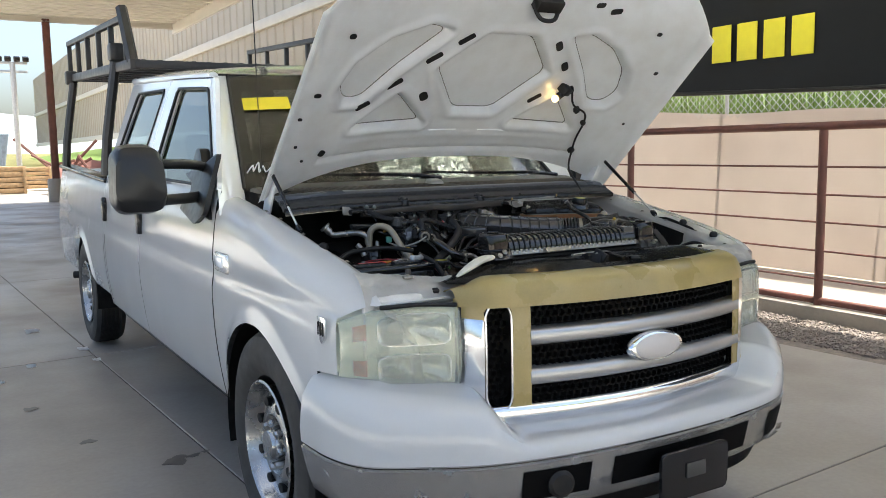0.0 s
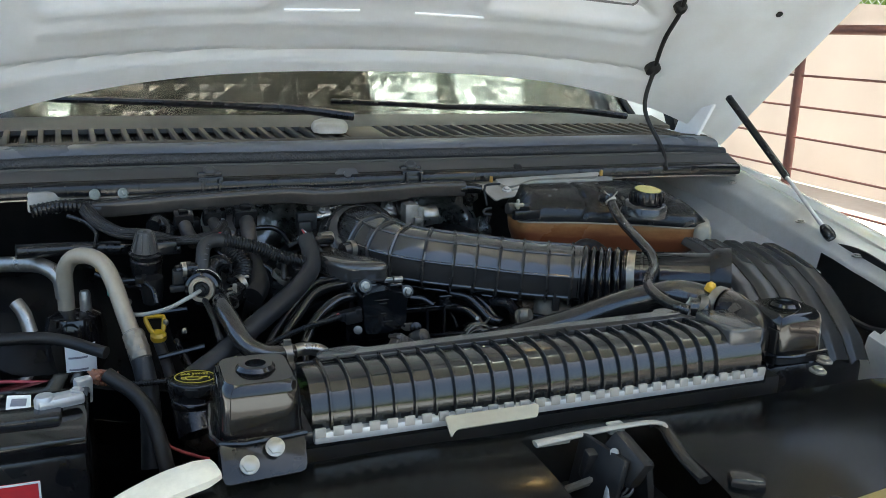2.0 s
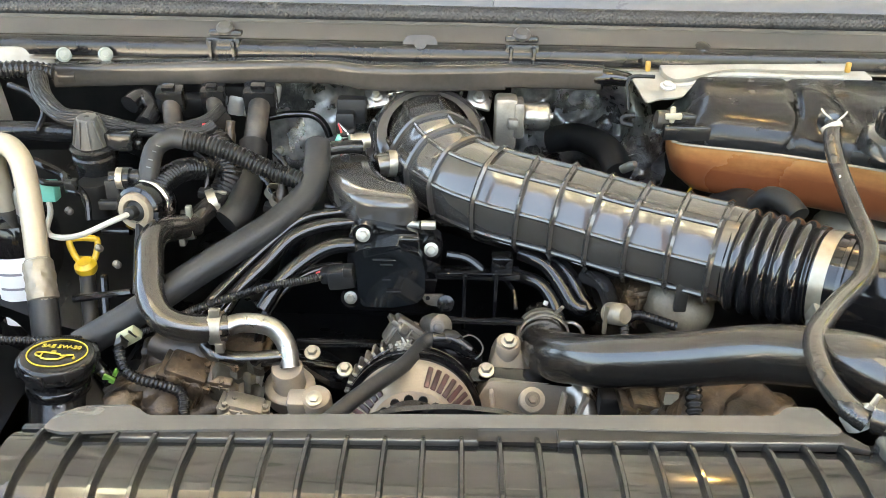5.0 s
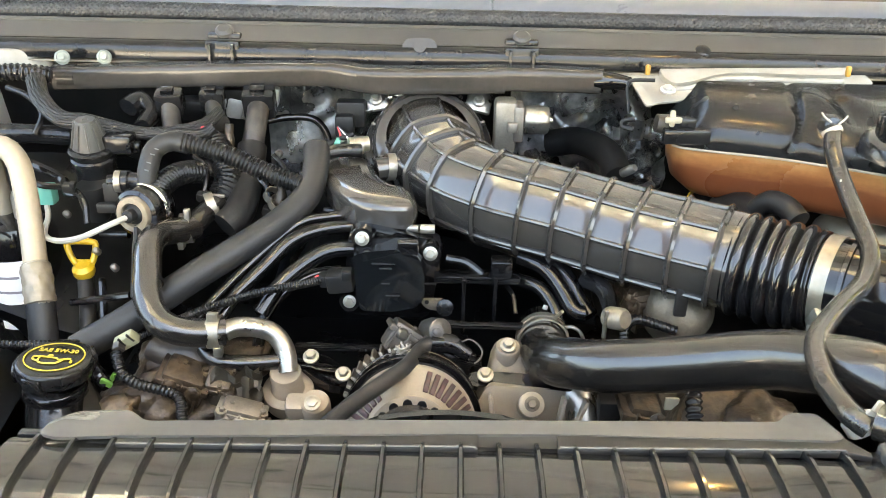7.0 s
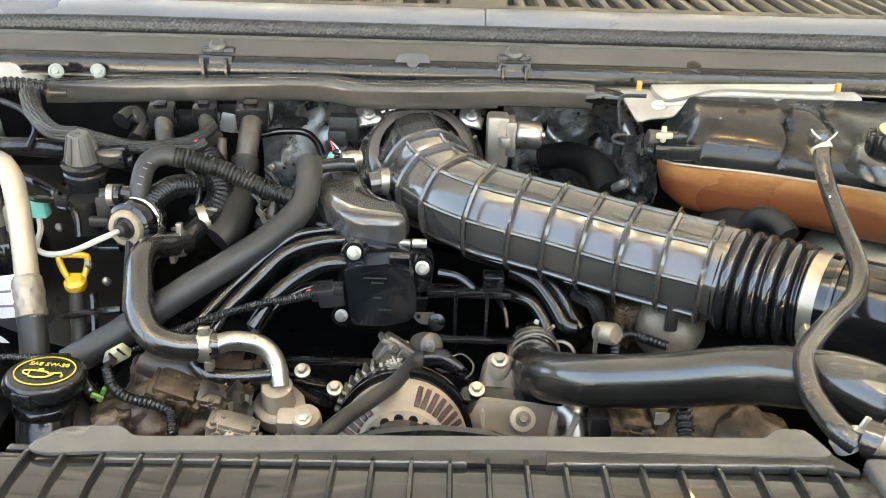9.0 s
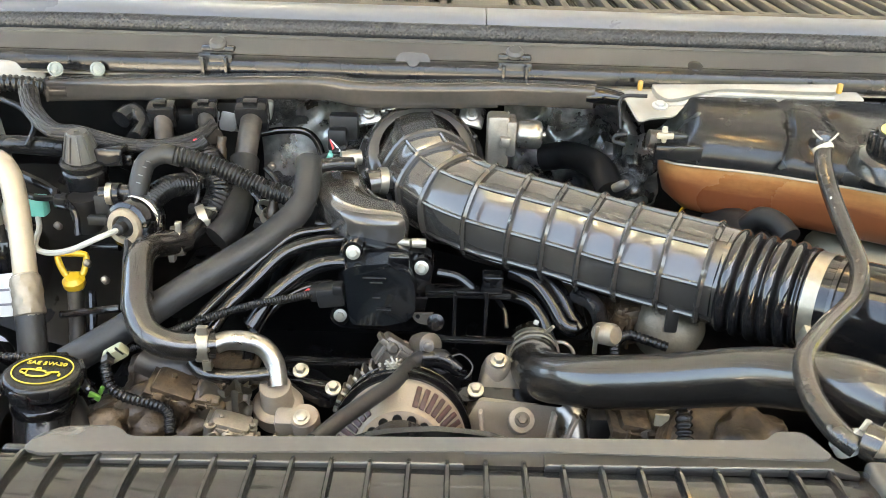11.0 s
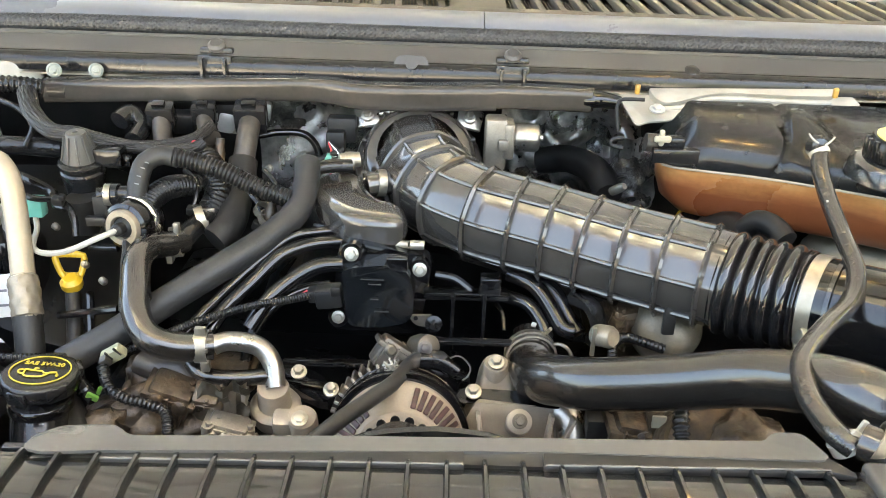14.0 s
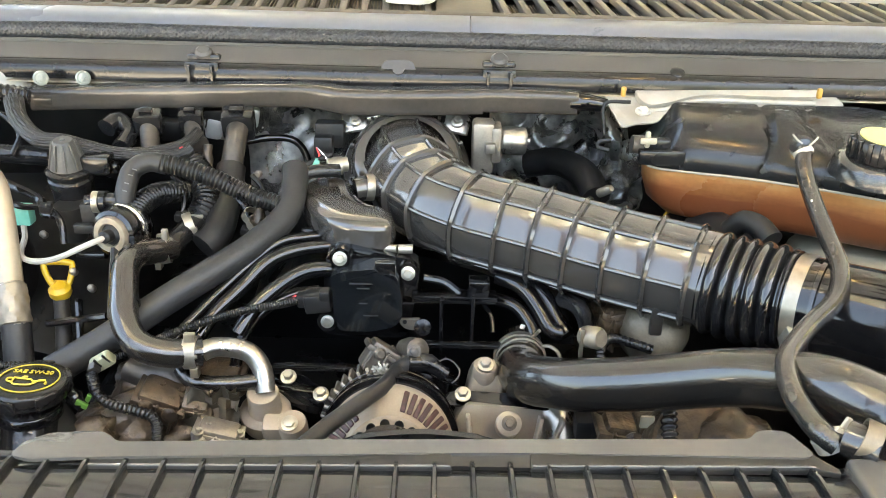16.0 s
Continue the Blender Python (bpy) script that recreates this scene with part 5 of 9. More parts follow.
for u, v, ln, wd, an in ((-0.548, 0.388, 0.030, 0.010, 42), (-0.444, 0.479, 0.034, 0.011, 42), (-0.322, 0.596, 0.034, 0.011, 42), (-0.223, 0.684, 0.034, 0.011, 42), (-0.289, 0.405, 0.022, 0.017, -60), (0.229, 0.405, 0.032, 0.010, 42),
                         (0.199, 0.676, 0.024, 0.014, -55), (0.28, 0.58, 0.024, 0.014, -55), (0.375, 0.464, 0.024, 0.014, -55), (0.463, 0.362, 0.024, 0.015, -55), (-0.641, 0.15, 0.016, 0.012, 70),
                         (0.36, 0.86, 0.026, 0.012, 10), (0.28, 0.875, 0.02, 0.01, 10), (-0.30, 0.93, 0.03, 0.01, 10), (-0.70, 0.72, 0.012, 0.01, 10), (-0.755, 0.47, 0.013, 0.009, 0), (0.60, 0.8, 0.012, 0.008, 0),
                         (0.70, 0.62, 0.010, 0.008, 0), (-0.79, 0.36, 0.008, 0.006, 0), (-0.77, 0.22, 0.006, 0.006, 0), (0.72, 0.33, 0.006, 0.006, 0), (-0.72, 0.13, 0.006, 0.005, 0)):
    part("hood_slot_shade", hood_slot_shade(u, v, ln, wd, an), MATTE, hood)
# Thin darker grey line along the border of each recessed panel.
BORDER_GREY = mat("grey_border_line", (0.16, 0.155, 0.15), 0.6, var=0.3, bump=0.1)
for pl in (MID, SIDE, [(-x, v) for x, v in SIDE], TRI, [(-x, v) for x, v in TRI]):
    ring = rounded([(x, v, 0) for x, v in pl], 0.035, 6)
    ring = [hood_at(p.x + HOOD_C, p.y, -0.0006) for p in ring]
    part("panel_border", tube(ring + [ring[0]], 0.0022, 6, 0.012), BORDER_GREY, hood)
for u0 in (-0.19, 0.04):
    part("pressed_bead", tube([hood_at(u0, 0.218, -0.002), hood_at(u0 + 0.13, 0.218, -0.0)], 0.0028, 6, 0.02), PRIMER, hood)
latch = part("hood_latch", merge(box(hood_at(0.03, 0.87, -0.02), (0.11, 0.05, 0.05), 0.008, (-42, 0, 0)), tube([hood_at(-0.03, 0.86, -0.01), hood_at(0.0, 0.83, -0.05), hood_at(0.06, 0.83, -0.05), hood_at(0.09, 0.86, -0.01)], 0.008, 8, 0.01)), MATTE, hood, "dark hood striker")
lampm = part("hood_lamp", merge(box(hood_at(0.335, 0.475, -0.016), (0.05, 0.035, 0.045), 0.006, (-42, 0, 25)), tube([hood_at(0.335, 0.47, -0.02), hood_at(0.30, 0.45, -0.035)], 0.014, 10, 0.01)), MATTE, hood, "small lit under-hood lamp")
part("bulb", lathe([(0.002, -0.014), (0.011, -0.008), (0.014, 0.0), (0.011, 0.008), (0.002, 0.014)], hood_at(0.292, 0.443, -0.038), (0, 0, 1), 14), BULB, lampm, "glowing warm bulb")
part("lamp_wire", tube([hood_at(0.36, 0.49, -0.02), hood_at(0.42, 0.40, -0.012), hood_at(0.50, 0.36, -0.012), hood_at(0.53, 0.30, -0.012), hood_at(0.54, 0.22, -0.012), hood_at(0.564, 0.135, -0.012), Vector((0.56, 1.09, 1.30)), Vector((0.585, 1.05, 1.22)), Vector((0.56, 1.0, 1.19))], 0.0045, 8, 0.012), MATTE, hood)
part("wire_grommet", lathe([(0.016, 0), (0.016, 0.012), (0.008, 0.018)], hood_at(0.564, 0.132, 0), tuple(-HN), 14), MATTE, hood)
part("wire_grommet", lathe([(0.012, 0), (0.012, 0.012), (0.006, 0.018)], hood_at(0.53, 0.30, 0), tuple(-HN), 14), MATTE, hood)
for s in (-1, 1):
    base = Vector((-0.812, 0.86, 1.12)) if s < 0 else Vector((0.722, 0.715, 1.105))
    tip = Vector((-0.825, 1.10, 1.325)) if s < 0 else Vector((0.722, 1.033, 1.328))
    st = part("hood_strut", tube([base, base + (tip - base) * 0.45], 0.004, 10, 0.05), PALE_STEEL, truck, "gas strut holding the hood")
    part("strut_cylinder", tube([base + (tip - base) * 0.40, tip], 0.0072, 12, 0.05), SATIN, st)
    part("ball_socket", lathe([(0.009, 0), (0.011, 0.008), (0.010, 0.022), (0.006, 0.03)], base, tuple(tip - base), 14), SATIN, st)
    part("hinge_arm", plate([(s * (0.80 if s < 0 else 0.73), 1.19, 1.15), (s * (0.80 if s < 0 else 0.73), 1.27, 1.13), (s * (0.80 if s < 0 else 0.73), 1.20, 1.28), (s * (0.80 if s < 0 else 0.73), 1.09, 1.31)], 0.01, (s, 0, 0), 0.003), PRIMER, truck)

# antenna, ladder rack
part("antenna", tube([(-0.80, 1.27, 1.235), (-0.80, 1.29, 1.7), (-0.80, 1.31, 2.3)], 0.0022, 6, 0.2), MATTE, truck)
rack = thing("ladder_rack", "black steel ladder rack mounted over the cargo bed", "ladder rack", (0, 4.8, 1.27))
RZ = 1.99
for s in (-1, 1):
    for yl in (3.98, 5.9):
        part("leg", tube([(s * 0.92, yl, 1.26), (s * 0.90, yl, 1.5), (s * 0.82, yl, RZ)], 0.032, 8, 0.2), RACK, rack)
    part("side_beam", box((s * 0.80, 4.85, RZ), (0.06, 2.75, 0.06), 0.006, (2.5, 0, 0)), RACK, rack)
    part("guard_rail", box((s * 0.80, 4.95, RZ + 0.30), (0.04, 2.5, 0.04), 0.005, (2.5, 0, 0)), RACK, rack)
    for k in range(6):
        yl = 3.72 + 0.49 * k
        part("guard_post", box((s * 0.80, yl, RZ + 0.15 + 0.0437 * (yl - 4.85)), (0.035, 0.035, 0.29), 0.004), RACK, rack)
    part("corner_brace", tube([(s * 0.80, 3.55, RZ - 0.04), (s * 0.82, 3.70, RZ + 0.30)], 0.035, 6, 0.1), RACK, rack)
    for yl in (3.9, 5.95):
        part("cleat", box((s * 0.83, yl, RZ + 0.05), (0.09, 0.10, 0.11), 0.015), RACK, rack)
for k in range(8):
    yl = 3.5 + 0.36 * k
    part("cross_bar", box((0, yl, RZ + 0.0437 * (yl - 4.85)), (1.6, 0.055, 0.05), 0.006), RACK, rack)
part("mesh_deck", merge(*[box((-0.75 + 0.1 * k, 4.78, RZ + 0.02), (0.025, 2.6, 0.012), 0, (2.5, 0, 0)) for k in range(16)]), RACK, rack)
single("tool_box", box((-0.55, 5.3, 0.97), (0.45, 0.8, 0.35), 0.03), PALE_STEEL, "grey metal tool box standing in the cargo bed", "tool box")


# ---- engine bay ----
def band(o, d, r, w, th=0.0016, seg=30, squash=1.0):
    """A hose clamp's band about the axis d."""
    return lathe([(r, -w / 2), (r + th, -w / 2), (r + th, w / 2), (r, w / 2), (r, -w / 2)], o, d, seg, False, squash)


def lump(c, s, seed, rot=(0, 0, 0)):
    """A machined casting: a main body with ribs, bosses, a flange and bolt heads, all of one piece."""
    rd = random.Random(seed)
    sx, sy, sz = s
    ps = [box((0, 0, 0), (sx * 0.8, sy * 0.8, sz * 0.8), min(s) * 0.12, None, 2), box((0, 0, sz * 0.18), (sx, sy * 0.9, sz * 0.16), min(s) * 0.05)]
    for k in range(3):
        ps.append(box((sx * (k - 1) * 0.3, -sy * 0.38, -sz * 0.05), (sx * 0.05, sy * 0.22, sz * 0.7), min(s) * 0.02))
    for k in range(3):
        q = (sx * rd.uniform(-0.42, 0.42), sy * rd.uniform(-0.4, 0.3), sz * 0.26)
        r = min(s) * rd.uniform(0.10, 0.17)
        ps.append(lathe([(r * 1.3, -sz * 0.5), (r * 1.1, 0), (r, sz * 0.08)], q, (rd.uniform(-0.2, 0.2), rd.uniform(-0.3, 0), 1), 16))
        ps.append(lathe([(r * 0.6, sz * 0.08), (r * 0.6, sz * 0.17), (r * 0.5, sz * 0.19)], q, (0, -0.1, 1), 6))
    for k in range(2):
        q = (sx * rd.uniform(-0.4, 0.4), -sy * 0.42, sz * rd.uniform(-0.3, 0.2))
        ps.append(lathe([(min(s) * 0.2, -0.01), (min(s) * 0.19, 0.002), (min(s) * 0.12, 0.004)], q, (rd.uniform(-0.3, 0.3), -1, 0.2), 18))
    bm = merge(*ps)
    bmesh.ops.transform(bm, matrix=Matrix.Translation(c) @ Euler([radians(a) for a in rot]).to_matrix().to_4x4(), verts=bm.verts)
    return bm


def blob(c, s, seed, rot=(0, 0, 0), rough=0.35):
    """A rounded, uneven casting."""
    bm = bmesh.new()
    bmesh.ops.create_icosphere(bm, subdivisions=4, radius=0.5)
    for v in bm.verts:
        n1 = noise.noise(v.co * 3.0 + Vector((seed * 3.1, 0, 0)))
        n2 = abs(noise.noise(v.co * 7.0 + Vector((0, seed * 2.3, 0))))
        v.co *= 1 + rough * n1 + 0.35 * rough * n2
    bmesh.ops.scale(bm, vec=s, verts=bm.verts)
    bmesh.ops.transform(bm, matrix=Matrix.Translation(c) @ Euler([radians(a) for a in rot]).to_matrix().to_4x4(), verts=bm.verts)
    return bm


# bay shell: firewall, aprons, dark floor
bay = thing("engine_bay", "white painted engine bay sheet metal with a dark firewall", "engine bay", (0, 0.8, 0.6))
part("firewall", sheet(lambda u, v: (-0.86 + 1.66 * u, 1.30 + 0.012 * noise.noise((u * 9, v * 4, 0)), 0.55 + 0.62 * v), 40, 12, 0.01), MATTE, bay, "dark firewall")
part("bay_floor", box((-0.03, 0.8, 0.60), (1.6, 1.0, 0.02), 0), MATTE, bay)
for s in (-1, 1):
    xe = -0.868 if s < 0 else 0.765

    def apron(u, v):
        y = 0.20 + 1.15 * u
        top = lerp_table(TOP, y) - 0.004
        prof = [(0.0, 0.0), (0.03, -0.012), (0.052, -0.03), (0.06, -0.07), (0.10, -0.10), (0.115, -0.2), (0.14, -0.5)]
        k = v * (len(prof) - 1)
        i = min(int(k), len(prof) - 2)
        f = k - i
        dx, dz = (prof[i][j] * (1 - f) + prof[i + 1][j] * f for j in (0, 1))
        return ((-lip_x(y) if s < 0 else xe) - s * dx, y, top + dz + 0.004 * noise.noise((y * 14, v * 5, s)))
    def solid(u, v):
        y = 0.2 + 1.15 * u
        return s < 0 or y > 0.33 and not (0.545 + 0.12 * max(0, v - 0.55) < y < 0.72 - 0.25 * max(0, v - 0.5) and 0.36 < v < 0.74)
    ap = part("apron", sheet(apron, 90, 44, 0.003, solid), APRON, bay, "dusty white inner fender")
    for k, y in enumerate((0.62,) if s < 0 else (0.42, 0.58)):
        q = apron((y - 0.2) / 1.15, 0.12)
        part("rubber_stop", lathe([(0.014, -0.004), (0.016, 0.004), (0.013, 0.014), (0.006, 0.018)], q, (0, 0, 1), 16), MATTE, ap, "black rubber hood stop")
    for k, y in enumerate((0.35, 0.5, 0.66, 0.8, 1.0, 1.15)):
        q = apron((y - 0.2) / 1.15, 0.22)
        part("apron_bolt", bolt((q[0], q[1], q[2] + 0.002), (0, 0, 1), 0.006), ZINC, ap)
# right inner-fender recess and harness
# Matte black plate that darkens the opening as shade would.
part("apron_hole_shade", plate(rounded([(0.735, 0.48, 0.90), (0.735, 0.78, 0.90), (0.735, 0.80, 1.09), (0.735, 0.66, 1.10), (0.735, 0.50, 1.06)], 0.03), 0.004, (-1, 0, 0), 0), MATTE, bay, "black plate for the shade in the inner fender opening")
part("side_harness", tube([(0.70, 0.36, 0.99), (0.705, 0.48, 1.01), (0.69, 0.60, 0.985), (0.70, 0.85, 1.05), (0.69, 1.05, 1.08)], 0.006, 8, 0.012), MATTE, bay)
part("lamp_bracket", plate(rounded([(0.56, 0.30, 0.99), (0.70, 0.34, 1.0), (0.69, 0.46, 1.0), (0.60, 0.43, 0.995)], 0.02), 0.008, (0, 0, 1), 0.003), APRON, bay)
part("bracket_bolt", bolt((0.63, 0.385, 1.002), (0, 0, 1), 0.009, 0.012), MATTE, bay)

# core support beside the battery
SUP_Z = [(0, 0.945), (0.1, 0.972), (0.25, 0.992), (0.45, 1.004), (0.6, 1.018), (0.8, 1.024), (1.0, 1.026)]
support = thing("core_support", "dusty white radiator support panel behind the headlight", "support panel", (-0.7, 0.25, 0.9))
for s, x0, x1 in ((-1, -0.86, -0.52), (1, 0.52, 0.78)):
    part("upper_panel", sheet(lambda u, v: (x0 + (x1 - x0) * u, 0.250 + 0.085 * v + 0.008 * noise.noise((u * 6, v * 3, s)), lerp_table(SUP_Z, v) - (0.012 if s > 0 else v * (0.022 - 0.13 * max(0, -0.56 - x0 - (x1 - x0) * u))) + 0.007 * math.sin(11 * u + 4 * v) * (1 - v) + 0.004 * noise.noise((u * 14, v * 9, s))), 44, 18, 0.003), APRON, support)
    part("lower_panel", box(((x0 + x1) / 2, 0.275, 0.88), (x1 - x0, 0.02, 0.16), 0.006), APRON, support)
# Black block standing for the shade in a square hole.
part("square_hole_shade", box((-0.625, 0.262, 0.975), (0.020, 0.016, 0.016), 0.002, (35, 0, 0)), MATTE, support)
part("rounded_stamping", tube([(-0.83, 0.272, 0.955), (-0.76, 0.262, 0.955), (-0.68, 0.266, 0.952)], 0.024, 14, 0.02), APRON, support)
part("stop_peg", lathe([(0.008, 0), (0.009, 0.008), (0.007, 0.016)], (-0.69, 0.31, 1.026), (0, 0, 1), 14), COPPER, support)
part("clip_nut", merge(box((-0.70, 0.295, 1.02), (0.03, 0.02, 0.008), 0.002), bolt((-0.70, 0.295, 1.023), (0, 0, 1), 0.006)), ZINC, support)
part("lamp_top_lip", box((-0.71, 0.248, 0.957), (0.24, 0.03, 0.006), 0.002), APRON, support)

part("seam_flange", sheet(lambda u, v: (-0.84 + 0.31 * u, 0.245 + 0.012 * v + 0.004 * noise.noise((u * 9, v, 5)), 0.946 + 0.012 * v + 0.006 * noise.noise((u * 13, v * 2, 7))), 40, 3, 0.002), APRON, support, "bent white seam flange")

# cowl, from the lip up to the glass
cowl = thing("cowl", "weathered grey cowl panel with vent slats below the windshield", "cowl panel", (0, 1.1, 1.2))
X0, X1 = -0.80, 0.76


def run(prof, x0=X0, x1=X1, n=24):
    """A strip along x with the profile of (y, z) points."""
    rows = []
    for i in range(n + 1):
        x = x0 + (x1 - x0) * i / n
        drop = 0.05 * max(0, (abs(x) - 0.55) / 0.3) ** 2
        rows.append([(x, y + 0.6 * drop, z - 0.35 * drop) for y, z in prof])
    return loft(rows)


part("lip", run([(1.003, 1.1735), (1.010, 1.1735), (1.018, 1.178), (1.016, 1.180), (1.003, 1.1755)]), BAND, cowl, "bare metal pinch flange")
part("dark_ledge", run([(1.004, 1.178), (1.016, 1.180), (1.024, 1.190), (1.024, 1.2005), (1.012, 1.199), (1.006, 1.196), (1.003, 1.190)]), SATIN, cowl, "dark lower lip of the cowl")
part("face_panel", run([(1.014, 1.2005), (1.020, 1.2035), (1.034, 1.209), (1.046, 1.2145), (1.052, 1.206), (1.035, 1.186), (1.022, 1.192)]), COWL, cowl, "grey plastic cowl face")
part("bead_strip", run([(1.044, 1.210), (1.052, 1.2125), (1.053, 1.215), (1.046, 1.217), (1.043, 1.214)]), COWL, cowl)
part("rubber_seal", tube([(X0, 1.086, 1.205), (-0.55, 1.066, 1.2215), (-0.2, 1.066, 1.2215), (0.2, 1.066, 1.2215), (0.52, 1.066, 1.2215), (X1, 1.08, 1.208)], 0.0104, 36, 0.0011, shape=lambda a, s, f: 1 + 0.075 * max(math.cos(9 * a + s * 950), math.cos(9 * a - s * 950))), SEAL, cowl, "textured black rubber seal")
part("groove", run([(1.076, 1.214), (1.092, 1.220), (1.092, 1.224), (1.076, 1.220)]), SATIN, cowl)
for a, b, mt in ((X0, -0.0055, RIDGE), (-0.0045, X1, RIDGE)):
    part("front_ridge", run([(1.080, 1.222), (1.083, 1.233), (1.090, 1.2385), (1.100, 1.2415), (1.112, 1.243), (1.121, 1.2435), (1.123, 1.236), (1.1, 1.226)], a, b), mt, cowl, "blue-grey cowl edge")
part("vent_floor", run([(1.123, 1.226), (1.30, 1.238), (1.30, 1.23), (1.123, 1.216)]), MATTE, cowl)
part("rear_rim", run([(1.262, 1.252), (1.34, 1.268), (1.40, 1.262), (1.40, 1.25), (1.262, 1.244)]), COWL, cowl)
part("vent_divider", box((-0.012, 1.193, 1.2455), (0.075, 0.138, 0.006), 0.002, (3, 0, 0)), VENT, cowl)
for s, xs in ((-1, -0.062), (1, 0.0395)):
    for k in range(24):
        x = xs + s * 0.0275 * k
        if abs(x) < 0.70:
            part("vent_slat", box((x, 1.193, 1.2455 - 0.006 * max(0, abs(x) - 0.5)), (0.0095, 0.138, 0.010), 0.002, (3, 0, 3)), VENT, cowl)
part("vent_front_edge", run([(1.121, 1.238), (1.133, 1.2425), (1.133, 1.2465), (1.124, 1.2455), (1.121, 1.2435)]), VENT, cowl, "dusty front edge of the vent")
fine_ = [box((-0.7 + 0.0046 * k, 1.193, 1.2325), (0.0016, 0.13, 0.005), 0, (3, 0, 3)) for k in range(305)]
tagged(part("fine_louvres", merge(*fine_), VENT, cowl, "fine dusty louvres inside the slots"), kind="stuff")
part("wiper_arm", tube([(-0.02, 1.235, 1.275), (-0.16, 1.255, 1.29), (-0.45, 1.30, 1.30), (-0.7, 1.37, 1.30)], (0.009, 0.005), 8, 0.03), SATIN, truck, "black wiper arm")
part("wiper_cap", loft([rounded([(-0.118 + k, 1.150 + k, 1.252 + z), (-0.060 - k, 1.142 + k, 1.252 + z), (-0.035 - k, 1.215, 1.256 + z), (-0.11 + k, 1.225, 1.256 + z)], 0.018) for k, z in ((0, 0), (0.001, 0.008), (0.006, 0.014), (0.016, 0.017))]), WHITE_SHEET, truck, "pale wiper arm cap")
part("wiper_arm", tube([(0.62, 1.25, 1.27), (0.45, 1.262, 1.285), (0.2, 1.27, 1.29), (-0.05, 1.30, 1.30)], (0.008, 0.005), 8, 0.03), SATIN, truck, "black wiper arm")
# clips along the face
for px_, w in ((-0.322, 0.040), (0.028, 0.040)):
    cl = part("rail_clip", merge(box((px_, 1.022, 1.203), (w, 0.012, 0.010), 0.003), box((px_, 1.008, 1.186), (w, 0.008, 0.030), 0.002), box((px_ - w / 3, 1.001, 1.176), (0.004, 0.012, 0.046), 0.001), box((px_ + w / 3, 1.001, 1.176), (0.004, 0.012, 0.046), 0.001), box((px_, 1.001, 1.168), (w, 0.010, 0.006), 0.001)), SATIN, cowl, "black plastic rail clip")
    part("push_rivet", lathe([(0.0105, 0), (0.0105, 0.004), (0.007, 0.007)], (px_, 1.022, 1.208), (0, -0.5, 0.9), 18), COWL, cl)
part("tab", merge(plate(rounded([(-0.118, 1.012, 1.182), (-0.066, 1.012, 1.182), (-0.074, 1.018, 1.206), (-0.108, 1.018, 1.206)], 0.006), 0.006, (0, -1, 0.4), 0.001), lathe([(0.007, 0), (0.007, 0.003)], (-0.091, 1.008, 1.199), (0, -1, 0.5), 14)), COWL, cowl)
for px_ in (-0.195, -0.02, 0.002):
    part("small_tab", merge(box((px_, 1.004, 1.178), (0.022, 0.008, 0.010), 0.002), box((px_, 0.998, 1.174), (0.012, 0.006, 0.006), 0.001)), SATIN, cowl)
part("push_rivet", merge(lathe([(0.009, 0), (0.009, 0.004), (0.005, 0.007)], (0.240, 1.018, 1.198), (0, -0.5, 0.9), 14), box((0.240, 1.014, 1.192), (0.026, 0.012, 0.005), 0.001)), SATIN, cowl)

# wiring rail below the cowl
rail = thing("wiring_rail", "long black plastic wiring trough below the cowl", "wiring trough", (-0.1, 0.99, 1.15))
def boxy(a, s, f):
    """A rounded square section."""
    return 1.12 * (abs(math.cos(a)) ** 5 + abs(math.sin(a)) ** 5) ** -0.2 / 1.08


part("trough", tube([(-0.517, 0.99, 1.158), (-0.342, 0.99, 1.166), (-0.203, 0.99, 1.17), (-0.149, 0.985, 1.166), (-0.07, 0.985, 1.167), (0.008, 0.985, 1.17)], lambda f: 0.0132 + 0.0014 * min(1, max(0, (f - 0.6) * 9)), 40, 0.008, shape=boxy), TROUGH, rail)
part("trough_end", tube([(0.004, 0.986, 1.171), (0.061, 0.986, 1.171), (0.118, 0.99, 1.169)], 0.0132, 40, 0.01, shape=boxy), TROUGH, rail)
part("end_sleeve", tube([(0.114, 0.99, 1.169), (0.134, 0.99, 1.169), (0.154, 0.99, 1.166)], (0.0115, 0.008), 14, 0.01), GLOSS, rail)
part("rail_collar", band((-0.501, 0.99, 1.159), (1, 0, 0), 0.0138, 0.02, 0.0012), TROUGH, rail)
part("tape_ring", band((0.116, 0.99, 1.169), (1, 0, 0), 0.0140, 0.012, 0.0006), GLOSS, rail)
wn2 = thing("wiring_loom", "black braided and convoluted wiring loom", "wiring loom", (-0.5, 0.95, 1.1))
part("convoluted_sleeve", tube([(-0.586, 0.938, 1.17), (-0.551, 0.947, 1.174), (-0.529, 0.952, 1.173), (-0.506, 0.957, 1.169)], 0.0085, 14, 0.0007, (0.006, 0.0016)), SATIN, wn2)
BRAID = mat("woven_sleeve", (0.011, 0.0105, 0.010), 0.34, var=0.5, scale=160, bump=0.5, fine=600, spec=0.35)
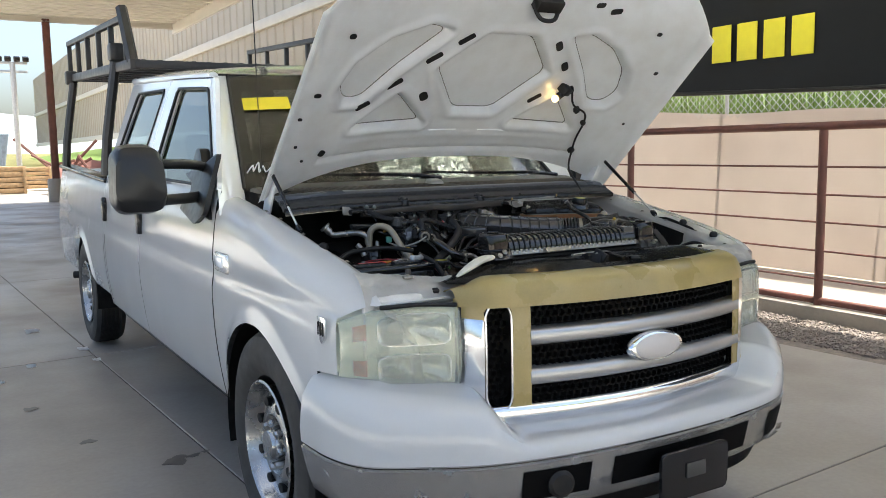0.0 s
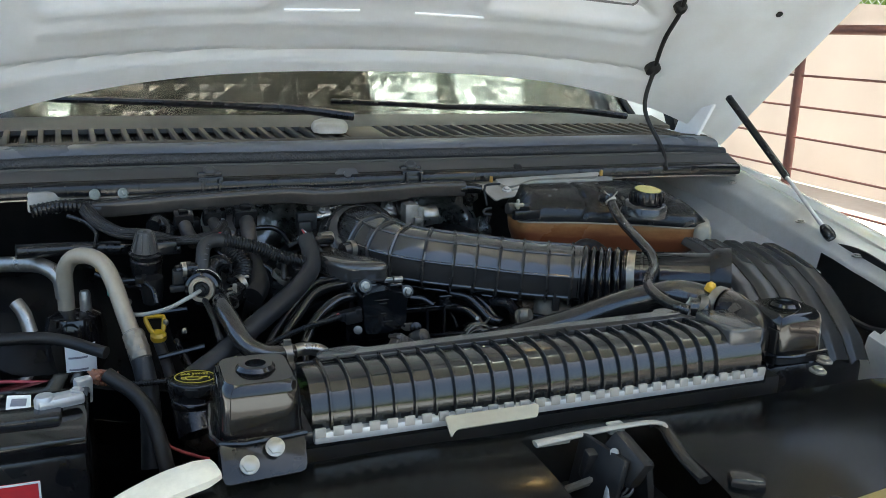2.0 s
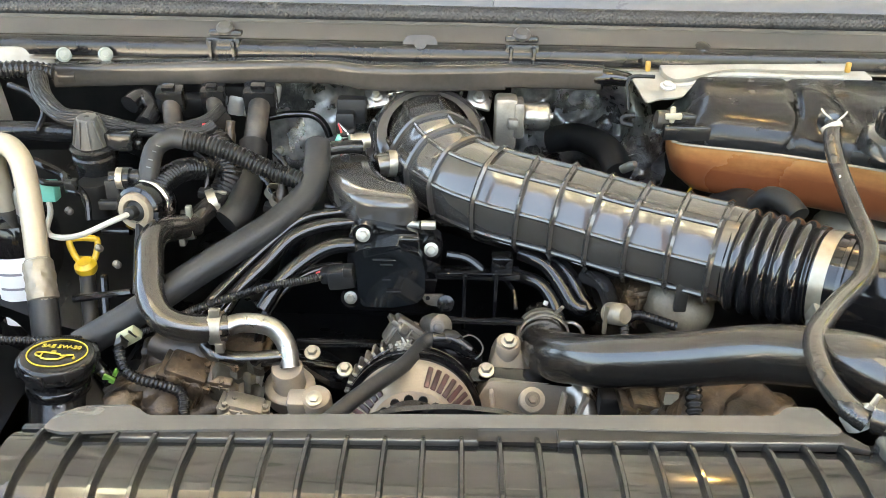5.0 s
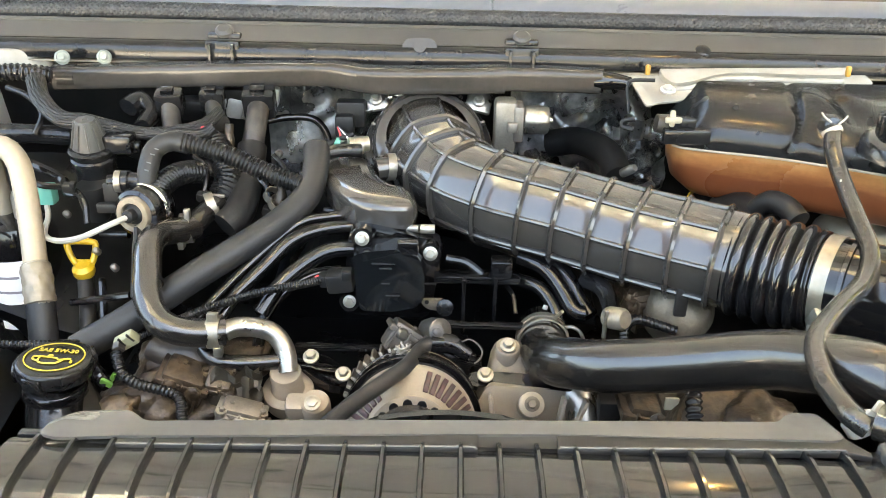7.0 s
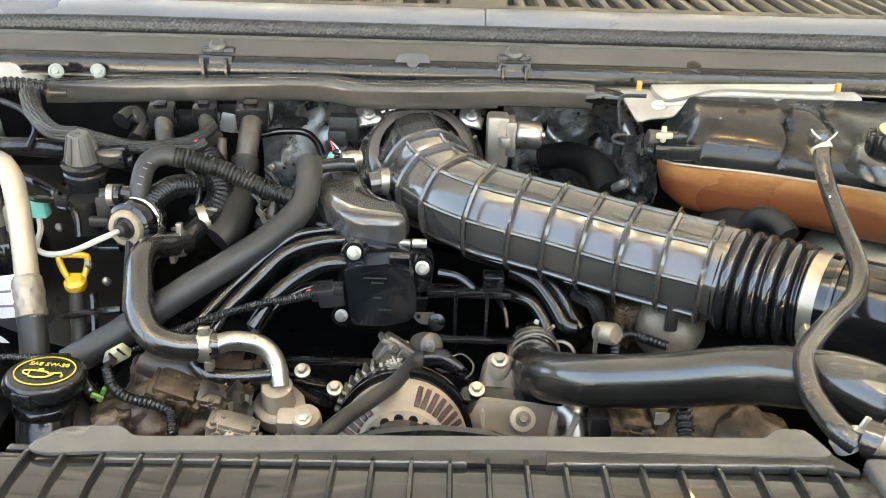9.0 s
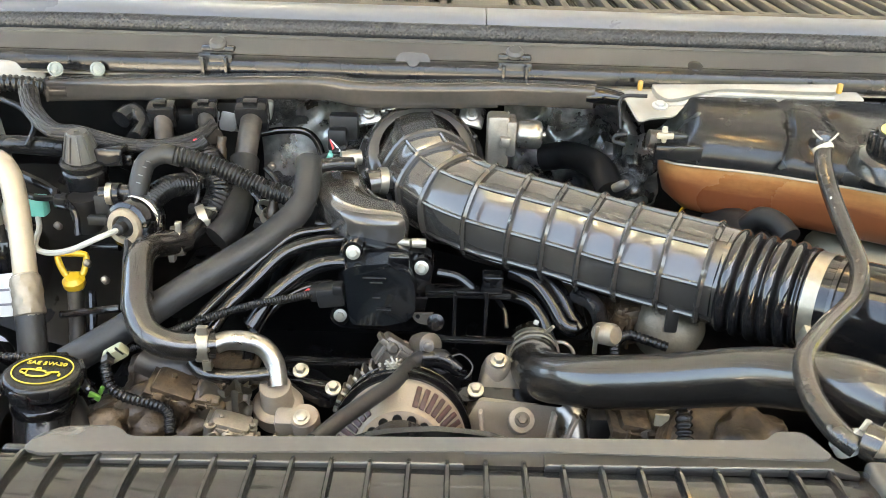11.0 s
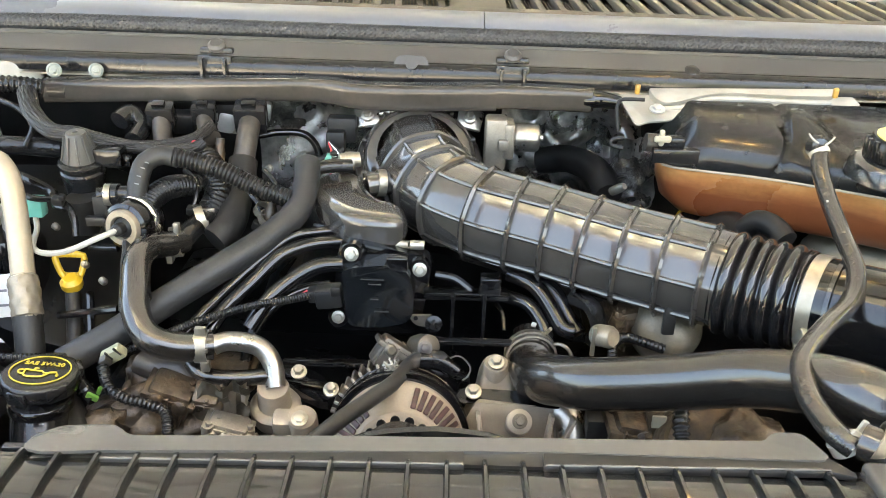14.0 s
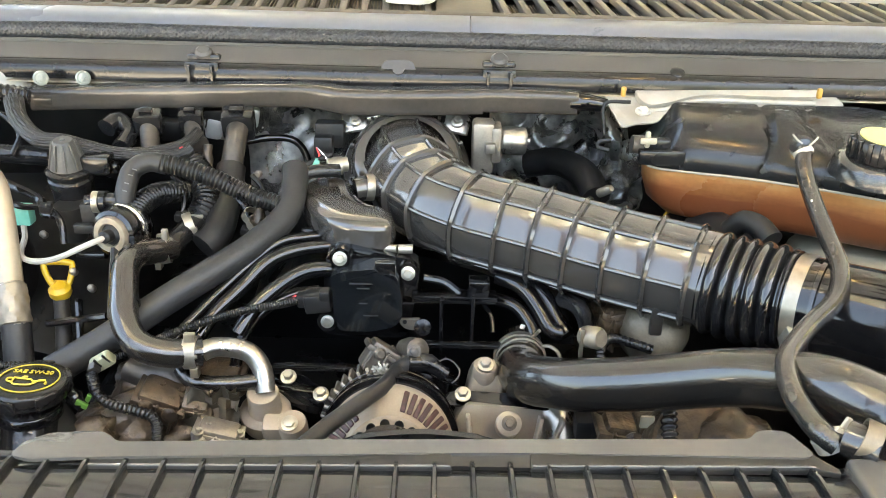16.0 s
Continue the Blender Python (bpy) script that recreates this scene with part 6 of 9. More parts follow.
part("braid", tube([(-0.512, 0.931, 1.171), (-0.495, 0.902, 1.157), (-0.466, 0.877, 1.145), (-0.439, 0.877, 1.142), (-0.417, 0.879, 1.136), (-0.385, 0.889, 1.126), (-0.352, 0.901, 1.125), (-0.325, 0.916, 1.129), (-0.311, 0.935, 1.139)], lambda f: 0.0100 - 0.0034 * min(1, f * 1.5), 96, 0.0009, shape=lambda a, s, f: 1 + 0.06 * max(math.cos(15 * a + 95 * s), math.cos(15 * a - 260 * s))), BRAID, wn2)
part("braid_end", tube([(-0.385, 0.889, 1.125), (-0.348, 0.886, 1.125), (-0.322, 0.894, 1.125), (-0.311, 0.9, 1.131)], 0.0060, 64, 0.0009, shape=lambda a, s, f: 1 + 0.07 * max(math.cos(11 * a + 95 * s), math.cos(11 * a - 300 * s))), BRAID, wn2)
part("red_dot", lathe([(0.003, 0), (0.003, 0.002)], (-0.322, 0.901, 1.129), (0, -1, 0.4), 8), RED, wn2)
PIN_GREY = mat("grey_green_nylon", (0.192, 0.208, 0.1824), 0.45, var=0.15, scale=60, bump=0.05)
for q in ((-0.499, 0.976, 1.185), (-0.458, 0.994, 1.182)):
    part("white_clip", lathe([(0.0035, -0.012), (0.0045, -0.004), (0.0082, -0.003), (0.0085, 0.0), (0.0062, 0.0016), (0.0058, 0.0006), (0.003, 0.0014), (0.0028, 0.0042), (0.0004, 0.0046)], q, (0.35, -0.9, 0.3), 24), PIN_GREY, wn2)
single("white_flange", plate([(-0.595, 0.977, 1.16), (-0.594, 0.986, 1.189), (-0.541, 1.012, 1.185), (-0.528, 1.014, 1.166), (-0.554, 0.997, 1.152)], 0.01, (0, 1, 0), 0.003), WHITE_SHEET, "white painted body flange beside the cowl", "body flange")
single("pale_rail", box((-0.4, 1.03, 1.173), (0.24, 0.012, 0.010), 0.003), BAND, "pale metal strip behind the wiring trough", "metal strip")

# coils and injector connectors
coils = thing("ignition_coils", "row of black ignition coil connectors with brown boots", "ignition coils", (-0.35, 0.98, 1.05))
for pts, r in (([(-0.372, 0.95, 1.144), (-0.368, 0.935, 1.128), (-0.359, 0.911, 1.114)], 0.0105), ([(-0.327, 0.964, 1.144), (-0.323, 0.951, 1.131), (-0.31, 0.931, 1.125)], 0.0095), ([(-0.274, 0.967, 1.141), (-0.273, 0.941, 1.126), (-0.275, 0.921, 1.102)], 0.0125)):
    boot = part("boot", tube(pts, r, 14, 0.005), COPPER, coils, "brown taped boot")
    part("plug", box(pts[0], (r * 2.9, r * 2.0, r * 2.6), 0.003, (20, 0, 4)), SATIN, boot)
    part("latch", box((pts[0][0], pts[0][1] - 0.006, pts[0][2] + r * 1.3), (r * 1.3, r * 1.0, r * 0.7), 0.001, (20, 0, 4)), GLOSS, boot)
part("stem", tube([(-0.275, 0.921, 1.102), (-0.274, 0.891, 1.08), (-0.273, 0.839, 1.061), (-0.285, 0.819, 1.05)], 0.0165, 14, 0.008), MATTE, coils)
for q in ((-0.313, 1.005, 1.122), (-0.273, 1.028, 1.13), (-0.329, 1.024, 1.128)):
    part("clear_cap", box(q, (0.020, 0.012, 0.028), 0.005, (10, 12, 8)), PALE_STEEL, coils)
for q in ((-0.4, 0.967, 1.124), (-0.357, 0.983, 1.127), (-0.313, 1.009, 1.135)):
    part("connector", box(q, (0.026, 0.02, 0.026), 0.004, (12, 0, 3)), MATTE, coils)
part("coil_loop", tube([(-0.418, 0.942, 1.138), (-0.41, 0.958, 1.143), (-0.395, 0.948, 1.13), (-0.397, 0.922, 1.122)], 0.010, 12, 0.006, (0.006, 0.001)), SATIN, coils)
for q in ((-0.301, 0.917, 1.109), (-0.232, 0.852, 1.067)):
    part("injector", lathe([(0.004, -0.01), (0.007, -0.006), (0.007, 0.004), (0.005, 0.010), (0.005, 0.02)], q, (0.1, 0.3, 1), 14), GRIMY, coils)

# left valve cover, fuel rail and regulator cap
vc = thing("valve_cover", "black plastic valve cover and fuel rail on the engine bank", "valve cover", (-0.45, 0.9, 1.0))
part("cover", plate(rounded([(-0.691, 0.975, 1.06), (-0.559, 1.002, 1.06), (-0.431, 0.997, 1.06), (-0.402, 0.869, 0.985), (-0.384, 0.768, 0.93), (-0.494, 0.807, 0.93), (-0.641, 0.847, 0.96)], 0.02), 0.06, (0, 0.3, -1), 0.006), DEEP_SHADE, vc)
part("rail_bar", tube([(-0.606, 0.887, 1.123), (-0.54, 0.901, 1.119), (-0.467, 0.902, 1.117)], 0.0105, 12, 0.01), SATIN, vc)
part("rail_lid", box((-0.515, 0.901, 1.117), (0.14, 0.012, 0.016), 0.003, (0, 3, 0)), GLOSS, vc)
for q in ((-0.46, 0.842, 1.048), (-0.413, 0.795, 1.028), (-0.389, 0.777, 1.019)):
    part("fastener", lathe([(0.004, 0), (0.004, 0.006), (0.002, 0.008)], q, (0, -0.7, 0.7), 10), CASTING, vc)
part("rib", tube([(-0.521, 0.869, 1.104), (-0.478, 0.862, 1.088), (-0.464, 0.855, 1.082), (-0.457, 0.843, 1.074), (-0.427, 0.834, 1.074)], 0.005, 8, 0.006), GLOSS, vc)
for p, q in (((-0.414, 0.812, 1.04), (-0.382, 0.805, 1.044)), ((-0.426, 0.746, 0.996), (-0.365, 0.744, 1.007)), ((-0.401, 0.767, 1.011), (-0.385, 0.722, 0.986))):
    part("rib", tube([p, q], 0.004, 8, 0.01), GLOSS, vc)
reg = thing("regulator_cap", "black ribbed pressure regulator with side connector", "regulator", (-0.437, 0.859, 1.09))
part("body", lathe([(0.019, -0.055), (0.022, -0.045), (0.022, -0.02), (0.0235, -0.016), (0.0235, -0.012), (0.0215, -0.010), (0.0235, -0.006), (0.0245, -0.002), (0.0215, 0.0)], (-0.432, 0.863, 1.119), (0.02, -0.15, 1), 24), SATIN, reg)
rcap = part("cap", lathe([(0.0185, 0.0), (0.0178, 0.003), (0.0105, 0.029), (0.0095, 0.0305), (0.003, 0.0305), (0.0025, 0.029)], (-0.433, 0.864, 1.1195), (0.02, -0.15, 1), 28), COWL, reg, "ribbed conical cap")
rm = axis_m((-0.433, 0.864, 1.1205), (0.02, -0.15, 1))
for k in range(10):
    rib_ = box((0.0148, 0, 0.014), (0.0035, 0.0018, 0.028), 0.0006, (0, -15.5, 0))
    bmesh.ops.transform(rib_, matrix=rm @ Matrix.Rotation(2 * math.pi * k / 10, 4, "Z"), verts=rib_.verts)
    part("rib", rib_, COWL, rcap)
part("connector", merge(box((-0.403, 0.869, 1.122), (0.030, 0.022, 0.020), 0.003), box((-0.411, 0.871, 1.12), (0.016, 0.012, 0.012), 0.002), box((-0.388, 0.873, 1.116), (0.012, 0.012, 0.012), 0.003)), SATIN, reg)
part("lower_stem", lathe([(0.013, -0.04), (0.016, -0.02), (0.016, 0.0)], (-0.427, 0.839, 1.086), (0.02, -0.1, 1), 18), MATTE, reg)
part("clip_block", box((-0.392, 0.808, 1.088), (0.016, 0.018, 0.03), 0.003), MATTE, reg)

# breather hoses on the left
hs1 = thing("breather_hose", "black convoluted breather hose with a smooth elbow", "hose", (-0.335, 0.847, 1.129))
part("elbow", tube([(-0.358, 0.809, 1.098), (-0.356, 0.817, 1.116), (-0.352, 0.83, 1.13), (-0.337, 0.837, 1.136), (-0.319, 0.837, 1.133)], 0.0102, 16, 0.006), RUBBER, hs1)
part("sleeve", tube([(-0.325, 0.836, 1.135), (-0.306, 0.837, 1.131), (-0.272, 0.836, 1.12), (-0.24, 0.833, 1.106), (-0.204, 0.826, 1.096)], 0.0088, 28, 0.0003, (0.0043, 0.0014)), SLEEVE, hs1)
for q in ((-0.354, 0.805, 1.116), (-0.352, 0.808, 1.123), (-0.349, 0.813, 1.13), (-0.346, 0.818, 1.134)):
    part("print_bar", box(q, (0.0042, 0.0006, 0.0010), 0, (0, 15, 0)), RIDGE, hs1, "worn pale print bar")
part("tee", merge(tube([(-0.395, 0.807, 1.102), (-0.375, 0.81, 1.104), (-0.355, 0.812, 1.102)], 0.0075, 12, 0.006), lathe([(0.011, -0.006), (0.011, 0.006)], (-0.38, 0.808, 1.103), (1, 0, 0), 16)), SATIN, hs1)
part("retainer", band((-0.384, 0.806, 1.103), (1, 0.1, 0), 0.0095, 0.006), BAND, hs1)
hs2 = thing("convoluted_hose", "black ribbed hose curving behind the valve", "hose", (-0.341, 0.852, 1.09))
part("sleeve", tube([(-0.348, 0.791, 1.086), (-0.345, 0.819, 1.095), (-0.336, 0.846, 1.097), (-0.322, 0.87, 1.091), (-0.314, 0.892, 1.081)], 0.0110, 28, 0.0003, (0.0044, 0.0014)), SLEEVE, hs2)
hs3 = thing("coolant_bypass_hose", "black ribbed hose dropping between the coil boots", "hose", (-0.305, 0.882, 1.079))
part("sleeve", tube([(-0.317, 0.913, 1.11), (-0.299, 0.89, 1.096), (-0.291, 0.87, 1.081), (-0.298, 0.849, 1.063)], 0.0145, 28, 0.0003, (0.0048, 0.0014)), SLEEVE, hs3)

valve = thing("breather_valve", "round black valve with a pale ring and white vacuum line", "valve", (-0.362, 0.794, 1.078))
vax = Vector((-0.24, -0.95, 0.12)).normalized()
vc0 = Vector((-0.363, 0.777, 1.08))
part("body", lathe([(0.018, -0.046), (0.023, -0.040), (0.026, -0.030), (0.026, -0.012), (0.0235, -0.004), (0.0195, -0.002), (0.0185, -0.005)], vc0, vax, 32), GLOSS, valve)
part("chrome_ring", lathe([(0.0262, -0.027), (0.0275, -0.025), (0.0275, -0.019), (0.0262, -0.017)], vc0, vax, 32, False), CHROME, valve)
part("pale_ring", lathe([(0.0108, -0.006), (0.0185, -0.006), (0.0185, 0.0), (0.0172, 0.0022), (0.0120, 0.0022), (0.0108, 0.0), (0.0108, -0.006)], vc0, vax, 32, False), KNURL, valve)
part("nozzle", lathe([(0.0108, -0.006), (0.0105, -0.001), (0.0068, 0.002), (0.0062, 0.010), (0.0040, 0.012)], vc0, vax, 20), MATTE, valve)
part("vacuum_line", tube([vc0 + vax * 0.010, (-0.381, 0.755, 1.077), (-0.41, 0.753, 1.064), (-0.441, 0.769, 1.053), (-0.463, 0.792, 1.049), (-0.471, 0.821, 1.055), (-0.479, 0.838, 1.06)], 0.0030, 8, 0.006), WHITE_SHEET, valve, "white vacuum line")
part("mint_cap", box((-0.479, 0.843, 1.072), (0.019, 0.016, 0.022), 0.003), MINT, valve, "mint green connector")
part("bracket", merge(box((-0.39, 0.794, 1.079), (0.030, 0.008, 0.010), 0.002), box((-0.386, 0.81, 1.085), (0.02, 0.012, 0.016), 0.003)), MATTE, valve)
single("braided_line", tube([(-0.36, 0.777, 1.066), (-0.355, 0.756, 1.056), (-0.35, 0.733, 1.043), (-0.346, 0.712, 1.024)], 0.0042, 8, 0.004, (0.004, 0.0006)), BRAID, "thin dark woven line beside the coolant hose", "hose")

dip = thing("dipstick", "yellow oil dipstick handle in a black tube", "dipstick", (-0.425, 0.782, 1.015))
part("handle", tube([(-0.426, 0.782, 1.015), (-0.434, 0.783, 1.024), (-0.44, 0.787, 1.039), (-0.437, 0.79, 1.042), (-0.419, 0.797, 1.039), (-0.415, 0.797, 1.035), (-0.417, 0.789, 1.021), (-0.422, 0.783, 1.014)], 0.0034, 10, 0.004), YELLOW, dip)
part("handle_web", plate([(-0.435, 0.783, 1.025), (-0.417, 0.791, 1.021), (-0.419, 0.786, 1.015), (-0.432, 0.781, 1.017)], 0.005, (0, 1, -0.3), 0.001), YELLOW, dip)
part("collar", lathe([(0.009, -0.004), (0.0112, 0.0), (0.0112, 0.006), (0.007, 0.010)], (-0.424, 0.781, 1.012), (0, -0.25, 1), 20), YELLOW, dip)
part("tube", tube([(-0.424, 0.78, 1.006), (-0.415, 0.753, 0.979), (-0.408, 0.723, 0.945)], 0.008, 10, 0.02), MATTE, dip)

# air-conditioning lines and accumulator
ac = thing("refrigerant_line", "dull aluminium refrigerant lines looping up from the firewall", "pipe", (-0.479, 0.814, 1.063))
part("loop", tube([(-0.545, 0.869, 1.02), (-0.545, 0.869, 1.06), (-0.543, 0.865, 1.098), (-0.530, 0.855, 1.118), (-0.509, 0.838, 1.123), (-0.490, 0.820, 1.114), (-0.478, 0.80, 1.09), (-0.467, 0.775, 1.055), (-0.456, 0.748, 1.022)], 0.0115, 16, 0.006), CREAM_TUBE, ac)
part("crimp", tube([(-0.4485, 0.7305, 1.001), (-0.4515, 0.738, 1.012), (-0.4545, 0.745, 1.022), (-0.459, 0.755, 1.034)], 0.0142, 32, 0.0012, shape=lambda a, s, f: (1 + 0.075 * max(0, math.cos(9 * a + (math.pi if int(s / 0.010) % 2 else 0))) * abs(math.sin(math.pi * s / 0.010))) * (0.86 if f < 0.05 or f > 0.95 else 1)), KNURL, ac, "knurled crimp sleeve")
part("hose", tube([(-0.454, 0.742, 1.016), (-0.446, 0.722, 0.985), (-0.442, 0.70, 0.94), (-0.445, 0.67, 0.87)], 0.0138, 18, 0.012), RUBBER, ac)
part("branch", tube([(-0.665, 0.955, 1.105), (-0.650, 0.948, 1.092), (-0.61, 0.925, 1.095), (-0.575, 0.895, 1.098), (-0.552, 0.875, 1.085), (-0.547, 0.87, 1.055)], 0.0115, 14, 0.006), TUBE_METAL, ac)
part("branch_end", lathe([(0.014, -0.01), (0.014, 0.01), (0.02, 0.012), (0.02, 0.02)], (-0.667, 0.957, 1.108), (-0.5, 0.2, 0.6), 16), TUBE_METAL, ac)
part("short_stub", tube([(-0.607, 0.84, 1.062), (-0.597, 0.83, 1.048), (-0.59, 0.82, 1.023)], 0.0095, 12, 0.006), TUBE_METAL, ac)
acc = thing("accumulator", "black refrigerant accumulator canister with a white label", "canister", (-0.535, 0.868, 0.87))
part("canister", lathe([(0.034, -0.14), (0.042, -0.13), (0.042, 0.0), (0.036, 0.018), (0.02, 0.026)], (-0.535, 0.868, 1.012), (0, 0, 1), 28), GLOSS, acc)
part("label", sheet(lambda u, v: tuple(Vector((-0.535, 0.868, 1.012)) + Vector((0.0428 * math.sin(-0.35 + 1.0 * u), -0.0428 * math.cos(-0.35 + 1.0 * u), -0.10 + 0.085 * v))), 10, 4, 0), WHITE, acc, "white label with faint print")
for k in range(4):
    part("print_bar", sheet(lambda u, v: tuple(Vector((-0.535, 0.868, 1.012)) + Vector((0.0432 * math.sin(-0.25 + 0.6 * u), -0.0432 * math.cos(-0.25 + 0.6 * u), -0.09 + 0.018 * k + 0.003 * v))), 8, 1, 0), INK, acc)
part("port", lathe([(0.008, 0), (0.008, 0.03), (0.006, 0.035)], Vector((-0.535, 0.868, 1.012)) + Vector((0.016, -0.01, 0.02)), (0, 0, 1), 12), TUBE_METAL, acc)

# blower motor
blow = thing("blower_motor", "black ringed blower motor disc with round holes by the firewall", "blower motor", (-0.712, 0.965, 1.02))
bc, bd = Vector((-0.708, 0.962, 0.990)), Vector((0.12, -0.85, 0.5)).normalized()
part("housing", lathe([(0.076, -0.05), (0.077, -0.012), (0.074, -0.004), (0.068, -0.002), (0.066, -0.010), (0.060, -0.010), (0.058, 0.002), (0.053, 0.004), (0.051, -0.004), (0.046, -0.004)], bc, bd, 48), GLOSS, blow)
part("face_ring", lathe([(0.046, -0.003), (0.045, 0.001), (0.026, 0.003), (0.024, 0.010), (0.014, 0.012)], bc, bd, 40), COWL, blow, "grey disc round the hub")
bm_ = axis_m(bc, bd)
for k in range(8):
    a = 2 * math.pi * k / 8 + 0.2
    part("hole", lathe([(0.0075, -0.002), (0.0075, 0.0035)], bm_ @ Vector((0.036 * math.cos(a), 0.036 * math.sin(a), -0.0005)), bd, 14, True, 0.75), SHADE_BLACK, blow)
for rq in (0.008, 0.014, 0.020):
    part("hub_ring", lathe([(rq, 0.012), (rq + 0.003, 0.015), (rq + 0.005, 0.012)], bc, bd, 28, False), SATIN, blow)
part("outer_ring", lathe([(0.082, -0.05), (0.087, -0.03), (0.083, -0.014), (0.078, -0.014)], bc, bd, 40, False), MATTE, blow)

# battery
bat = thing("battery", "black car battery with red and white labels", "battery", (-0.66, 0.55, 0.9))
part("case", box((-0.655, 0.552, 0.925), (0.29, 0.185, 0.17), 0.008), SATIN, bat)
part("lid", box((-0.655, 0.552, 1.018), (0.292, 0.188, 0.022), 0.005), GLOSS, bat)
part("vent_cap", box((-0.72, 0.515, 1.032), (0.11, 0.035, 0.012), 0.004), SATIN, bat)
part("vent_cap", box((-0.585, 0.515, 1.032), (0.10, 0.035, 0.012), 0.004), SATIN, bat)
part("top_label", box((-0.678, 0.575, 1.0305), (0.088, 0.030, 0.0015), 0), RED, bat, "red top label")
part("top_label_orange", box((-0.619, 0.575, 1.0305), (0.029, 0.030, 0.0015), 0), BAT_ORANGE, bat, "orange end of the top label")
wl = part("top_label_end", plate([(-0.595, 0.58, 1.032), (-0.57, 0.575, 1.032), (-0.566, 0.519, 1.032), (-0.591, 0.521, 1.032)], 0.001, (0, 0, 1), 0), WHITE, bat, "white label with barcode bars")
for k in range(5):
    part("code_bar", plate([(-0.589, 0.569, 1.033), (-0.573, 0.565, 1.033), (-0.573, 0.561, 1.033), (-0.589, 0.565, 1.033)], 0.0003, (0, 0, 1), 0), INK, wl).location.y -= 0.0042 * k
fl = part("front_label", box((-0.648, 0.4585, 0.957), (0.182, 0.002, 0.058), 0), RED, bat, "red front label with plain white bars")
part("white_bar", box((-0.655, 0.4572, 0.965), (0.07, 0.001, 0.010), 0), WHITE, fl)
for q, z_ in (((-0.648, 0.4572, 0.9855), (0.182, 0.001, 0.002)), ((-0.5575, 0.4572, 0.957), (0.002, 0.001, 0.058))):
    part("label_edge", box(q, z_, 0), WHITE, fl)
part("white_bar", box((-0.612, 0.4572, 0.955), (0.0016, 0.001, 0.05), 0), WHITE, fl)
part("terminal", merge(lathe([(0.011, 0), (0.011, 0.018), (0.009, 0.022)], (-0.552, 0.528, 1.028), (0, 0, 1), 16), box((-0.537, 0.532, 1.041), (0.048, 0.022, 0.013), 0.004, (0, 0, 15)), bolt((-0.520, 0.538, 1.047), (0, 0, 1), 0.005)), PALE_STEEL, bat, "grey lead terminal clamp")
part("red_cable", tube([(-0.70, 0.64, 1.022), (-0.66, 0.632, 1.030), (-0.607, 0.626, 1.032), (-0.54, 0.62, 1.026), (-0.506, 0.612, 1.028), (-0.475, 0.6, 1.023), (-0.456, 0.569, 1.002), (-0.433, 0.543, 0.97), (-0.408, 0.534, 0.955), (-0.382, 0.537, 0.942)], 0.0019, 8, 0.01), mat("dull_red_insulation", (0.22, 0.02, 0.025), 0.45, var=0.2, scale=40, bump=0.05), bat)
part("copper_lug", lump((-0.495, 0.622, 1.026), (0.035, 0.02, 0.02), 71, (0, 20, 30)), mat("copper_lug", (0.32, 0.14, 0.08), 0.4, 0.5, var=0.3, scale=60, bump=0.3), bat, "copper cable lug")
part("clamp_tail", box((-0.517, 0.598, 1.022), (0.02, 0.012, 0.034), 0.003, (10, 0, 20)), PALE_STEEL, bat)
part("black_cable", tube([(-0.80, 0.62, 1.0), (-0.74, 0.66, 1.05), (-0.66, 0.68, 1.062), (-0.56, 0.68, 1.062), (-0.49, 0.64, 1.05)], 0.008, 10, 0.012), MATTE, bat)
part("ground_cable", tube([(-0.49, 0.595, 1.04), (-0.45, 0.56, 1.01), (-0.43, 0.52, 0.94), (-0.42, 0.50, 0.82)], 0.009, 10, 0.012), MATTE, bat)
part("tray", box((-0.655, 0.552, 0.832), (0.31, 0.21, 0.02), 0.004), MATTE, bat)

# oil filler
oil = thing("oil_filler_cap", "black oil filler cap with yellow printed oil can", "oil cap", (-0.392, 0.626, 0.986))
oax = Vector((0.05, 0.05, 1.0)).normalized()
oc = Vector((-0.388, 0.626, 1.011))
cap = part("cap", lathe([(0.029, -0.015), (0.0315, -0.0145), (0.0325, -0.012), (0.0330, -0.004), (0.0322, -0.0014), (0.0305, -0.0002), (0.0285, 0.0), (0.0005, 0.0005)], oc, oax, 40), SATIN, oil)
for an in (200, 258, 316, 30, 90, 145):
    e_ = Vector((math.cos(math.radians(an)), math.sin(math.radians(an)), 0))
    part("grip_lug", box(oc + e_ * 0.0316 - oax * 0.0080, (0.0050, 0.018, 0.0125), 0.0020, (0, 0, an)), SATIN, cap)
part("print_bar", box(oc - oax * 0.036 + Vector((0.004, -0.0252, 0)), (0.013, 0.0008, 0.0012), 0), PALE_STEEL, oil, "worn pale print bar")
part("print_bar", box(oc - oax * 0.040 + Vector((0.003, -0.0252, 0)), (0.017, 0.0008, 0.0012), 0), PALE_STEEL, oil, "worn pale print bar")
om = axis_m(oc + oax * 0.0008, oax, (0, 0, 1))
part("printed_ring", lathe([(0.0252, 0.0), (0.0252, 0.0008), (0.0242, 0.0008), (0.0242, 0.0)], oc + oax * 0.0006, oax, 44, False, 0.92), YELLOW_INK, cap, "yellow printed ring")


def on_cap(pts):
    return [om @ Vector((0.8 * x, 0.8 * y, 0.0004)) for x, y in pts]


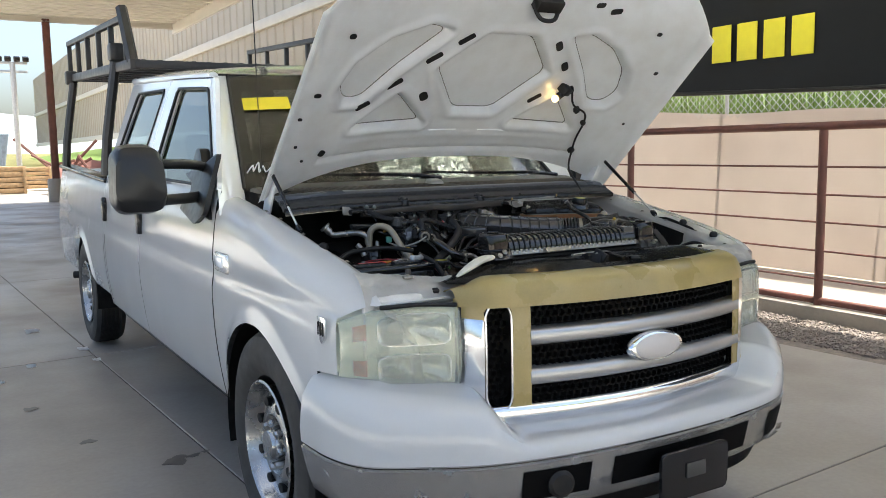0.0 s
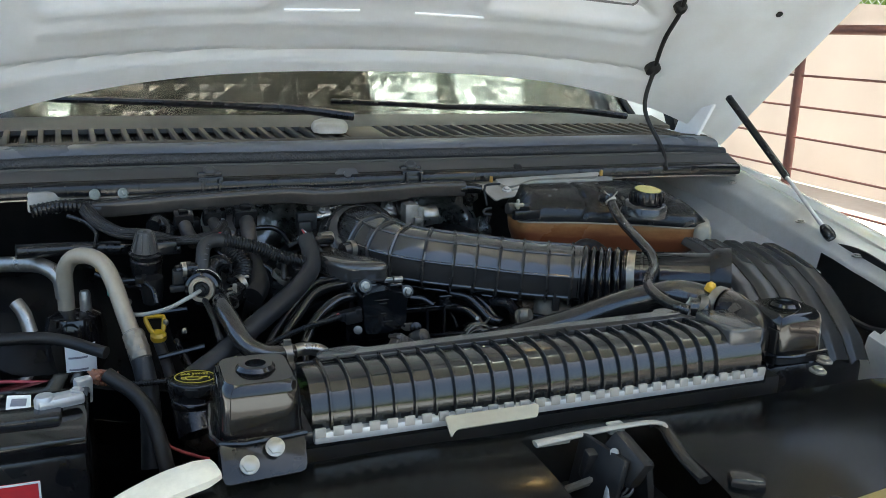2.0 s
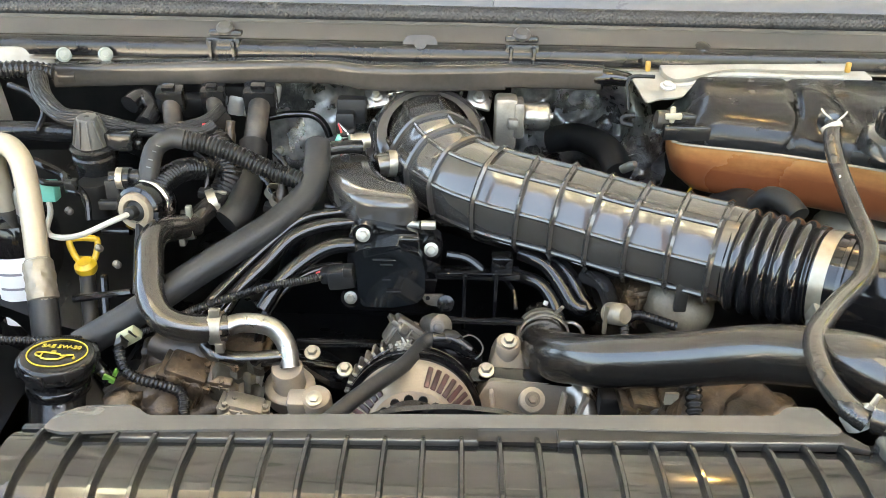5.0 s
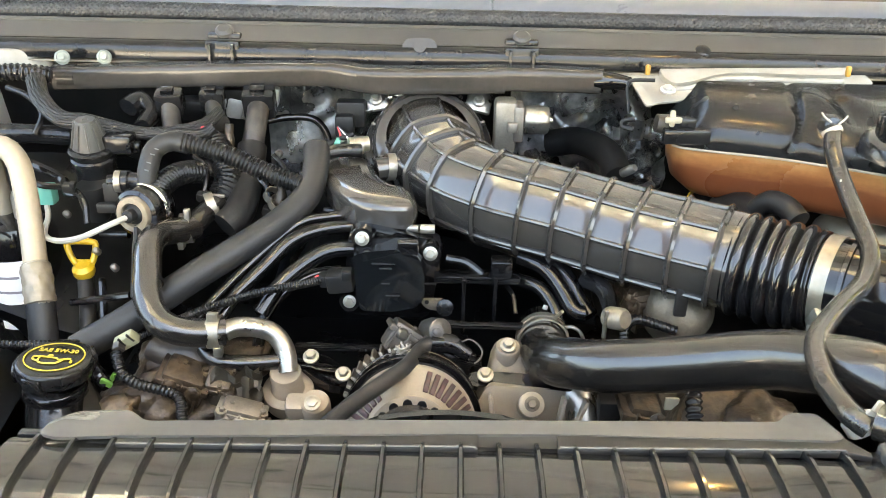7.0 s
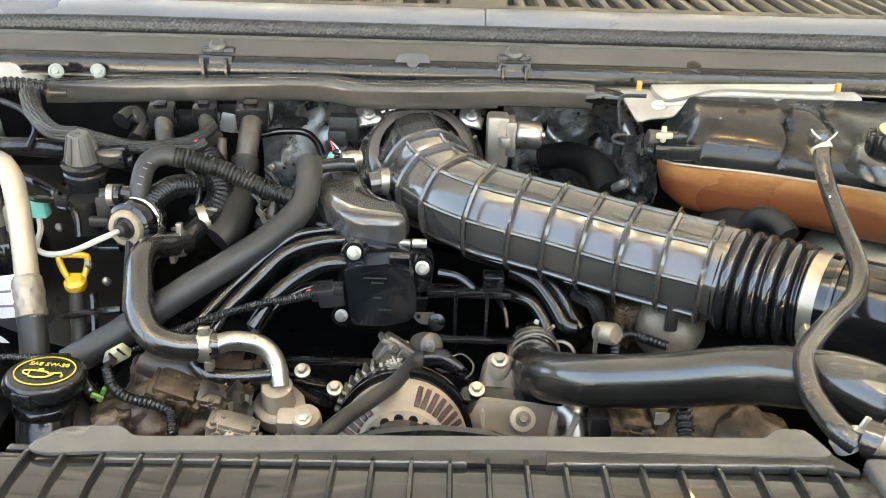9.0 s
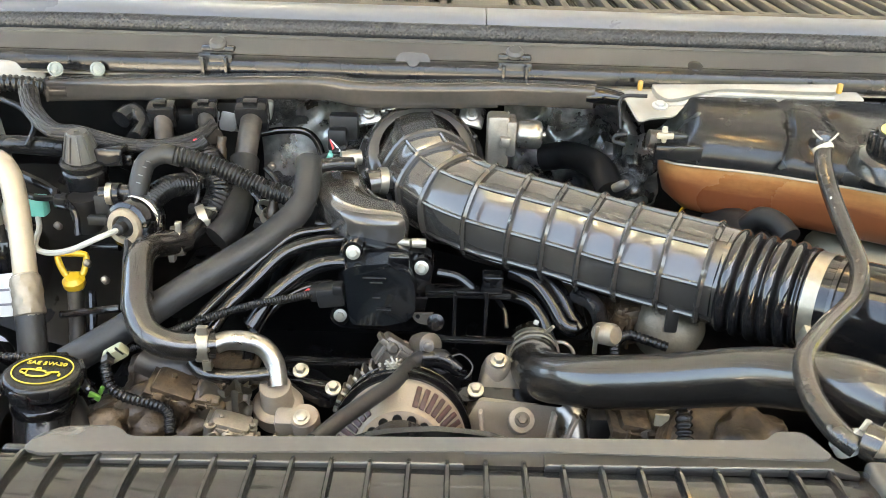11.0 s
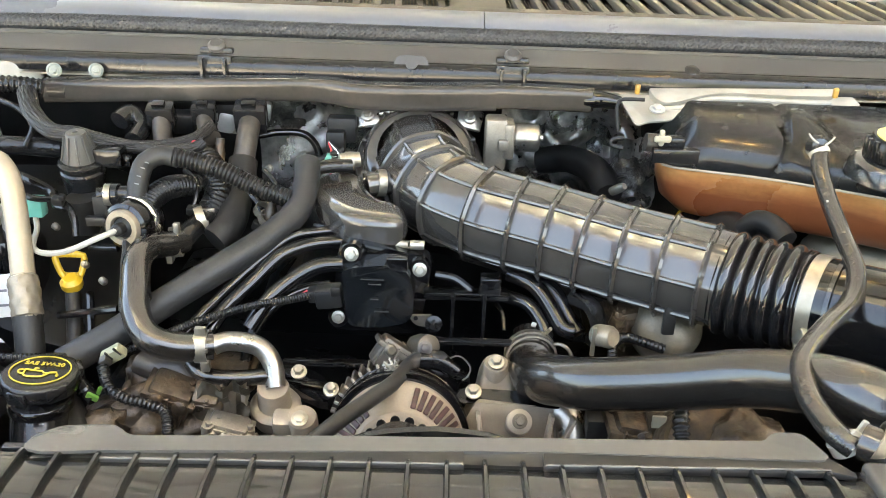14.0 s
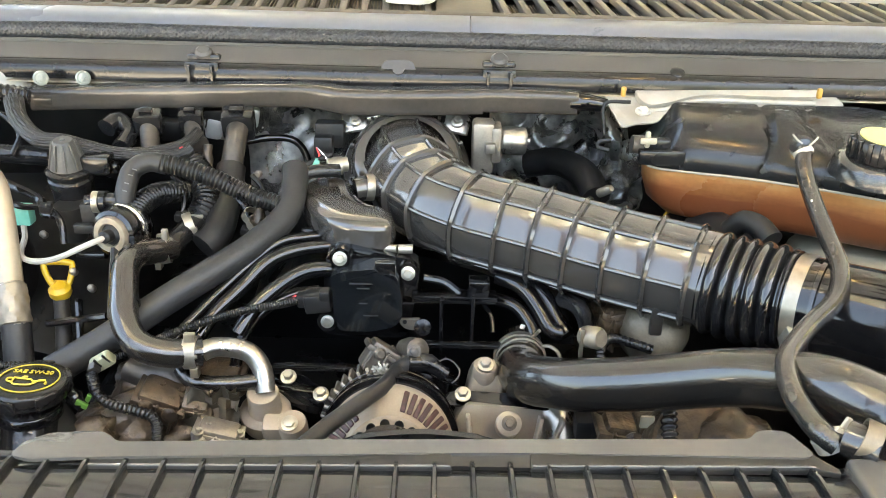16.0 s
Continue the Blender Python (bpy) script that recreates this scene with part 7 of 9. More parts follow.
part("oil_can_print", merge(tube(on_cap([(-0.015, -0.001), (-0.012, -0.013), (0.006, -0.013), (0.012, -0.004), (0.019, -0.003)]), 0.0008, 5, 0.003), tube(on_cap([(0.019, -0.003), (0.006, -0.006), (0.004, -0.003), (-0.015, -0.001)]), 0.0008, 5, 0.003), tube(on_cap([(-0.016, -0.002), (-0.021, -0.003), (-0.020, -0.008), (-0.013, -0.010)]), 0.0008, 5, 0.003), tube(on_cap([(-0.006, -0.002), (-0.006, 0.002), (-0.002, 0.002)]), 0.0008, 5, 0.002), tube(on_cap([(0.021, -0.007), (0.021, -0.010)]), 0.0012, 5, 0.002)), YELLOW_INK, cap, "yellow oil can outline")
text("lettering", "SAE 5W-20", 0.0072, om @ Matrix.Translation((0, 0.0095, 0.0006)), YELLOW_INK, oil)
part("neck", tube([oc - oax * 0.02, (-0.393, 0.622, 0.971), (-0.389, 0.602, 0.944)], 0.024, 18, 0.012), SATIN, oil)
part("neck_collar", lathe([(0.0255, -0.004), (0.027, -0.002), (0.027, 0.004), (0.0255, 0.006)], (-0.392, 0.624, 0.978), oax, 26), GLOSS, oil)

# coolant hoses on the left front
gh = thing("heater_hose", "thick matte grey heater hose running diagonally", "hose", (-0.261, 0.758, 1.052))
part("hose", tube([(-0.194, 0.87, 1.122), (-0.192, 0.849, 1.108), (-0.197, 0.818, 1.088), (-0.222, 0.788, 1.07), (-0.256, 0.76, 1.054), (-0.299, 0.73, 1.034), (-0.347, 0.702, 1.008), (-0.394, 0.678, 0.985)], lambda f: 0.0138 + 0.001 * f, 18, 0.008), RUBBER, gh)
part("hose_tip", tube([(-0.194, 0.86, 1.11), (-0.189, 0.868, 1.114), (-0.172, 0.877, 1.116), (-0.149, 0.886, 1.114)], 0.0072, 14, 0.006), SATIN, gh)
ch = thing("coolant_hose", "shiny black moulded coolant hose with spring clamps", "hose", (-0.333, 0.706, 1.046))
part("hose", tube([(-0.314, 0.807, 1.055), (-0.325, 0.787, 1.059), (-0.336, 0.768, 1.064), (-0.338, 0.742, 1.062), (-0.33, 0.709, 1.05), (-0.324, 0.687, 1.039), (-0.314, 0.672, 1.027), (-0.3, 0.666, 1.019), (-0.279, 0.67, 1.012), (-0.254, 0.679, 1.009)], 0.0133, 18, 0.006), HOSE, ch)
part("joint_ring", band((-0.328, 0.702, 1.045), Vector((-0.331, 0.713, 1.054)) - Vector((-0.324, 0.688, 1.038)), 0.0134, 0.004, 0.0008), GLOSS, ch)
cx_ = Vector((-0.262, 0.676, 1.01))
part("clamp", merge(band(cx_, (1, 0, 0.03), 0.0137, 0.012), box(cx_ + Vector((0, -0.003, 0.017)), (0.010, 0.006, 0.010), 0.001), box(cx_ + Vector((0.004, -0.010, -0.014)), (0.008, 0.008, 0.010), 0.001), box(cx_ + Vector((-0.001, -0.0125, 0.003)), (0.018, 0.003, 0.004), 0.001)), BAND, ch, "pale spring clamp")
cx2 = Vector((-0.319, 0.8, 1.056))
part("clamp", merge(band(cx2, (1, 0.2, 0.1), 0.0142, 0.010), box(cx2 + Vector((0.004, -0.006, 0.018)), (0.006, 0.006, 0.012), 0.001), box(cx2 + Vector((-0.004, -0.010, -0.014)), (0.006, 0.010, 0.008), 0.001)), BAND, ch, "pale spring clamp")
part("clamp", merge(band((-0.301, 0.834, 1.067), (1, 0.4, 0.3), 0.013, 0.009), box((-0.296, 0.839, 1.076), (0.016, 0.004, 0.004), 0.001), box((-0.294, 0.827, 1.061), (0.004, 0.004, 0.016), 0.001)), BAND, ch, "pale spring clamp")
part("joiner", tube([(-0.315, 0.803, 1.057), (-0.306, 0.824, 1.063), (-0.297, 0.846, 1.067)], 0.0115, 14, 0.006), SATIN, ch)
pipe = thing("water_outlet", "cast aluminium water outlet with a polished steel elbow", "water outlet", (-0.195, 0.647, 0.96))
part("elbow", tube([(-0.254, 0.679, 1.009), (-0.244, 0.684, 1.011), (-0.226, 0.687, 1.009), (-0.211, 0.687, 1.003), (-0.2, 0.68, 0.99), (-0.196, 0.669, 0.973)], 0.0092, 18, 0.005), TUBE_METAL, pipe)
part("boss", lathe([(0.0098, 0.001), (0.0138, 0.0005), (0.0148, -0.001), (0.0150, -0.022), (0.0160, -0.0235), (0.0225, -0.0245), (0.0240, -0.026), (0.0242, -0.036), (0.0225, -0.038), (0.0225, -0.070)], (-0.1985, 0.668, 0.9735), (0.02, -0.32, 1), 40), PALE_CAST, pipe, "pale cast water outlet")
for k, (dx, dz) in enumerate(((-0.012, -0.046), (0.004, -0.046), (0.018, -0.046))):
    part("casting_rib", box((-0.1985 + dx, 0.634, 0.9735 + dz), (0.003, 0.012, 0.03), 0.001, (-18, 0, 0)), PALE_CAST, pipe)
part("lug", merge(lathe([(0.0135, -0.05), (0.0138, -0.003), (0.0125, 0.0)], (-0.1685, 0.644, 0.959), (0, -0.4, 1), 26), box((-0.182, 0.650, 0.945), (0.028, 0.02, 0.03), 0.005, (20, 0, 0))), PALE_CAST, pipe)
part("flange_bolt", bolt((-0.169, 0.636, 0.963), (0, -0.5, 0.85), 0.0050), ZINC, pipe)
part("small_hose", tube([(-0.276, 0.681, 0.989), (-0.267, 0.674, 0.983), (-0.251, 0.671, 0.98), (-0.225, 0.672, 0.98), (-0.204, 0.675, 0.981)], 0.0078, 12, 0.006), HOSE, pipe)
pc = thing("pale_connector", "pale grey-green wiring connector above the block", "connector", (-0.338, 0.657, 1.009))
PALE_GREEN = mat("pale_green_grey_plastic", (0.2112, 0.2048, 0.128), 0.45, var=0.1, scale=40, bump=0.05)
part("shell", box((-0.337, 0.658, 1.01), (0.021, 0.010, 0.013), 0.002, (20, -32, 0)), PALE_GREEN, pc)
part("tip", box((-0.342, 0.651, 1.007), (0.008, 0.008, 0.009), 0.001, (20, -32, 0)), COPPER, pc)
for d_ in (-0.004, 0.004):
    part("groove", box(Vector((-0.335, 0.652, 1.014)) + Vector((d_, 0, 0.6 * d_)), (0.0012, 0.002, 0.010), 0, (20, -32, 0)), MATTE, pc)
lw = thing("sensor_lead", "convoluted black sensor leads crossing the engine block", "wiring", (-0.326, 0.635, 0.988))
part("lead", tube([(-0.344, 0.648, 1.003), (-0.336, 0.635, 0.991), (-0.323, 0.632, 0.982), (-0.302, 0.633, 0.975), (-0.287, 0.631, 0.968), (-0.281, 0.616, 0.955)], 0.0045, 10, 0.0005, (0.0040, 0.0010)), SATIN, lw)
part("cross_lead", tube([(-0.484, 0.671, 0.995), (-0.457, 0.678, 0.989), (-0.408, 0.685, 0.986), (-0.372, 0.69, 0.986), (-0.344, 0.693, 0.991), (-0.31, 0.701, 1.001)], 0.0036, 10, 0.0005, (0.0040, 0.0010)), SATIN, lw)
gc = thing("sensor_plug", "black sensor plug with a green locking clip", "connector", (-0.357, 0.639, 0.978))
part("body", tube([(-0.368, 0.647, 0.988), (-0.361, 0.643, 0.982), (-0.351, 0.637, 0.975)], 0.0066, 14, 0.002), SATIN, gc)
part("collar", band((-0.36, 0.642, 0.982), (0.6, -0.2, -0.7), 0.0072, 0.003, 0.0012), GLOSS, gc)
part("locking_clip", merge(box((-0.351, 0.634, 0.98), (0.011, 0.003, 0.007), 0.001, (10, 28, 0)), box((-0.346, 0.638, 0.984), (0.004, 0.003, 0.010), 0.001, (10, 28, 0))), mat("green_plastic", (0.10, 0.24, 0.04), 0.4, var=0.1, bump=0.05), gc, "green locking clip")

# small leads and clips between the hoses
sw = thing("small_wiring", "thin black leads with clips among the hoses", "wiring", (-0.331, 0.807, 1.057))
for pts, r in (([(-0.503, 0.84, 1.096), (-0.477, 0.832, 1.086), (-0.447, 0.829, 1.085), (-0.428, 0.816, 1.076), (-0.423, 0.804, 1.056)], 0.0035), ([(-0.328, 0.875, 1.107), (-0.315, 0.869, 1.097), (-0.313, 0.858, 1.081), (-0.318, 0.845, 1.067)], 0.0030), ([(-0.269, 0.878, 1.085), (-0.253, 0.873, 1.077), (-0.244, 0.863, 1.062), (-0.248, 0.852, 1.05)], 0.0038), ([(-0.249, 0.905, 1.099), (-0.236, 0.898, 1.087), (-0.234, 0.887, 1.072)], 0.0030), ([(-0.219, 0.904, 1.08), (-0.208, 0.897, 1.072), (-0.205, 0.887, 1.058)], 0.0034), ([(-0.182, 0.829, 1.068), (-0.164, 0.826, 1.067), (-0.135, 0.825, 1.07), (-0.105, 0.822, 1.068)], 0.0036), ([(-0.538, 0.916, 1.166), (-0.514, 0.914, 1.156), (-0.499, 0.905, 1.14), (-0.502, 0.887, 1.122)], 0.0034)):
    part("lead", tube(pts, r, 8, 0.005), SATIN, sw)
for q, rt in (((-0.246, 0.849, 1.056), 20), ((-0.233, 0.884, 1.077), -15), ((-0.313, 0.843, 1.073), 10), ((-0.204, 0.881, 1.065), 0), ((-0.444, 0.822, 1.088), 5)):
    part("clip", merge(box(q, (0.012, 0.009, 0.010), 0.002, (15, rt, 0)), box(Vector(q) + Vector((0.006, -0.003, 0.005)), (0.006, 0.006, 0.006), 0.001, (15, rt, 0))), MATTE, sw)
for q in ((-0.496, 0.836, 1.105), (-0.501, 0.843, 1.116)):
    part("brass_fitting", lathe([(0.005, -0.006), (0.006, 0.0), (0.004, 0.008)], q, (0.3, -0.8, 0.5), 8), OCHRE, sw, "small brass fitting")
for q in ((-0.235, 0.85, 1.064), (-0.241, 0.857, 1.07), (-0.274, 0.838, 1.059)):
    part("spring_clip", merge(band(q, (0.5, -0.3, 0.8), 0.009, 0.008, 0.0012), box(Vector(q) + Vector((0.009, -0.006, 0.004)), (0.008, 0.003, 0.003), 0.0008)), BAND, sw, "pale spring clip")

# hard lines from bank to module
lines = thing("steel_lines", "bundle of glossy black steel lines along the intake", "pipes", (-0.208, 0.767, 1.043))
for pts, r in (([(-0.145, 0.813, 1.07), (-0.173, 0.804, 1.071), (-0.2, 0.793, 1.069), (-0.225, 0.774, 1.054), (-0.25, 0.753, 1.036), (-0.277, 0.721, 1.015), (-0.294, 0.698, 0.997)], 0.0052),
               ([(-0.14, 0.795, 1.066), (-0.176, 0.785, 1.066), (-0.205, 0.77, 1.06), (-0.229, 0.75, 1.041), (-0.253, 0.727, 1.022), (-0.266, 0.707, 1.005)], 0.0068),
               ([(-0.144, 0.762, 1.056), (-0.167, 0.758, 1.055), (-0.19, 0.749, 1.045), (-0.213, 0.733, 1.029), (-0.229, 0.714, 1.008)], 0.0078),
               ([(-0.217, 0.786, 1.039), (-0.247, 0.758, 1.021), (-0.274, 0.727, 1.002), (-0.29, 0.701, 0.989)], 0.0045)):
    part("line", tube(pts, r, 12, 0.006), GLOSS, lines)
part("stud", merge(tube([(-0.13, 0.783, 1.072), (-0.096, 0.78, 1.072), (-0.08, 0.776, 1.073)], 0.0040, 10, 0.01), lathe([(0.0048, -0.007), (0.0048, 0.007)], (-0.072, 0.776, 1.073), (1, 0, 0), 14)), ZINC, lines)

# black control module on the intake front
MODULE = mat("blue_black_plastic", (0.0055, 0.0062, 0.0068), 0.12, var=0.2, scale=25, bump=0.03, coat=0.3, spec=0.4)
MODULE_FACE = [(-0.1413, 1.0649), (-0.1279, 1.0700), (-0.0976, 1.0732), (-0.0944, 1.0668), (-0.0811, 1.0684), (-0.0758, 1.0596), (-0.0729, 1.0415), (-0.0733, 1.0199), (-0.0809, 1.0115), (-0.1018, 1.0058), (-0.1238, 1.0057), (-0.1348, 1.0067), (-0.1377, 1.0211), (-0.1401, 1.0517)]
mod = thing("control_module", "square black control module held by three pale bolts", "module", (-0.105, 0.715, 1.045))
mpoly = [(x, 0.728, z) for x, z in MODULE_FACE]
part("case", plate(rounded(mpoly, 0.004), 0.030, (0, 1, -0.05), 0.0035), MODULE, mod)
part("back_plate", plate(rounded([(-0.148, 0.765, 1.076), (-0.123, 0.765, 1.078), (-0.056, 0.765, 1.064), (-0.059, 0.765, 1.036), (-0.069, 0.76, 0.98), (-0.158, 0.76, 0.983)], 0.01), 0.02, (0, 1, 0), 0.003), GLOSS, mod)
part("latch_clip", box((-0.089, 0.735, 1.073), (0.020, 0.012, 0.014), 0.002), GLOSS, mod)
for q, r in (((-0.133, 0.742, 1.077), 0.0048), ((-0.068, 0.742, 1.063), 0.0048), ((-0.146, 0.735, 1.012), 0.0044)):
    b_ = part("boss", lathe([(0.010, -0.02), (0.010, 0.0)], q, (0, -1, 0.25), 18), GLOSS, mod)
    part("bolt", bolt(q, (0, -1, 0.25), r, 0.006, 1.45), ZINC, b_, "pale flange bolt")
plug = part("plug", merge(box((-0.154, 0.735, 1.035), (0.026, 0.020, 0.020), 0.003, (0, -8, 0)), box((-0.167, 0.735, 1.036), (0.014, 0.014, 0.013), 0.002, (0, -8, 0)), box((-0.147, 0.73, 1.044), (0.010, 0.012, 0.010), 0.002)), MATTE, mod)
part("lead", tube([(-0.171, 0.732, 1.037), (-0.19, 0.725, 1.035), (-0.225, 0.715, 1.032), (-0.258, 0.705, 1.025), (-0.281, 0.7, 1.018), (-0.303, 0.7, 1.007)], 0.0036, 14, 0.0004, (0.0024, 0.0007)), SLEEVE, mod)
part("red_wire", tube([(-0.171, 0.734, 1.037), (-0.176, 0.734, 1.04), (-0.18, 0.734, 1.036)], 0.0012, 6, 0.002), RED, mod)
for q, w in (((-0.112, 0.727, 1.058), 0.022), ((-0.11, 0.727, 1.053), 0.012), ((-0.11, 0.725, 1.038), 0.008), ((-0.103, 0.725, 1.025), 0.014)):
    part("moulded_mark", box(q, (w, 0.0012, 0.0012), 0.0004), RUBBER, mod)

# dark intake and front cover behind the module
fc = thing("front_cover", "black engine front cover and intake plenum", "engine cover", (-0.05, 0.82, 0.95))
part("plenum", plate(rounded([(-0.268, 0.84, 0.903), (-0.244, 0.84, 0.969), (-0.186, 0.84, 1.027), (-0.064, 0.84, 1.038), (0.023, 0.84, 1.013), (0.114, 0.84, 0.96), (0.121, 0.84, 0.885), (-0.271, 0.84, 0.872)], 0.02), 0.25, (0, 1, 0.15), 0.008), DEEP_SHADE, fc)
part("round_rim", tube([(-0.231, 0.7, 0.979), (-0.226, 0.722, 1.001), (-0.21, 0.742, 1.018), (-0.184, 0.758, 1.028), (-0.157, 0.764, 1.03)], 0.006, 10, 0.006), GLOSS, fc)
part("arch_line", tube([(-0.053, 0.773, 1.043), (-0.033, 0.771, 1.04), (-0.017, 0.766, 1.03)], 0.0042, 8, 0.005), GLOSS, fc)
part("shelf", box((-0.022, 0.765, 1.027), (0.085, 0.02, 0.008), 0.002), GLOSS, fc)
part("shelf_post", box((0.002, 0.769, 1.038), (0.022, 0.02, 0.016), 0.003), GLOSS, fc)
part("rib", box((-0.035, 0.743, 1.007), (0.004, 0.012, 0.06), 0.001), GLOSS, fc)
part("rib", box((-0.004, 0.752, 1.006), (0.004, 0.012, 0.06), 0.001), GLOSS, fc)
part("rib", box((-0.021, 0.724, 0.996), (0.09, 0.010, 0.004), 0.001), GLOSS, fc)
part("rib", box((-0.146, 0.706, 0.978), (0.10, 0.010, 0.004), 0.001), GLOSS, fc)
part("curved_rib", tube([(0.007, 0.769, 1.017), (0.015, 0.759, 1.009), (0.017, 0.746, 0.997)], 0.0025, 8, 0.005), GLOSS, fc)
part("runner", tube([(0.022, 0.79, 1.038), (0.046, 0.775, 1.034), (0.063, 0.758, 1.018), (0.074, 0.743, 1.004), (0.085, 0.74, 1.002)], 0.0085, 12, 0.006), GLOSS, fc)
part("runner", tube([(0.037, 0.801, 1.04), (0.067, 0.774, 1.028), (0.08, 0.756, 1.01), (0.091, 0.742, 0.999)], 0.008, 12, 0.006), GLOSS, fc)
part("runner", tube([(0.019, 0.78, 1.017), (0.041, 0.766, 1.016), (0.055, 0.75, 1.003), (0.06, 0.737, 0.991)], 0.007, 12, 0.006), GLOSS, fc)
part("white_tag", box((0.044, 0.73, 1.014), (0.005, 0.002, 0.005), 0.001, (0, 20, 0)), PALE_STEEL, fc)
part("loop_wire", tube([(-0.036, 0.69, 0.998), (-0.029, 0.691, 1), (-0.022, 0.689, 0.997), (-0.017, 0.685, 0.991), (-0.019, 0.681, 0.985), (-0.024, 0.679, 0.981)], 0.0009, 6, 0.002), COPPER, fc)

# engine block castings low in the bay
DULL_BOSS = mat("stained_casting", (0.0768, 0.064, 0.048), 0.45, 0.4, var=0.4, scale=50, bump=0.4, fine=500, dust=(0.0384, 0.0288, 0.0192), amount=0.7, spots=60)
blk = thing("engine_block", "grimy cast aluminium engine block and brackets", "engine block", (-0.1, 0.75, 0.85))


# Block body coloured near-black for the shade low in the bay.
part("block", box((-0.08, 0.86, 0.80), (0.62, 0.42, 0.26), 0.02), DEEP_SHADE, blk)
for k, (q, s, rot) in enumerate((((-0.335, 0.662, 0.931), (0.12, 0.08, 0.065), (0, -25, 10)), ((-0.32, 0.704, 0.944), (0.07, 0.06, 0.055), (0, 20, 0)), ((-0.28, 0.672, 0.925), (0.08, 0.06, 0.05), (0, 10, 20)), ((-0.357, 0.637, 0.939), (0.08, 0.05, 0.045), (0, -30, 0)), ((-0.25, 0.671, 0.927), (0.05, 0.05, 0.05), (0, 0, 30)))):
    part("casting", blob(q, s, k, rot), GRIMY, blk, "brown oily casting")
for k, (q, s, rot) in enumerate((((-0.292, 0.664, 0.963), (0.05, 0.04, 0.045), (10, 20, 0)), ((-0.244, 0.703, 0.97), (0.05, 0.05, 0.03), (0, 0, 0)), ((-0.259, 0.666, 0.959), (0.03, 0.03, 0.045), (30, 10, 0)), ((-0.235, 0.638, 0.946), (0.045, 0.03, 0.03), (0, 15, 0)))):
    part("casting", lump(q, s, k, rot), GRIMY if k < 3 else CASTING, blk)
part("torn_foil", sheet(lambda u, v: tuple(Vector((-0.278, 0.653, 0.977)) + Vector((0.06 * u, 0.012 * noise.noise((u * 6, v * 5, 4)), -0.045 * v + 0.012 * u + 0.012 * noise.noise((u * 4, v * 7, 9))))), 16, 12, 0.001), TAN_CAST, blk, "torn piece of foil")
part("pillar", merge(loft([rounded([(-0.008 - g, 0.684 - g, z), (0.026 + g, 0.684 - g, z), (0.026 + g, 0.715, z), (-0.008 - g, 0.715, z)], 0.008) for z, g in ((0.90, 0.008), (0.955, 0.003), (0.975, 0.0), (0.985, -0.004))]), lathe([(0.0125, -0.02), (0.012, 0.004), (0.0105, 0.006)], (0.007, 0.693, 0.988), (0, -0.3, 1), 24)), PALE_CAST, blk, "pale cast pillar")
part("cast_plate", merge(plate(rounded([(-0.020, 0.640, 0.905), (0.068, 0.640, 0.905), (0.068, 0.652, 0.963), (0.055, 0.655, 0.972), (-0.012, 0.655, 0.974), (-0.022, 0.650, 0.955)], 0.006), 0.03, (0, 1, -0.2), 0.003), lathe([(0.0120, -0.02), (0.0115, 0.001), (0.010, 0.002)], (0.0275, 0.640, 0.965), (0, -0.75, 0.66), 28)), PALE_CAST, blk, "pale cast front plate")
for xr, rz in ((-0.006, -8), (0.052, 10), (0.066, 24)):
    part("cast_rib", box((xr, 0.636, 0.945), (0.004, 0.012, 0.056), 0.0015, (-14, rz, 0)), PALE_CAST, blk)
part("cast_elbow", tube([(0.066, 0.668, 0.966), (0.074, 0.655, 0.955), (0.078, 0.640, 0.935)], 0.015, 20, 0.006), TUBE_METAL, blk)
part("plate_bolt", bolt((0.0275, 0.638, 0.967), (0, -0.75, 0.66), 0.0046, 0.006), DULL_BOSS, blk)
for q in ((0.007, 0.687, 0.996), (-0.177, 0.684, 0.98), (-0.146, 0.676, 0.967), (-0.014, 0.665, 0.978)):
    part("bolt", bolt(q, (0, -0.45, 0.9), 0.0050, 0.008), ZINC, blk)
part("bracket_arm", plate(rounded([(-0.202, 0.724, 0.958), (-0.171, 0.723, 0.958), (-0.136, 0.688, 0.958), (-0.131, 0.668, 0.958), (-0.158, 0.67, 0.958), (-0.198, 0.702, 0.958)], 0.006), 0.008, (0, 0, -1), 0.002), GLOSS, blk)
part("bracket_arm", plate(rounded([(-0.033, 0.673, 0.972), (-0.02, 0.675, 0.976), (0.016, 0.673, 0.976), (0.067, 0.667, 0.977), (0.066, 0.651, 0.972), (0.031, 0.656, 0.972), (-0.005, 0.659, 0.971), (-0.03, 0.659, 0.97)], 0.006), 0.008, (0, 0.7, -0.7), 0.002), GLOSS, blk, "black steel bracket arm")
part("small_pulley", lathe([(0.03, 0), (0.034, 0.006), (0.03, 0.012), (0.034, 0.018), (0.03, 0.024)], (0.075, 0.684, 0.968), (0, -1, 0.1), 28), GRIMY, blk)
part("hose_stub", tube([(-0.393, 0.656, 0.971), (-0.369, 0.632, 0.958), (-0.354, 0.602, 0.945)], 0.012, 12, 0.01), MATTE, blk)
part("brown_hose", tube([(-0.329, 0.693, 0.98), (-0.308, 0.686, 0.976), (-0.288, 0.688, 0.978), (-0.277, 0.675, 0.962)], 0.012, 12, 0.01), COPPER, blk)
# alternator
DULL_CAST = mat("dull_grey_casting", (0.0896, 0.08, 0.0672), 0.42, 0.5, var=0.3, scale=40, bump=0.4, fine=500, dust=(0.0576, 0.0448, 0.032), amount=0.6, spots=40)
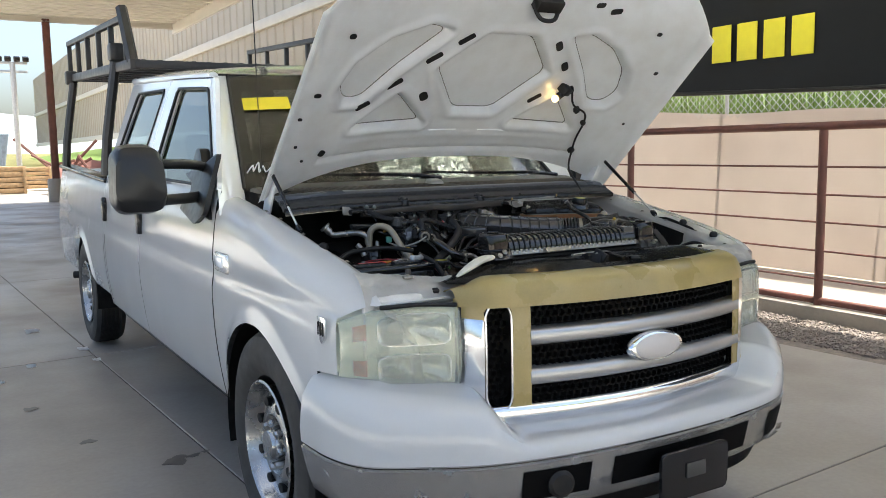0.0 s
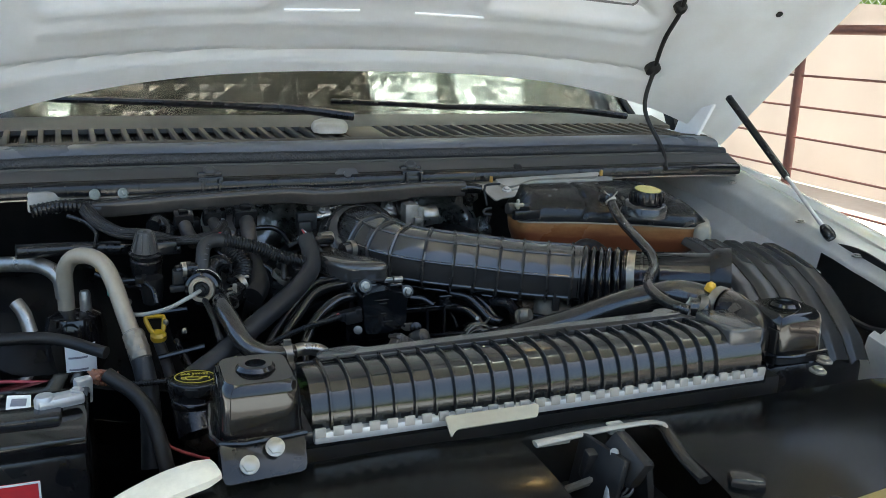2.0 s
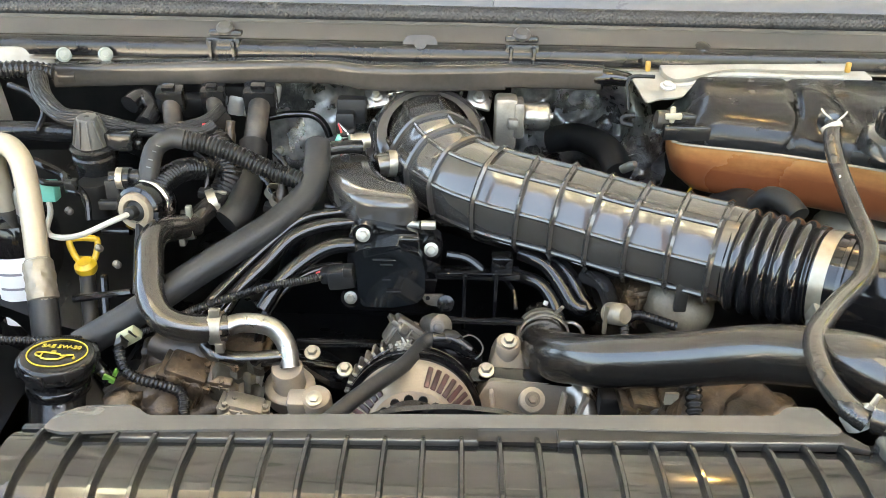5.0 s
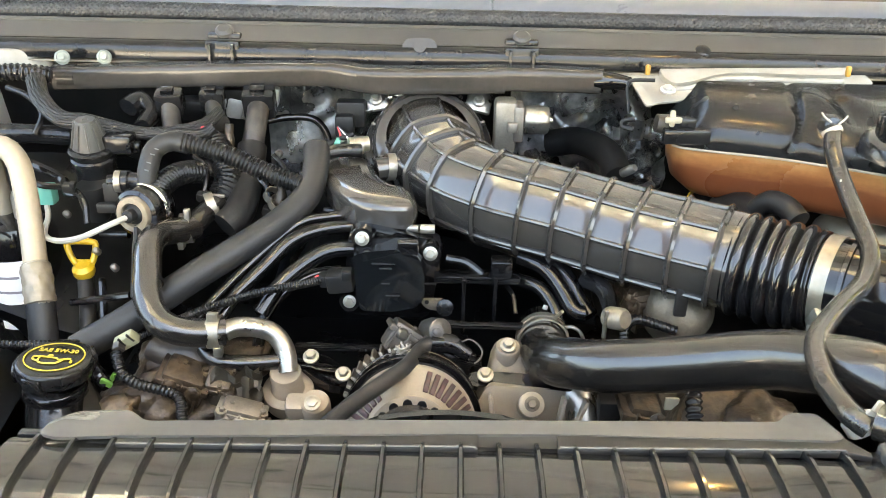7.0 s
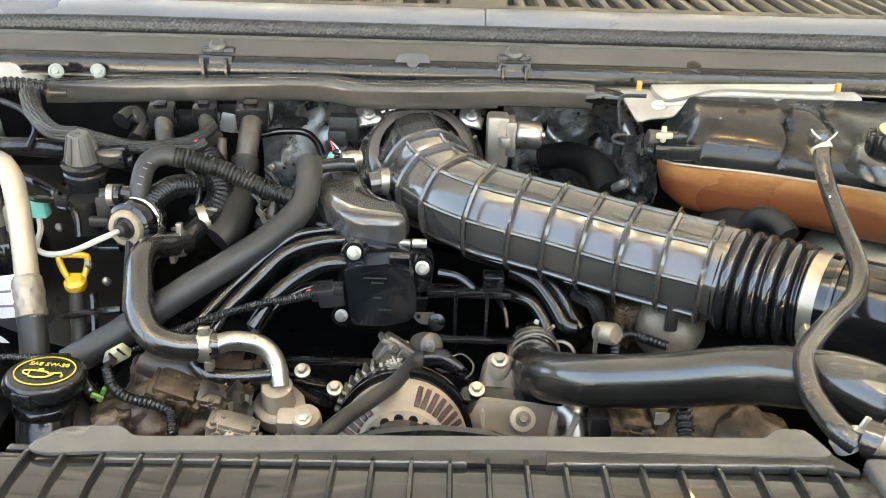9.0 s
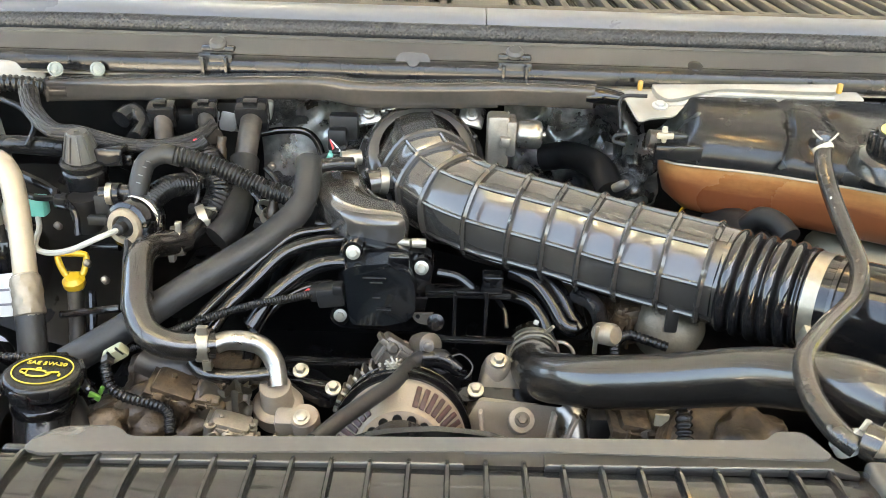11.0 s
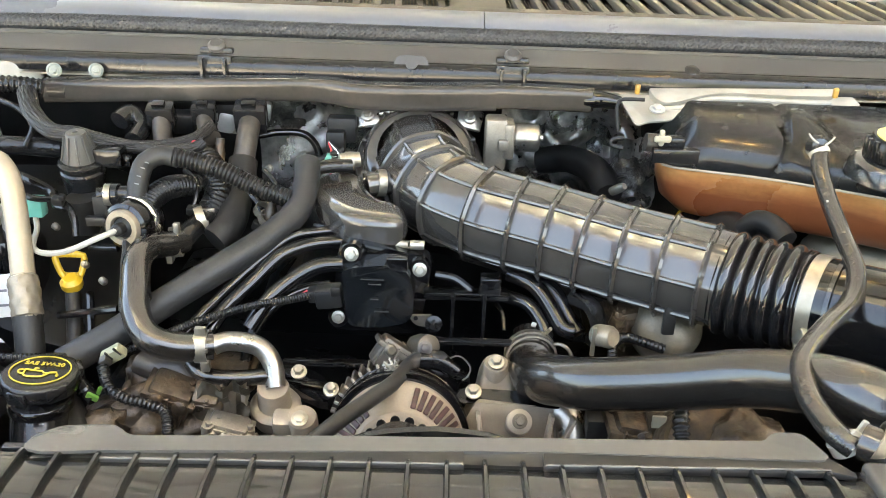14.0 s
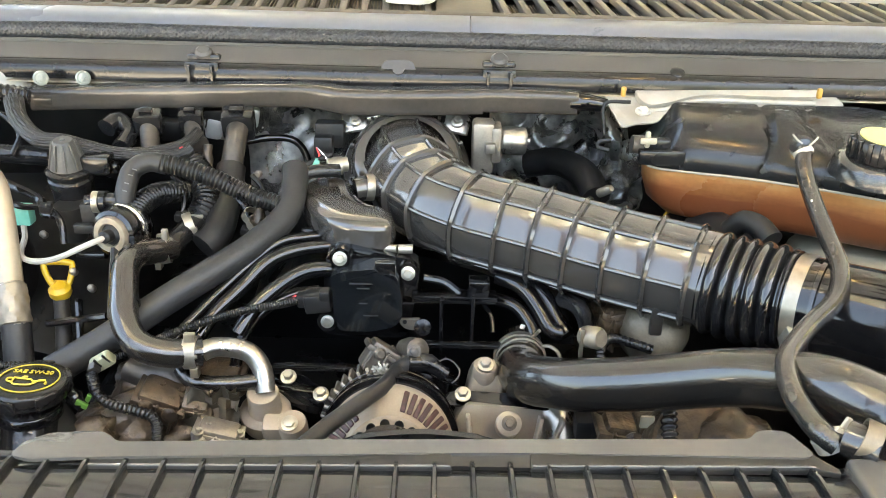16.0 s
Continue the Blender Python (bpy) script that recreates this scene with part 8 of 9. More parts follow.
WINDING = mat("red_copper_winding", (0.028, 0.006, 0.006), 0.5, var=0.8, scale=200, bump=0.3)
alt = thing("alternator", "cast aluminium alternator with finned vents and cable", "alternator", (-0.079, 0.636, 0.94))
ac_, ad = Vector((-0.079, 0.613, 0.951)), Vector((0.03, -0.95, 0.30)).normalized()
am = axis_m(ac_, ad)
part("rear_case", lathe([(0.058, -0.085), (0.062, -0.08), (0.063, -0.046), (0.0605, -0.044), (0.0635, -0.040), (0.0635, -0.026), (0.062, -0.024), (0.0635, -0.022), (0.0635, -0.017)], ac_, ad, 48), GLOSS, alt)
part("front_case", lathe([(0.056, -0.020), (0.0575, -0.018), (0.0580, -0.012), (0.0560, -0.006), (0.0400, 0.008), (0.038, 0.013), (0.024, 0.016)], ac_, ad, 64), PALE_CAST, alt, "pale cast front case")
for k in range(46):
    a = 2 * math.pi * k / 46
    if 1.3 < a < 2.9:
        fin = box((0.0610, 0, -0.062), (0.012, 0.0034, 0.030), 0.001)
        bmesh.ops.transform(fin, matrix=am @ Matrix.Rotation(a, 4, "Z"), verts=fin.verts)
        part("fin", fin, CASTING, alt)
for k in range(44):
    a = 2 * math.pi * k / 44
    if 0.15 < a < 1.35 or 2.25 < a < 3.0:
        slot_ = box((0.0487, 0, 0.0012), (0.0200, 0.0050, 0.0024), 0.0015, (0, 41, 0))
        bmesh.ops.transform(slot_, matrix=am @ Matrix.Rotation(a, 4, "Z"), verts=slot_.verts)
        part("vent_slot", slot_, WINDING, alt)
for k in range(16):
    a = 2 * math.pi * k / 16 + 0.1
    if math.sin(a) > 0.05:
        part("front_hole", lathe([(0.0042, 0), (0.0042, 0.0022)], am @ Vector((0.0315 * math.cos(a), 0.0315 * math.sin(a), 0.0142)), ad, 12), SHADE_BLACK, alt)
part("pulley", lathe([(0.030, 0.02), (0.034, 0.024), (0.034, 0.05), (0.030, 0.054)], ac_, ad, 36), SATIN, alt)
part("bracket", lump((-0.091, 0.694, 0.996), (0.042, 0.030, 0.036), 5, (-20, 35, 0)), DULL_CAST, alt)
part("bracket_ear", lump((-0.104, 0.678, 0.984), (0.04, 0.016, 0.014), 6, (0, -40, 0)), DULL_CAST, alt)
part("pivot", lathe([(0.010, -0.02), (0.012, -0.01), (0.012, 0.005), (0.007, 0.008)], (-0.059, 0.695, 1.006), (0.5, -0.75, 0.4), 18), DULL_CAST, alt)
part("pivot_bolt", bolt((-0.06, 0.686, 1.01), (0.2, -0.85, 0.5), 0.0045), COPPER, alt)
strap_ = part("strap", plate(rounded([(-0.078, 0.745, 1.01), (-0.056, 0.745, 1.011), (-0.047, 0.745, 1.007), (-0.049, 0.745, 0.997), (-0.059, 0.745, 0.998), (-0.072, 0.745, 1)], 0.004), 0.004, (0, 1, 0), 0.001), CASTING, alt)
part("strap_bolt", lathe([(0.0085, -0.004), (0.0085, 0.002), (0.0045, 0.003), (0.0045, 0.007), (0.0005, 0.0075)], (-0.053, 0.742, 1.004), (0, -1, 0.3), 18), SATIN, strap_)
part("strap_hole", lathe([(0.0022, 0), (0.0022, 0.0012)], (-0.071, 0.745, 1.008), (0, -1, 0.2), 12), SHADE_BLACK, strap_)
for k in range(9):
    e_ = Vector((math.cos(1.9 * k), 0.3 * math.sin(2.7 * k), math.sin(1.3 * k)))
    f_ = Vector((math.sin(2.3 * k), 0.4, math.cos(1.1 * k)))
    o_ = Vector((-0.089, 0.661, 1.006))
    part("wire_end", tube([o_ - e_ * 0.008, o_ + f_ * 0.003 - Vector((0, 0.004, 0)), o_ + e_ * 0.007], 0.0009, 5, 0.003), ZINC, alt, "bright bare wire")
part("cable", tube([(-0.037, 0.693, 0.984), (-0.045, 0.69, 0.997), (-0.061, 0.686, 1), (-0.074, 0.677, 0.996), (-0.084, 0.641, 1.003), (-0.104, 0.612, 1.003), (-0.125, 0.585, 1.002), (-0.144, 0.555, 1.001)], 0.0072, 16, 0.006), RUBBER, alt)
part("cable_boot", tube([(-0.066, 0.685, 0.999), (-0.048, 0.689, 0.996), (-0.029, 0.687, 0.985)], (0.010, 0.006), 12, 0.006), SATIN, alt)
part("regulator", lump((-0.042, 0.694, 0.976), (0.05, 0.02, 0.02), 9, (0, 15, 0)), GLOSS, alt)

# air intake: throttle body, ribbed tube, bellows, clamp
thr = thing("throttle_body", "cast aluminium throttle body with a silver actuator", "throttle body", (0.01, 0.967, 1.126))
part("casting", merge(box((0.01, 0.965, 1.121), (0.026, 0.03, 0.062), 0.005), box((0.018, 0.95, 1.124), (0.012, 0.016, 0.012), 0.002)), CASTING, thr)
part("motor_plate", box((0.025, 0.966, 1.126), (0.012, 0.035, 0.042), 0.003), CASTING, thr)
part("actuator", lathe([(0.0145, 0), (0.0165, 0.003), (0.0165, 0.026), (0.0145, 0.029), (0.004, 0.030), (0.004, 0.034)], (0.031, 0.966, 1.128), (1, 0.05, -0.03), 26), TUBE_METAL, thr)
for q, w in (((-0.141, 0.989, 1.139), -12), ((-0.020, 0.993, 1.139), 14)):
    ear = part("mount_ear", box(q, (0.030, 0.006, 0.026), 0.006, (-40, w, 0), 3), TUBE_METAL, thr, "silver mounting ear")
    part("bolt", bolt((q[0], q[1] - 0.004, q[2] + 0.003), (0, -0.7, 0.7), 0.0050, 0.008), ZINC, ear)
part("bore", lathe([(0.060, -0.03), (0.060, 0.0)], (-0.078, 1.005, 1.090), (0, -0.55, 0.85), 36), SATIN, thr)
part("hose_tip", lathe([(0.0042, -0.016), (0.0042, 0.008), (0.006, 0.010), (0.006, 0.015)], (-0.122, 0.992, 1.144), (1, 0, 0.25), 14), TUBE_METAL, thr)
sens = part("sensor_block", merge(box((-0.17, 0.982, 1.126), (0.034, 0.02, 0.030), 0.003), box((-0.176, 0.967, 1.115), (0.022, 0.016, 0.026), 0.003), box((-0.163, 0.985, 1.134), (0.02, 0.012, 0.012), 0.002)), MATTE, thr)
for k in range(4):
    part("sensor_wire", tube([(-0.183, 0.956, 1.117), Vector((-0.179, 0.947, 1.106)) + Vector((0.004 * k, 0, 0)), Vector((-0.188, 0.938, 1.099)) + Vector((0.003 * k, 0, 0.003 * k))], 0.0013, 6, 0.004), (RED, MATTE, WHITE, MATTE)[k], sens)
part("green_band", band((-0.182, 0.94, 1.103), (1, 0, -0.5), 0.005, 0.006, 0.001), MINT, sens)
part("sensor_lead", tube([(-0.21, 0.933, 1.095), (-0.194, 0.938, 1.101), (-0.179, 0.947, 1.105), (-0.166, 0.955, 1.109)], 0.0035, 8, 0.005), MATTE, sens)

air = thing("air_intake_tube", "large black ribbed air intake tube with bellows and clamp", "intake tube", (0.073, 0.792, 1.077))
TUBE_PTS = [(-0.081, 0.987, 1.095), (-0.074, 0.937, 1.095), (-0.060, 0.892, 1.092), (-0.041, 0.855, 1.091), (-0.006, 0.824, 1.088), (0.065, 0.796, 1.081), (0.133, 0.764, 1.075), (0.2025, 0.729, 1.073), (0.219, 0.720, 1.072)]


def facet(a):
    """The tube's section: eight flats that meet at the long ribs."""
    b = (a + radians(9.5) + math.pi / 8) % (math.pi / 4) - math.pi / 8
    return 0.958 + 0.036 * (1 / math.cos(b) - 1) / (1 / math.cos(math.pi / 8) - 1)


def tube_r(f):
    return 0.054 - 0.0065 * min(1, f * 3.2)


part("ribbed_section", tube(TUBE_PTS, tube_r, 120, 0.003, shape=lambda a, s, f: facet(a) * (1 - 0.006 * math.cos(2 * math.pi * (s - 0.02) / 0.0385))), INTAKE, air)
fr_ = frames(TUBE_PTS)
total_ = fr_[-1][4]
for mid in ((-0.067, 0.915, 1.093), (-0.053, 0.876, 1.092), (-0.035, 0.849, 1.091), (-0.006, 0.824, 1.088), (0.031, 0.809, 1.084), (0.065, 0.796, 1.081), (0.099, 0.780, 1.078), (0.133, 0.764, 1.075), (0.168, 0.747, 1.074), (0.2035, 0.7285, 1.073)):
    fr = min(fr_, key=lambda f: (f[0] - Vector(mid)).length)
    rr_ = tube_r(fr[4] / total_)
    part("rib_ring", hoop(fr, lambda a: rr_ * facet(a) + 0.0018, 0.0040, 64), INTAKE, air)
for k in range(8):
    a = math.pi / 4 * k + math.pi / 8 - radians(9.5)
    part("long_rib", tube([fr[0] + (fr[1] * math.cos(a) + fr[2] * math.sin(a)) * tube_r(fr[4] / total_) * facet(a) for fr in fr_[3::6]], 0.0026, 8, 0.01), INTAKE, air)
COLLAR = axis_m((-0.078, 0.955, 1.100), (0.02, -0.72, 0.70))
part("collar", lathe([(0.048, 0.020), (0.058, 0.018), (0.064, 0.012), (0.0655, 0.002), (0.062, -0.004), (0.068, -0.008), (0.0735, -0.011), (0.0755, -0.016), (0.0755, -0.028), (0.072, -0.036)], (-0.078, 0.955, 1.100), (0.02, -0.72, 0.70), 64, False), INTAKE, air, "wide rubber collar")
for k in range(10):
    web = box((0.062, 0, 0.004), (0.014, 0.0035, 0.016), 0.001)
    bmesh.ops.transform(web, matrix=COLLAR @ Matrix.Rotation(2 * math.pi * k / 10 + 0.35, 4, "Z"), verts=web.verts)
    part("collar_web", web, INTAKE, air)
BEL = [(0.2134, 0.722, 1.0724), (0.2406, 0.7052, 1.072), (0.2731, 0.6832, 1.0742)]
part("bellows", tube(BEL, 0.0415, 56, 0.0008, shape=lambda a, s, f: 1 + 0.19 * abs(math.cos(math.pi * (s - 0.0085) / 0.0132)) ** 0.55), BELLOWS, air, "glossy bellows")
cl0, cl1 = Vector((0.270, 0.6855, 1.074)), Vector((0.296, 0.6655, 1.0765))
part("cuff", tube([cl0, (cl0 + cl1) / 2, cl1], 0.0428, 44, 0.006), BELLOWS, air)
cax = (cl1 - cl0).normalized()
part("cuff_lip", lathe([(0.043, -0.003), (0.0455, -0.002), (0.0455, 0.002), (0.043, 0.003)], cl1, cax, 44, False), BELLOWS, air)
part("cuff_lip", lathe([(0.043, -0.003), (0.0462, -0.002), (0.0462, 0.002), (0.043, 0.003)], cl0 + cax * 0.006, cax, 44, False), BELLOWS, air)
clc = Vector((0.2835, 0.6762, 1.0752))
clampo = part("clamp", band(clc, cax, 0.0431, 0.012, 0.0014, 48), BAND, air, "stainless worm-drive clamp")
CLM = axis_m(clc, cax)
part("worm_screw", merge(box((0.262, 0.641, 1.062), (0.012, 0.010, 0.020), 0.002, (30, 0, 10)), lathe([(0.0052, 0), (0.0052, 0.014), (0.003, 0.016)], (0.258, 0.636, 1.057), (-0.1, -0.4, -0.9), 14)), ZINC, clampo)
for k in range(9):
    slot_ = box((0.0448, 0, 0), (0.0012, 0.0014, 0.0062), 0)
    bmesh.ops.transform(slot_, matrix=CLM @ Matrix.Rotation(radians(-78 + 5.2 * k), 4, "Z"), verts=slot_.verts)
    part("clamp_slot", slot_, MATTE, clampo)
part("outlet_pipe", tube([cl1 - cax * 0.02, cl1 + cax * 0.05, cl1 + cax * 0.09, cl1 + cax * 0.13], 0.0435, 40, 0.012), GLOSS, air)
ab = thing("air_filter_box", "black grooved air filter box beside the inner fender", "air filter box", (0.58, 0.66, 0.95))


LID_Y = [(0, 0.715), (0.17, 0.67), (0.33, 0.625), (0.5, 0.585), (0.67, 0.55), (0.83, 0.52), (1.0, 0.50)]
LID_Z = [(0, 0.0), (0.17, -0.006), (0.33, -0.018), (0.5, -0.04), (0.67, -0.07), (0.83, -0.10), (1.0, -0.135)]


def filter_lid(u, v):
    x = 0.398 + 0.205 * u + 0.012 * v
    groove = sum(math.exp(-((u - g) / 0.028) ** 2) for g in (0.2, 0.4, 0.6, 0.8))
    edge = max(0, 0.05 - min(u, 1 - u)) / 0.05
    return (x, lerp_table(LID_Y, v), 1.127 - 0.024 * u + lerp_table(LID_Z, v) - 0.007 * groove - 0.012 * edge ** 2)


part("lid", sheet(filter_lid, 80, 30, 0.004), SHROUD, ab)
part("base", box((0.51, 0.60, 0.90), (0.19, 0.20, 0.16), 0.02), SATIN, ab)
part("inlet_neck", lathe([(0.047, 0), (0.052, 0.01), (0.052, 0.03)], cl1 + cax * 0.10, cax, 30), SATIN, ab)

RES_PTS = [(-0.160, 0.915, 1.083), (-0.163, 0.893, 1.083), (-0.158, 0.864, 1.083), (-0.147, 0.834, 1.083), (-0.128, 0.808, 1.083), (-0.106, 0.800, 1.083), (-0.084, 0.803, 1.083)]
res = thing("resonator", "soft-edged black plastic vacuum resonator", "resonator", (-0.133, 0.875, 1.08))
part("body", tube(RES_PTS, lambda f: 0.0285 * max(0.04, 1 - abs(2 * f - 1) ** 9) ** 0.35, 64, 0.0025, flat=0.66, shape=lambda a, s, f: (abs(math.cos(a)) ** 4 + abs(math.sin(a)) ** 4) ** -0.25), INTAKE, res)
part("spigot", tube([(-0.132, 0.882, 1.094), (-0.117, 0.887, 1.095), (-0.098, 0.894, 1.094)], 0.0135, 18, 0.006), INTAKE, res)
part("spigot_clamp", band((-0.117, 0.887, 1.0952), (1, 0.3, -0.1), 0.0138, 0.009, 0.001), BAND, res, "pale clamp band")
part("rear_spigot", merge(band((-0.153, 0.905, 1.113), (1, 0.2, 0), 0.009, 0.010, 0.001), tube([(-0.164, 0.904, 1.113), (-0.143, 0.911, 1.113)], 0.0085, 14, 0.006)), BAND, res)

# upper radiator hose
rh = thing("radiator_hose", "thick glossy black upper radiator hose", "hose", (0.14, 0.579, 1.056))
part("hose", tube([(0.045, 0.758, 0.974), (0.043, 0.73, 0.979), (0.042, 0.691, 0.986), (0.048, 0.665, 0.996), (0.063, 0.646, 1.006), (0.083, 0.625, 1.018), (0.135, 0.591, 1.044), (0.183, 0.556, 1.074), (0.21, 0.524, 1.093), (0.231, 0.489, 1.108), (0.258, 0.46, 1.106), (0.268, 0.425, 1.108), (0.262, 0.395, 1.10)], lambda f: 0.0232 - 0.0015 * f, 26, 0.006), HOSE, rh)
part("clamp", merge(band((0.043, 0.716, 0.983), (0.0, 0.98, -0.18), 0.0236, 0.006, 0.002, 40), band((0.043, 0.727, 0.981), (0.0, 0.98, -0.18), 0.0236, 0.008, 0.0024, 40), tube([(0.052, 0.727, 1.003), (0.056, 0.722, 1.010), (0.059, 0.718, 1.017)], 0.0018, 8, 0.003), tube([(0.062, 0.722, 0.997), (0.070, 0.716, 1.001), (0.077, 0.712, 0.998), (0.080, 0.710, 0.992)], 0.0018, 8, 0.003)), BAND, rh, "spring clamp")
part("end_pipe", tube([(0.047, 0.752, 0.974), (0.05, 0.771, 0.967), (0.056, 0.806, 0.949)], 0.021, 22, 0.01), SATIN, rh)
part("end_clamp", band((0.262, 0.44, 1.108), (0.25, -0.95, 0.0), 0.0225, 0.012), BAND, rh, "worm-drive clamp")
part("neck_clamp", band((0.218, 0.423, 1.118), (0.8, -0.4, -0.2), 0.0108, 0.010), TAN_CAST, rh, "worm-drive clamp")
part("neck", tube([(0.21, 0.431, 1.113), (0.225, 0.416, 1.115)], 0.0118, 18, 0.01), HOSE, rh)
part("valve_tip", lathe([(0.0065, 0), (0.007, 0.008), (0.004, 0.012)], (0.25, 0.452, 1.125), (0.3, -0.3, 1), 14), YELLOW, rh, "yellow valve tip")
ov = thing("overflow_hose", "thin glossy hose from coolant tank to radiator", "hose", (0.288, 0.649, 1.118))
OV_PTS = [(0.3153, 0.806, 1.175), (0.309, 0.784, 1.164), (0.307, 0.750, 1.147), (0.302, 0.698, 1.133), (0.2975, 0.652, 1.120), (0.28, 0.617, 1.110), (0.240, 0.569, 1.111), (0.2055, 0.52, 1.114), (0.1957, 0.484, 1.112), (0.196, 0.459, 1.110), (0.199, 0.438, 1.110), (0.205, 0.432, 1.108)]
part("hose", tube(OV_PTS, lambda f: 0.0080 - 0.0004 * f, 22, 0.004), PRINTED, ov)
for k, (q, an) in enumerate((((0.301, 0.736, 1.148), 68), ((0.301, 0.723, 1.143), 68), ((0.301, 0.711, 1.138), 66), ((0.3, 0.699, 1.134), 66), ((0.299, 0.687, 1.131), 66), ((0.297, 0.673, 1.127), 70))):
    part("print_bar", box(q, (0.0016, 0.0006, 0.0058), 0, (0, -20, 0)), PALE_STEEL, ov, "worn pale print bar")
part("clip", merge(band((0.3135, 0.803, 1.174), (0.3, -0.6, -0.7), 0.0084, 0.005, 0.0012), tube([(0.311, 0.803, 1.183), (0.305, 0.806, 1.187), (0.302, 0.808, 1.191)], 0.0009, 6, 0.003), tube([(0.317, 0.801, 1.182), (0.322, 0.802, 1.186), (0.325, 0.803, 1.190)], 0.0009, 6, 0.003)), WHITE_SHEET, ov, "pale spring clip")
part("clip", merge(band((0.204, 0.439, 1.105), (0.5, -0.3, -0.7), 0.0088, 0.008), box((0.208, 0.434, 1.115), (0.012, 0.003, 0.004), 0.001, (0, 35, 0)), box((0.211, 0.43, 1.114), (0.010, 0.003, 0.004), 0.001, (0, -35, 0)), box((0.209, 0.436, 1.119), (0.004, 0.003, 0.012), 0.001, (0, 20, 0))), WHITE_SHEET, ov, "pale spring clip")

# right rear of the engine
rr = thing("right_bank", "tan cast fittings and sensors under the intake tube", "engine fittings", (0.151, 0.724, 1.021))
part("casting", lathe([(0.03, -0.03), (0.034, -0.01), (0.03, 0.008), (0.018, 0.018), (0.004, 0.02)], (0.174, 0.727, 1.017), (0.1, -0.75, 0.6), 28), TAN_CAST, rr)
part("casting", lump((0.142, 0.755, 1.009), (0.06, 0.05, 0.05), 31, (0, 0, 20)), GRIMY, rr)
part("strap", box((0.166, 0.705, 1.038), (0.012, 0.006, 0.03), 0.002), MATTE, rr)
part("sensor", lathe([(0.0095, -0.012), (0.0105, -0.008), (0.0105, 0.006), (0.008, 0.010)], (0.106, 0.692, 1.026), (0.55, -0.7, 0.3), 22), KNURL, rr, "tan sensor body")
part("sensor_pipe", tube([(0.086, 0.765, 1.027), (0.099, 0.742, 1.031), (0.104, 0.726, 1.025), (0.103, 0.702, 1.025)], 0.0085, 12, 0.006), SATIN, rr)
part("bracket", box((0.095, 0.69, 1.021), (0.004, 0.004, 0.03), 0.001), BAND, rr)
part("wire", tube([(0.112, 0.677, 1.006), (0.115, 0.694, 1.016), (0.127, 0.705, 1.018), (0.145, 0.704, 1.014), (0.164, 0.701, 1.009)], 0.0042, 10, 0.0005, (0.0040, 0.0010)), SATIN, rr)
for k, (q, s, rot) in enumerate((((0.134, 0.629, 0.963), (0.07, 0.05, 0.05), (0, 10, 0)), ((0.157, 0.624, 0.974), (0.05, 0.05, 0.045), (0, -10, 0)))):
    part("casting", lump(q, s, 40 + k, rot), GRIMY, rr)
part("casting", blob((0.21, 0.585, 0.994), (0.06, 0.05, 0.05), 52), GRIMY, rr)
part("pulley_face", lathe([(0.05, -0.02), (0.052, 0.0), (0.046, 0.012), (0.042, 0.010), (0.030, 0.018), (0.01, 0.020)], (0.187, 0.592, 0.973), (0.05, -0.6, 0.8), 36), GRIMY, rr)
part("conduit", tube([(0.163, 0.634, 1), (0.16, 0.606, 0.996), (0.158, 0.585, 0.984)], 0.0075, 12, 0.0007, (0.006, 0.0016)), SATIN, rr)
part("tag", box((0.141, 0.606, 0.995), (0.012, 0.003, 0.012), 0.001), CREAM, rr)
part("connector", merge(box((0.101, 0.639, 0.965), (0.03, 0.02, 0.022), 0.003), box((0.096, 0.643, 0.97), (0.012, 0.012, 0.010), 0.002)), MATTE, rr)
part("elbow_hose", tube([(0.263, 0.822, 1.082), (0.272, 0.813, 1.096), (0.283, 0.797, 1.097), (0.29, 0.779, 1.09)], 0.0115, 16, 0.006), MATTE, rr)
part("elbow_hose", tube([(0.249, 0.892, 1.047), (0.268, 0.869, 1.062), (0.275, 0.83, 1.059)], 0.02, 16, 0.008), MATTE, rr)
part("yellow_ring", band((0.237, 0.899, 1.054), (0, -0.5, 0.8), 0.022, 0.006, 0.002), YELLOW, rr)
part("fitting", lathe([(0.005, -0.010), (0.0055, -0.005), (0.0055, 0.005), (0.004, 0.010)], (0.152, 0.932, 1.081), (0.5, -0.5, 0.5), 12), ZINC, rr)
part("firewall_hose", tube([(0.079, 1.096, 1.055), (0.114, 1.074, 1.067), (0.142, 1.017, 1.07), (0.151, 0.977, 1.055)], 0.018, 14, 0.008), MATTE, rr)
shield_ = thing("heat_shield", "crinkled dark foil insulation on the firewall", "heat shield", (0.13, 1.2, 1.0))
part("foil", sheet(lambda u, v: (0.03 + 0.20 * u, 1.20 + 0.05 * noise.noise((u * 5, v * 5, 2)) - 0.03 * v, 0.93 + 0.23 * v + 0.01 * noise.noise((u * 8, v * 8, 5))), 40, 40, 0.002), FOIL, shield_)
part("lower_flap", sheet(lambda u, v: (0.16 + 0.09 * u, 1.10 + 0.03 * noise.noise((u * 4, v * 6, 8)) + 0.05 * u, 0.93 + 0.15 * v), 20, 24, 0.002), FOIL, shield_)
fp = thing("firewall_panel", "blotchy grey foil-faced firewall insulation", "firewall panel", (-0.2, 1.13, 1.0))
part("facing", sheet(lambda u, v: (-0.30 + 0.21 * u, 1.12 + 0.02 * u + 0.014 * noise.noise((u * 4, v * 4, 3)), 0.95 + 0.21 * v), 30, 30, 0.003), FOIL, fp)
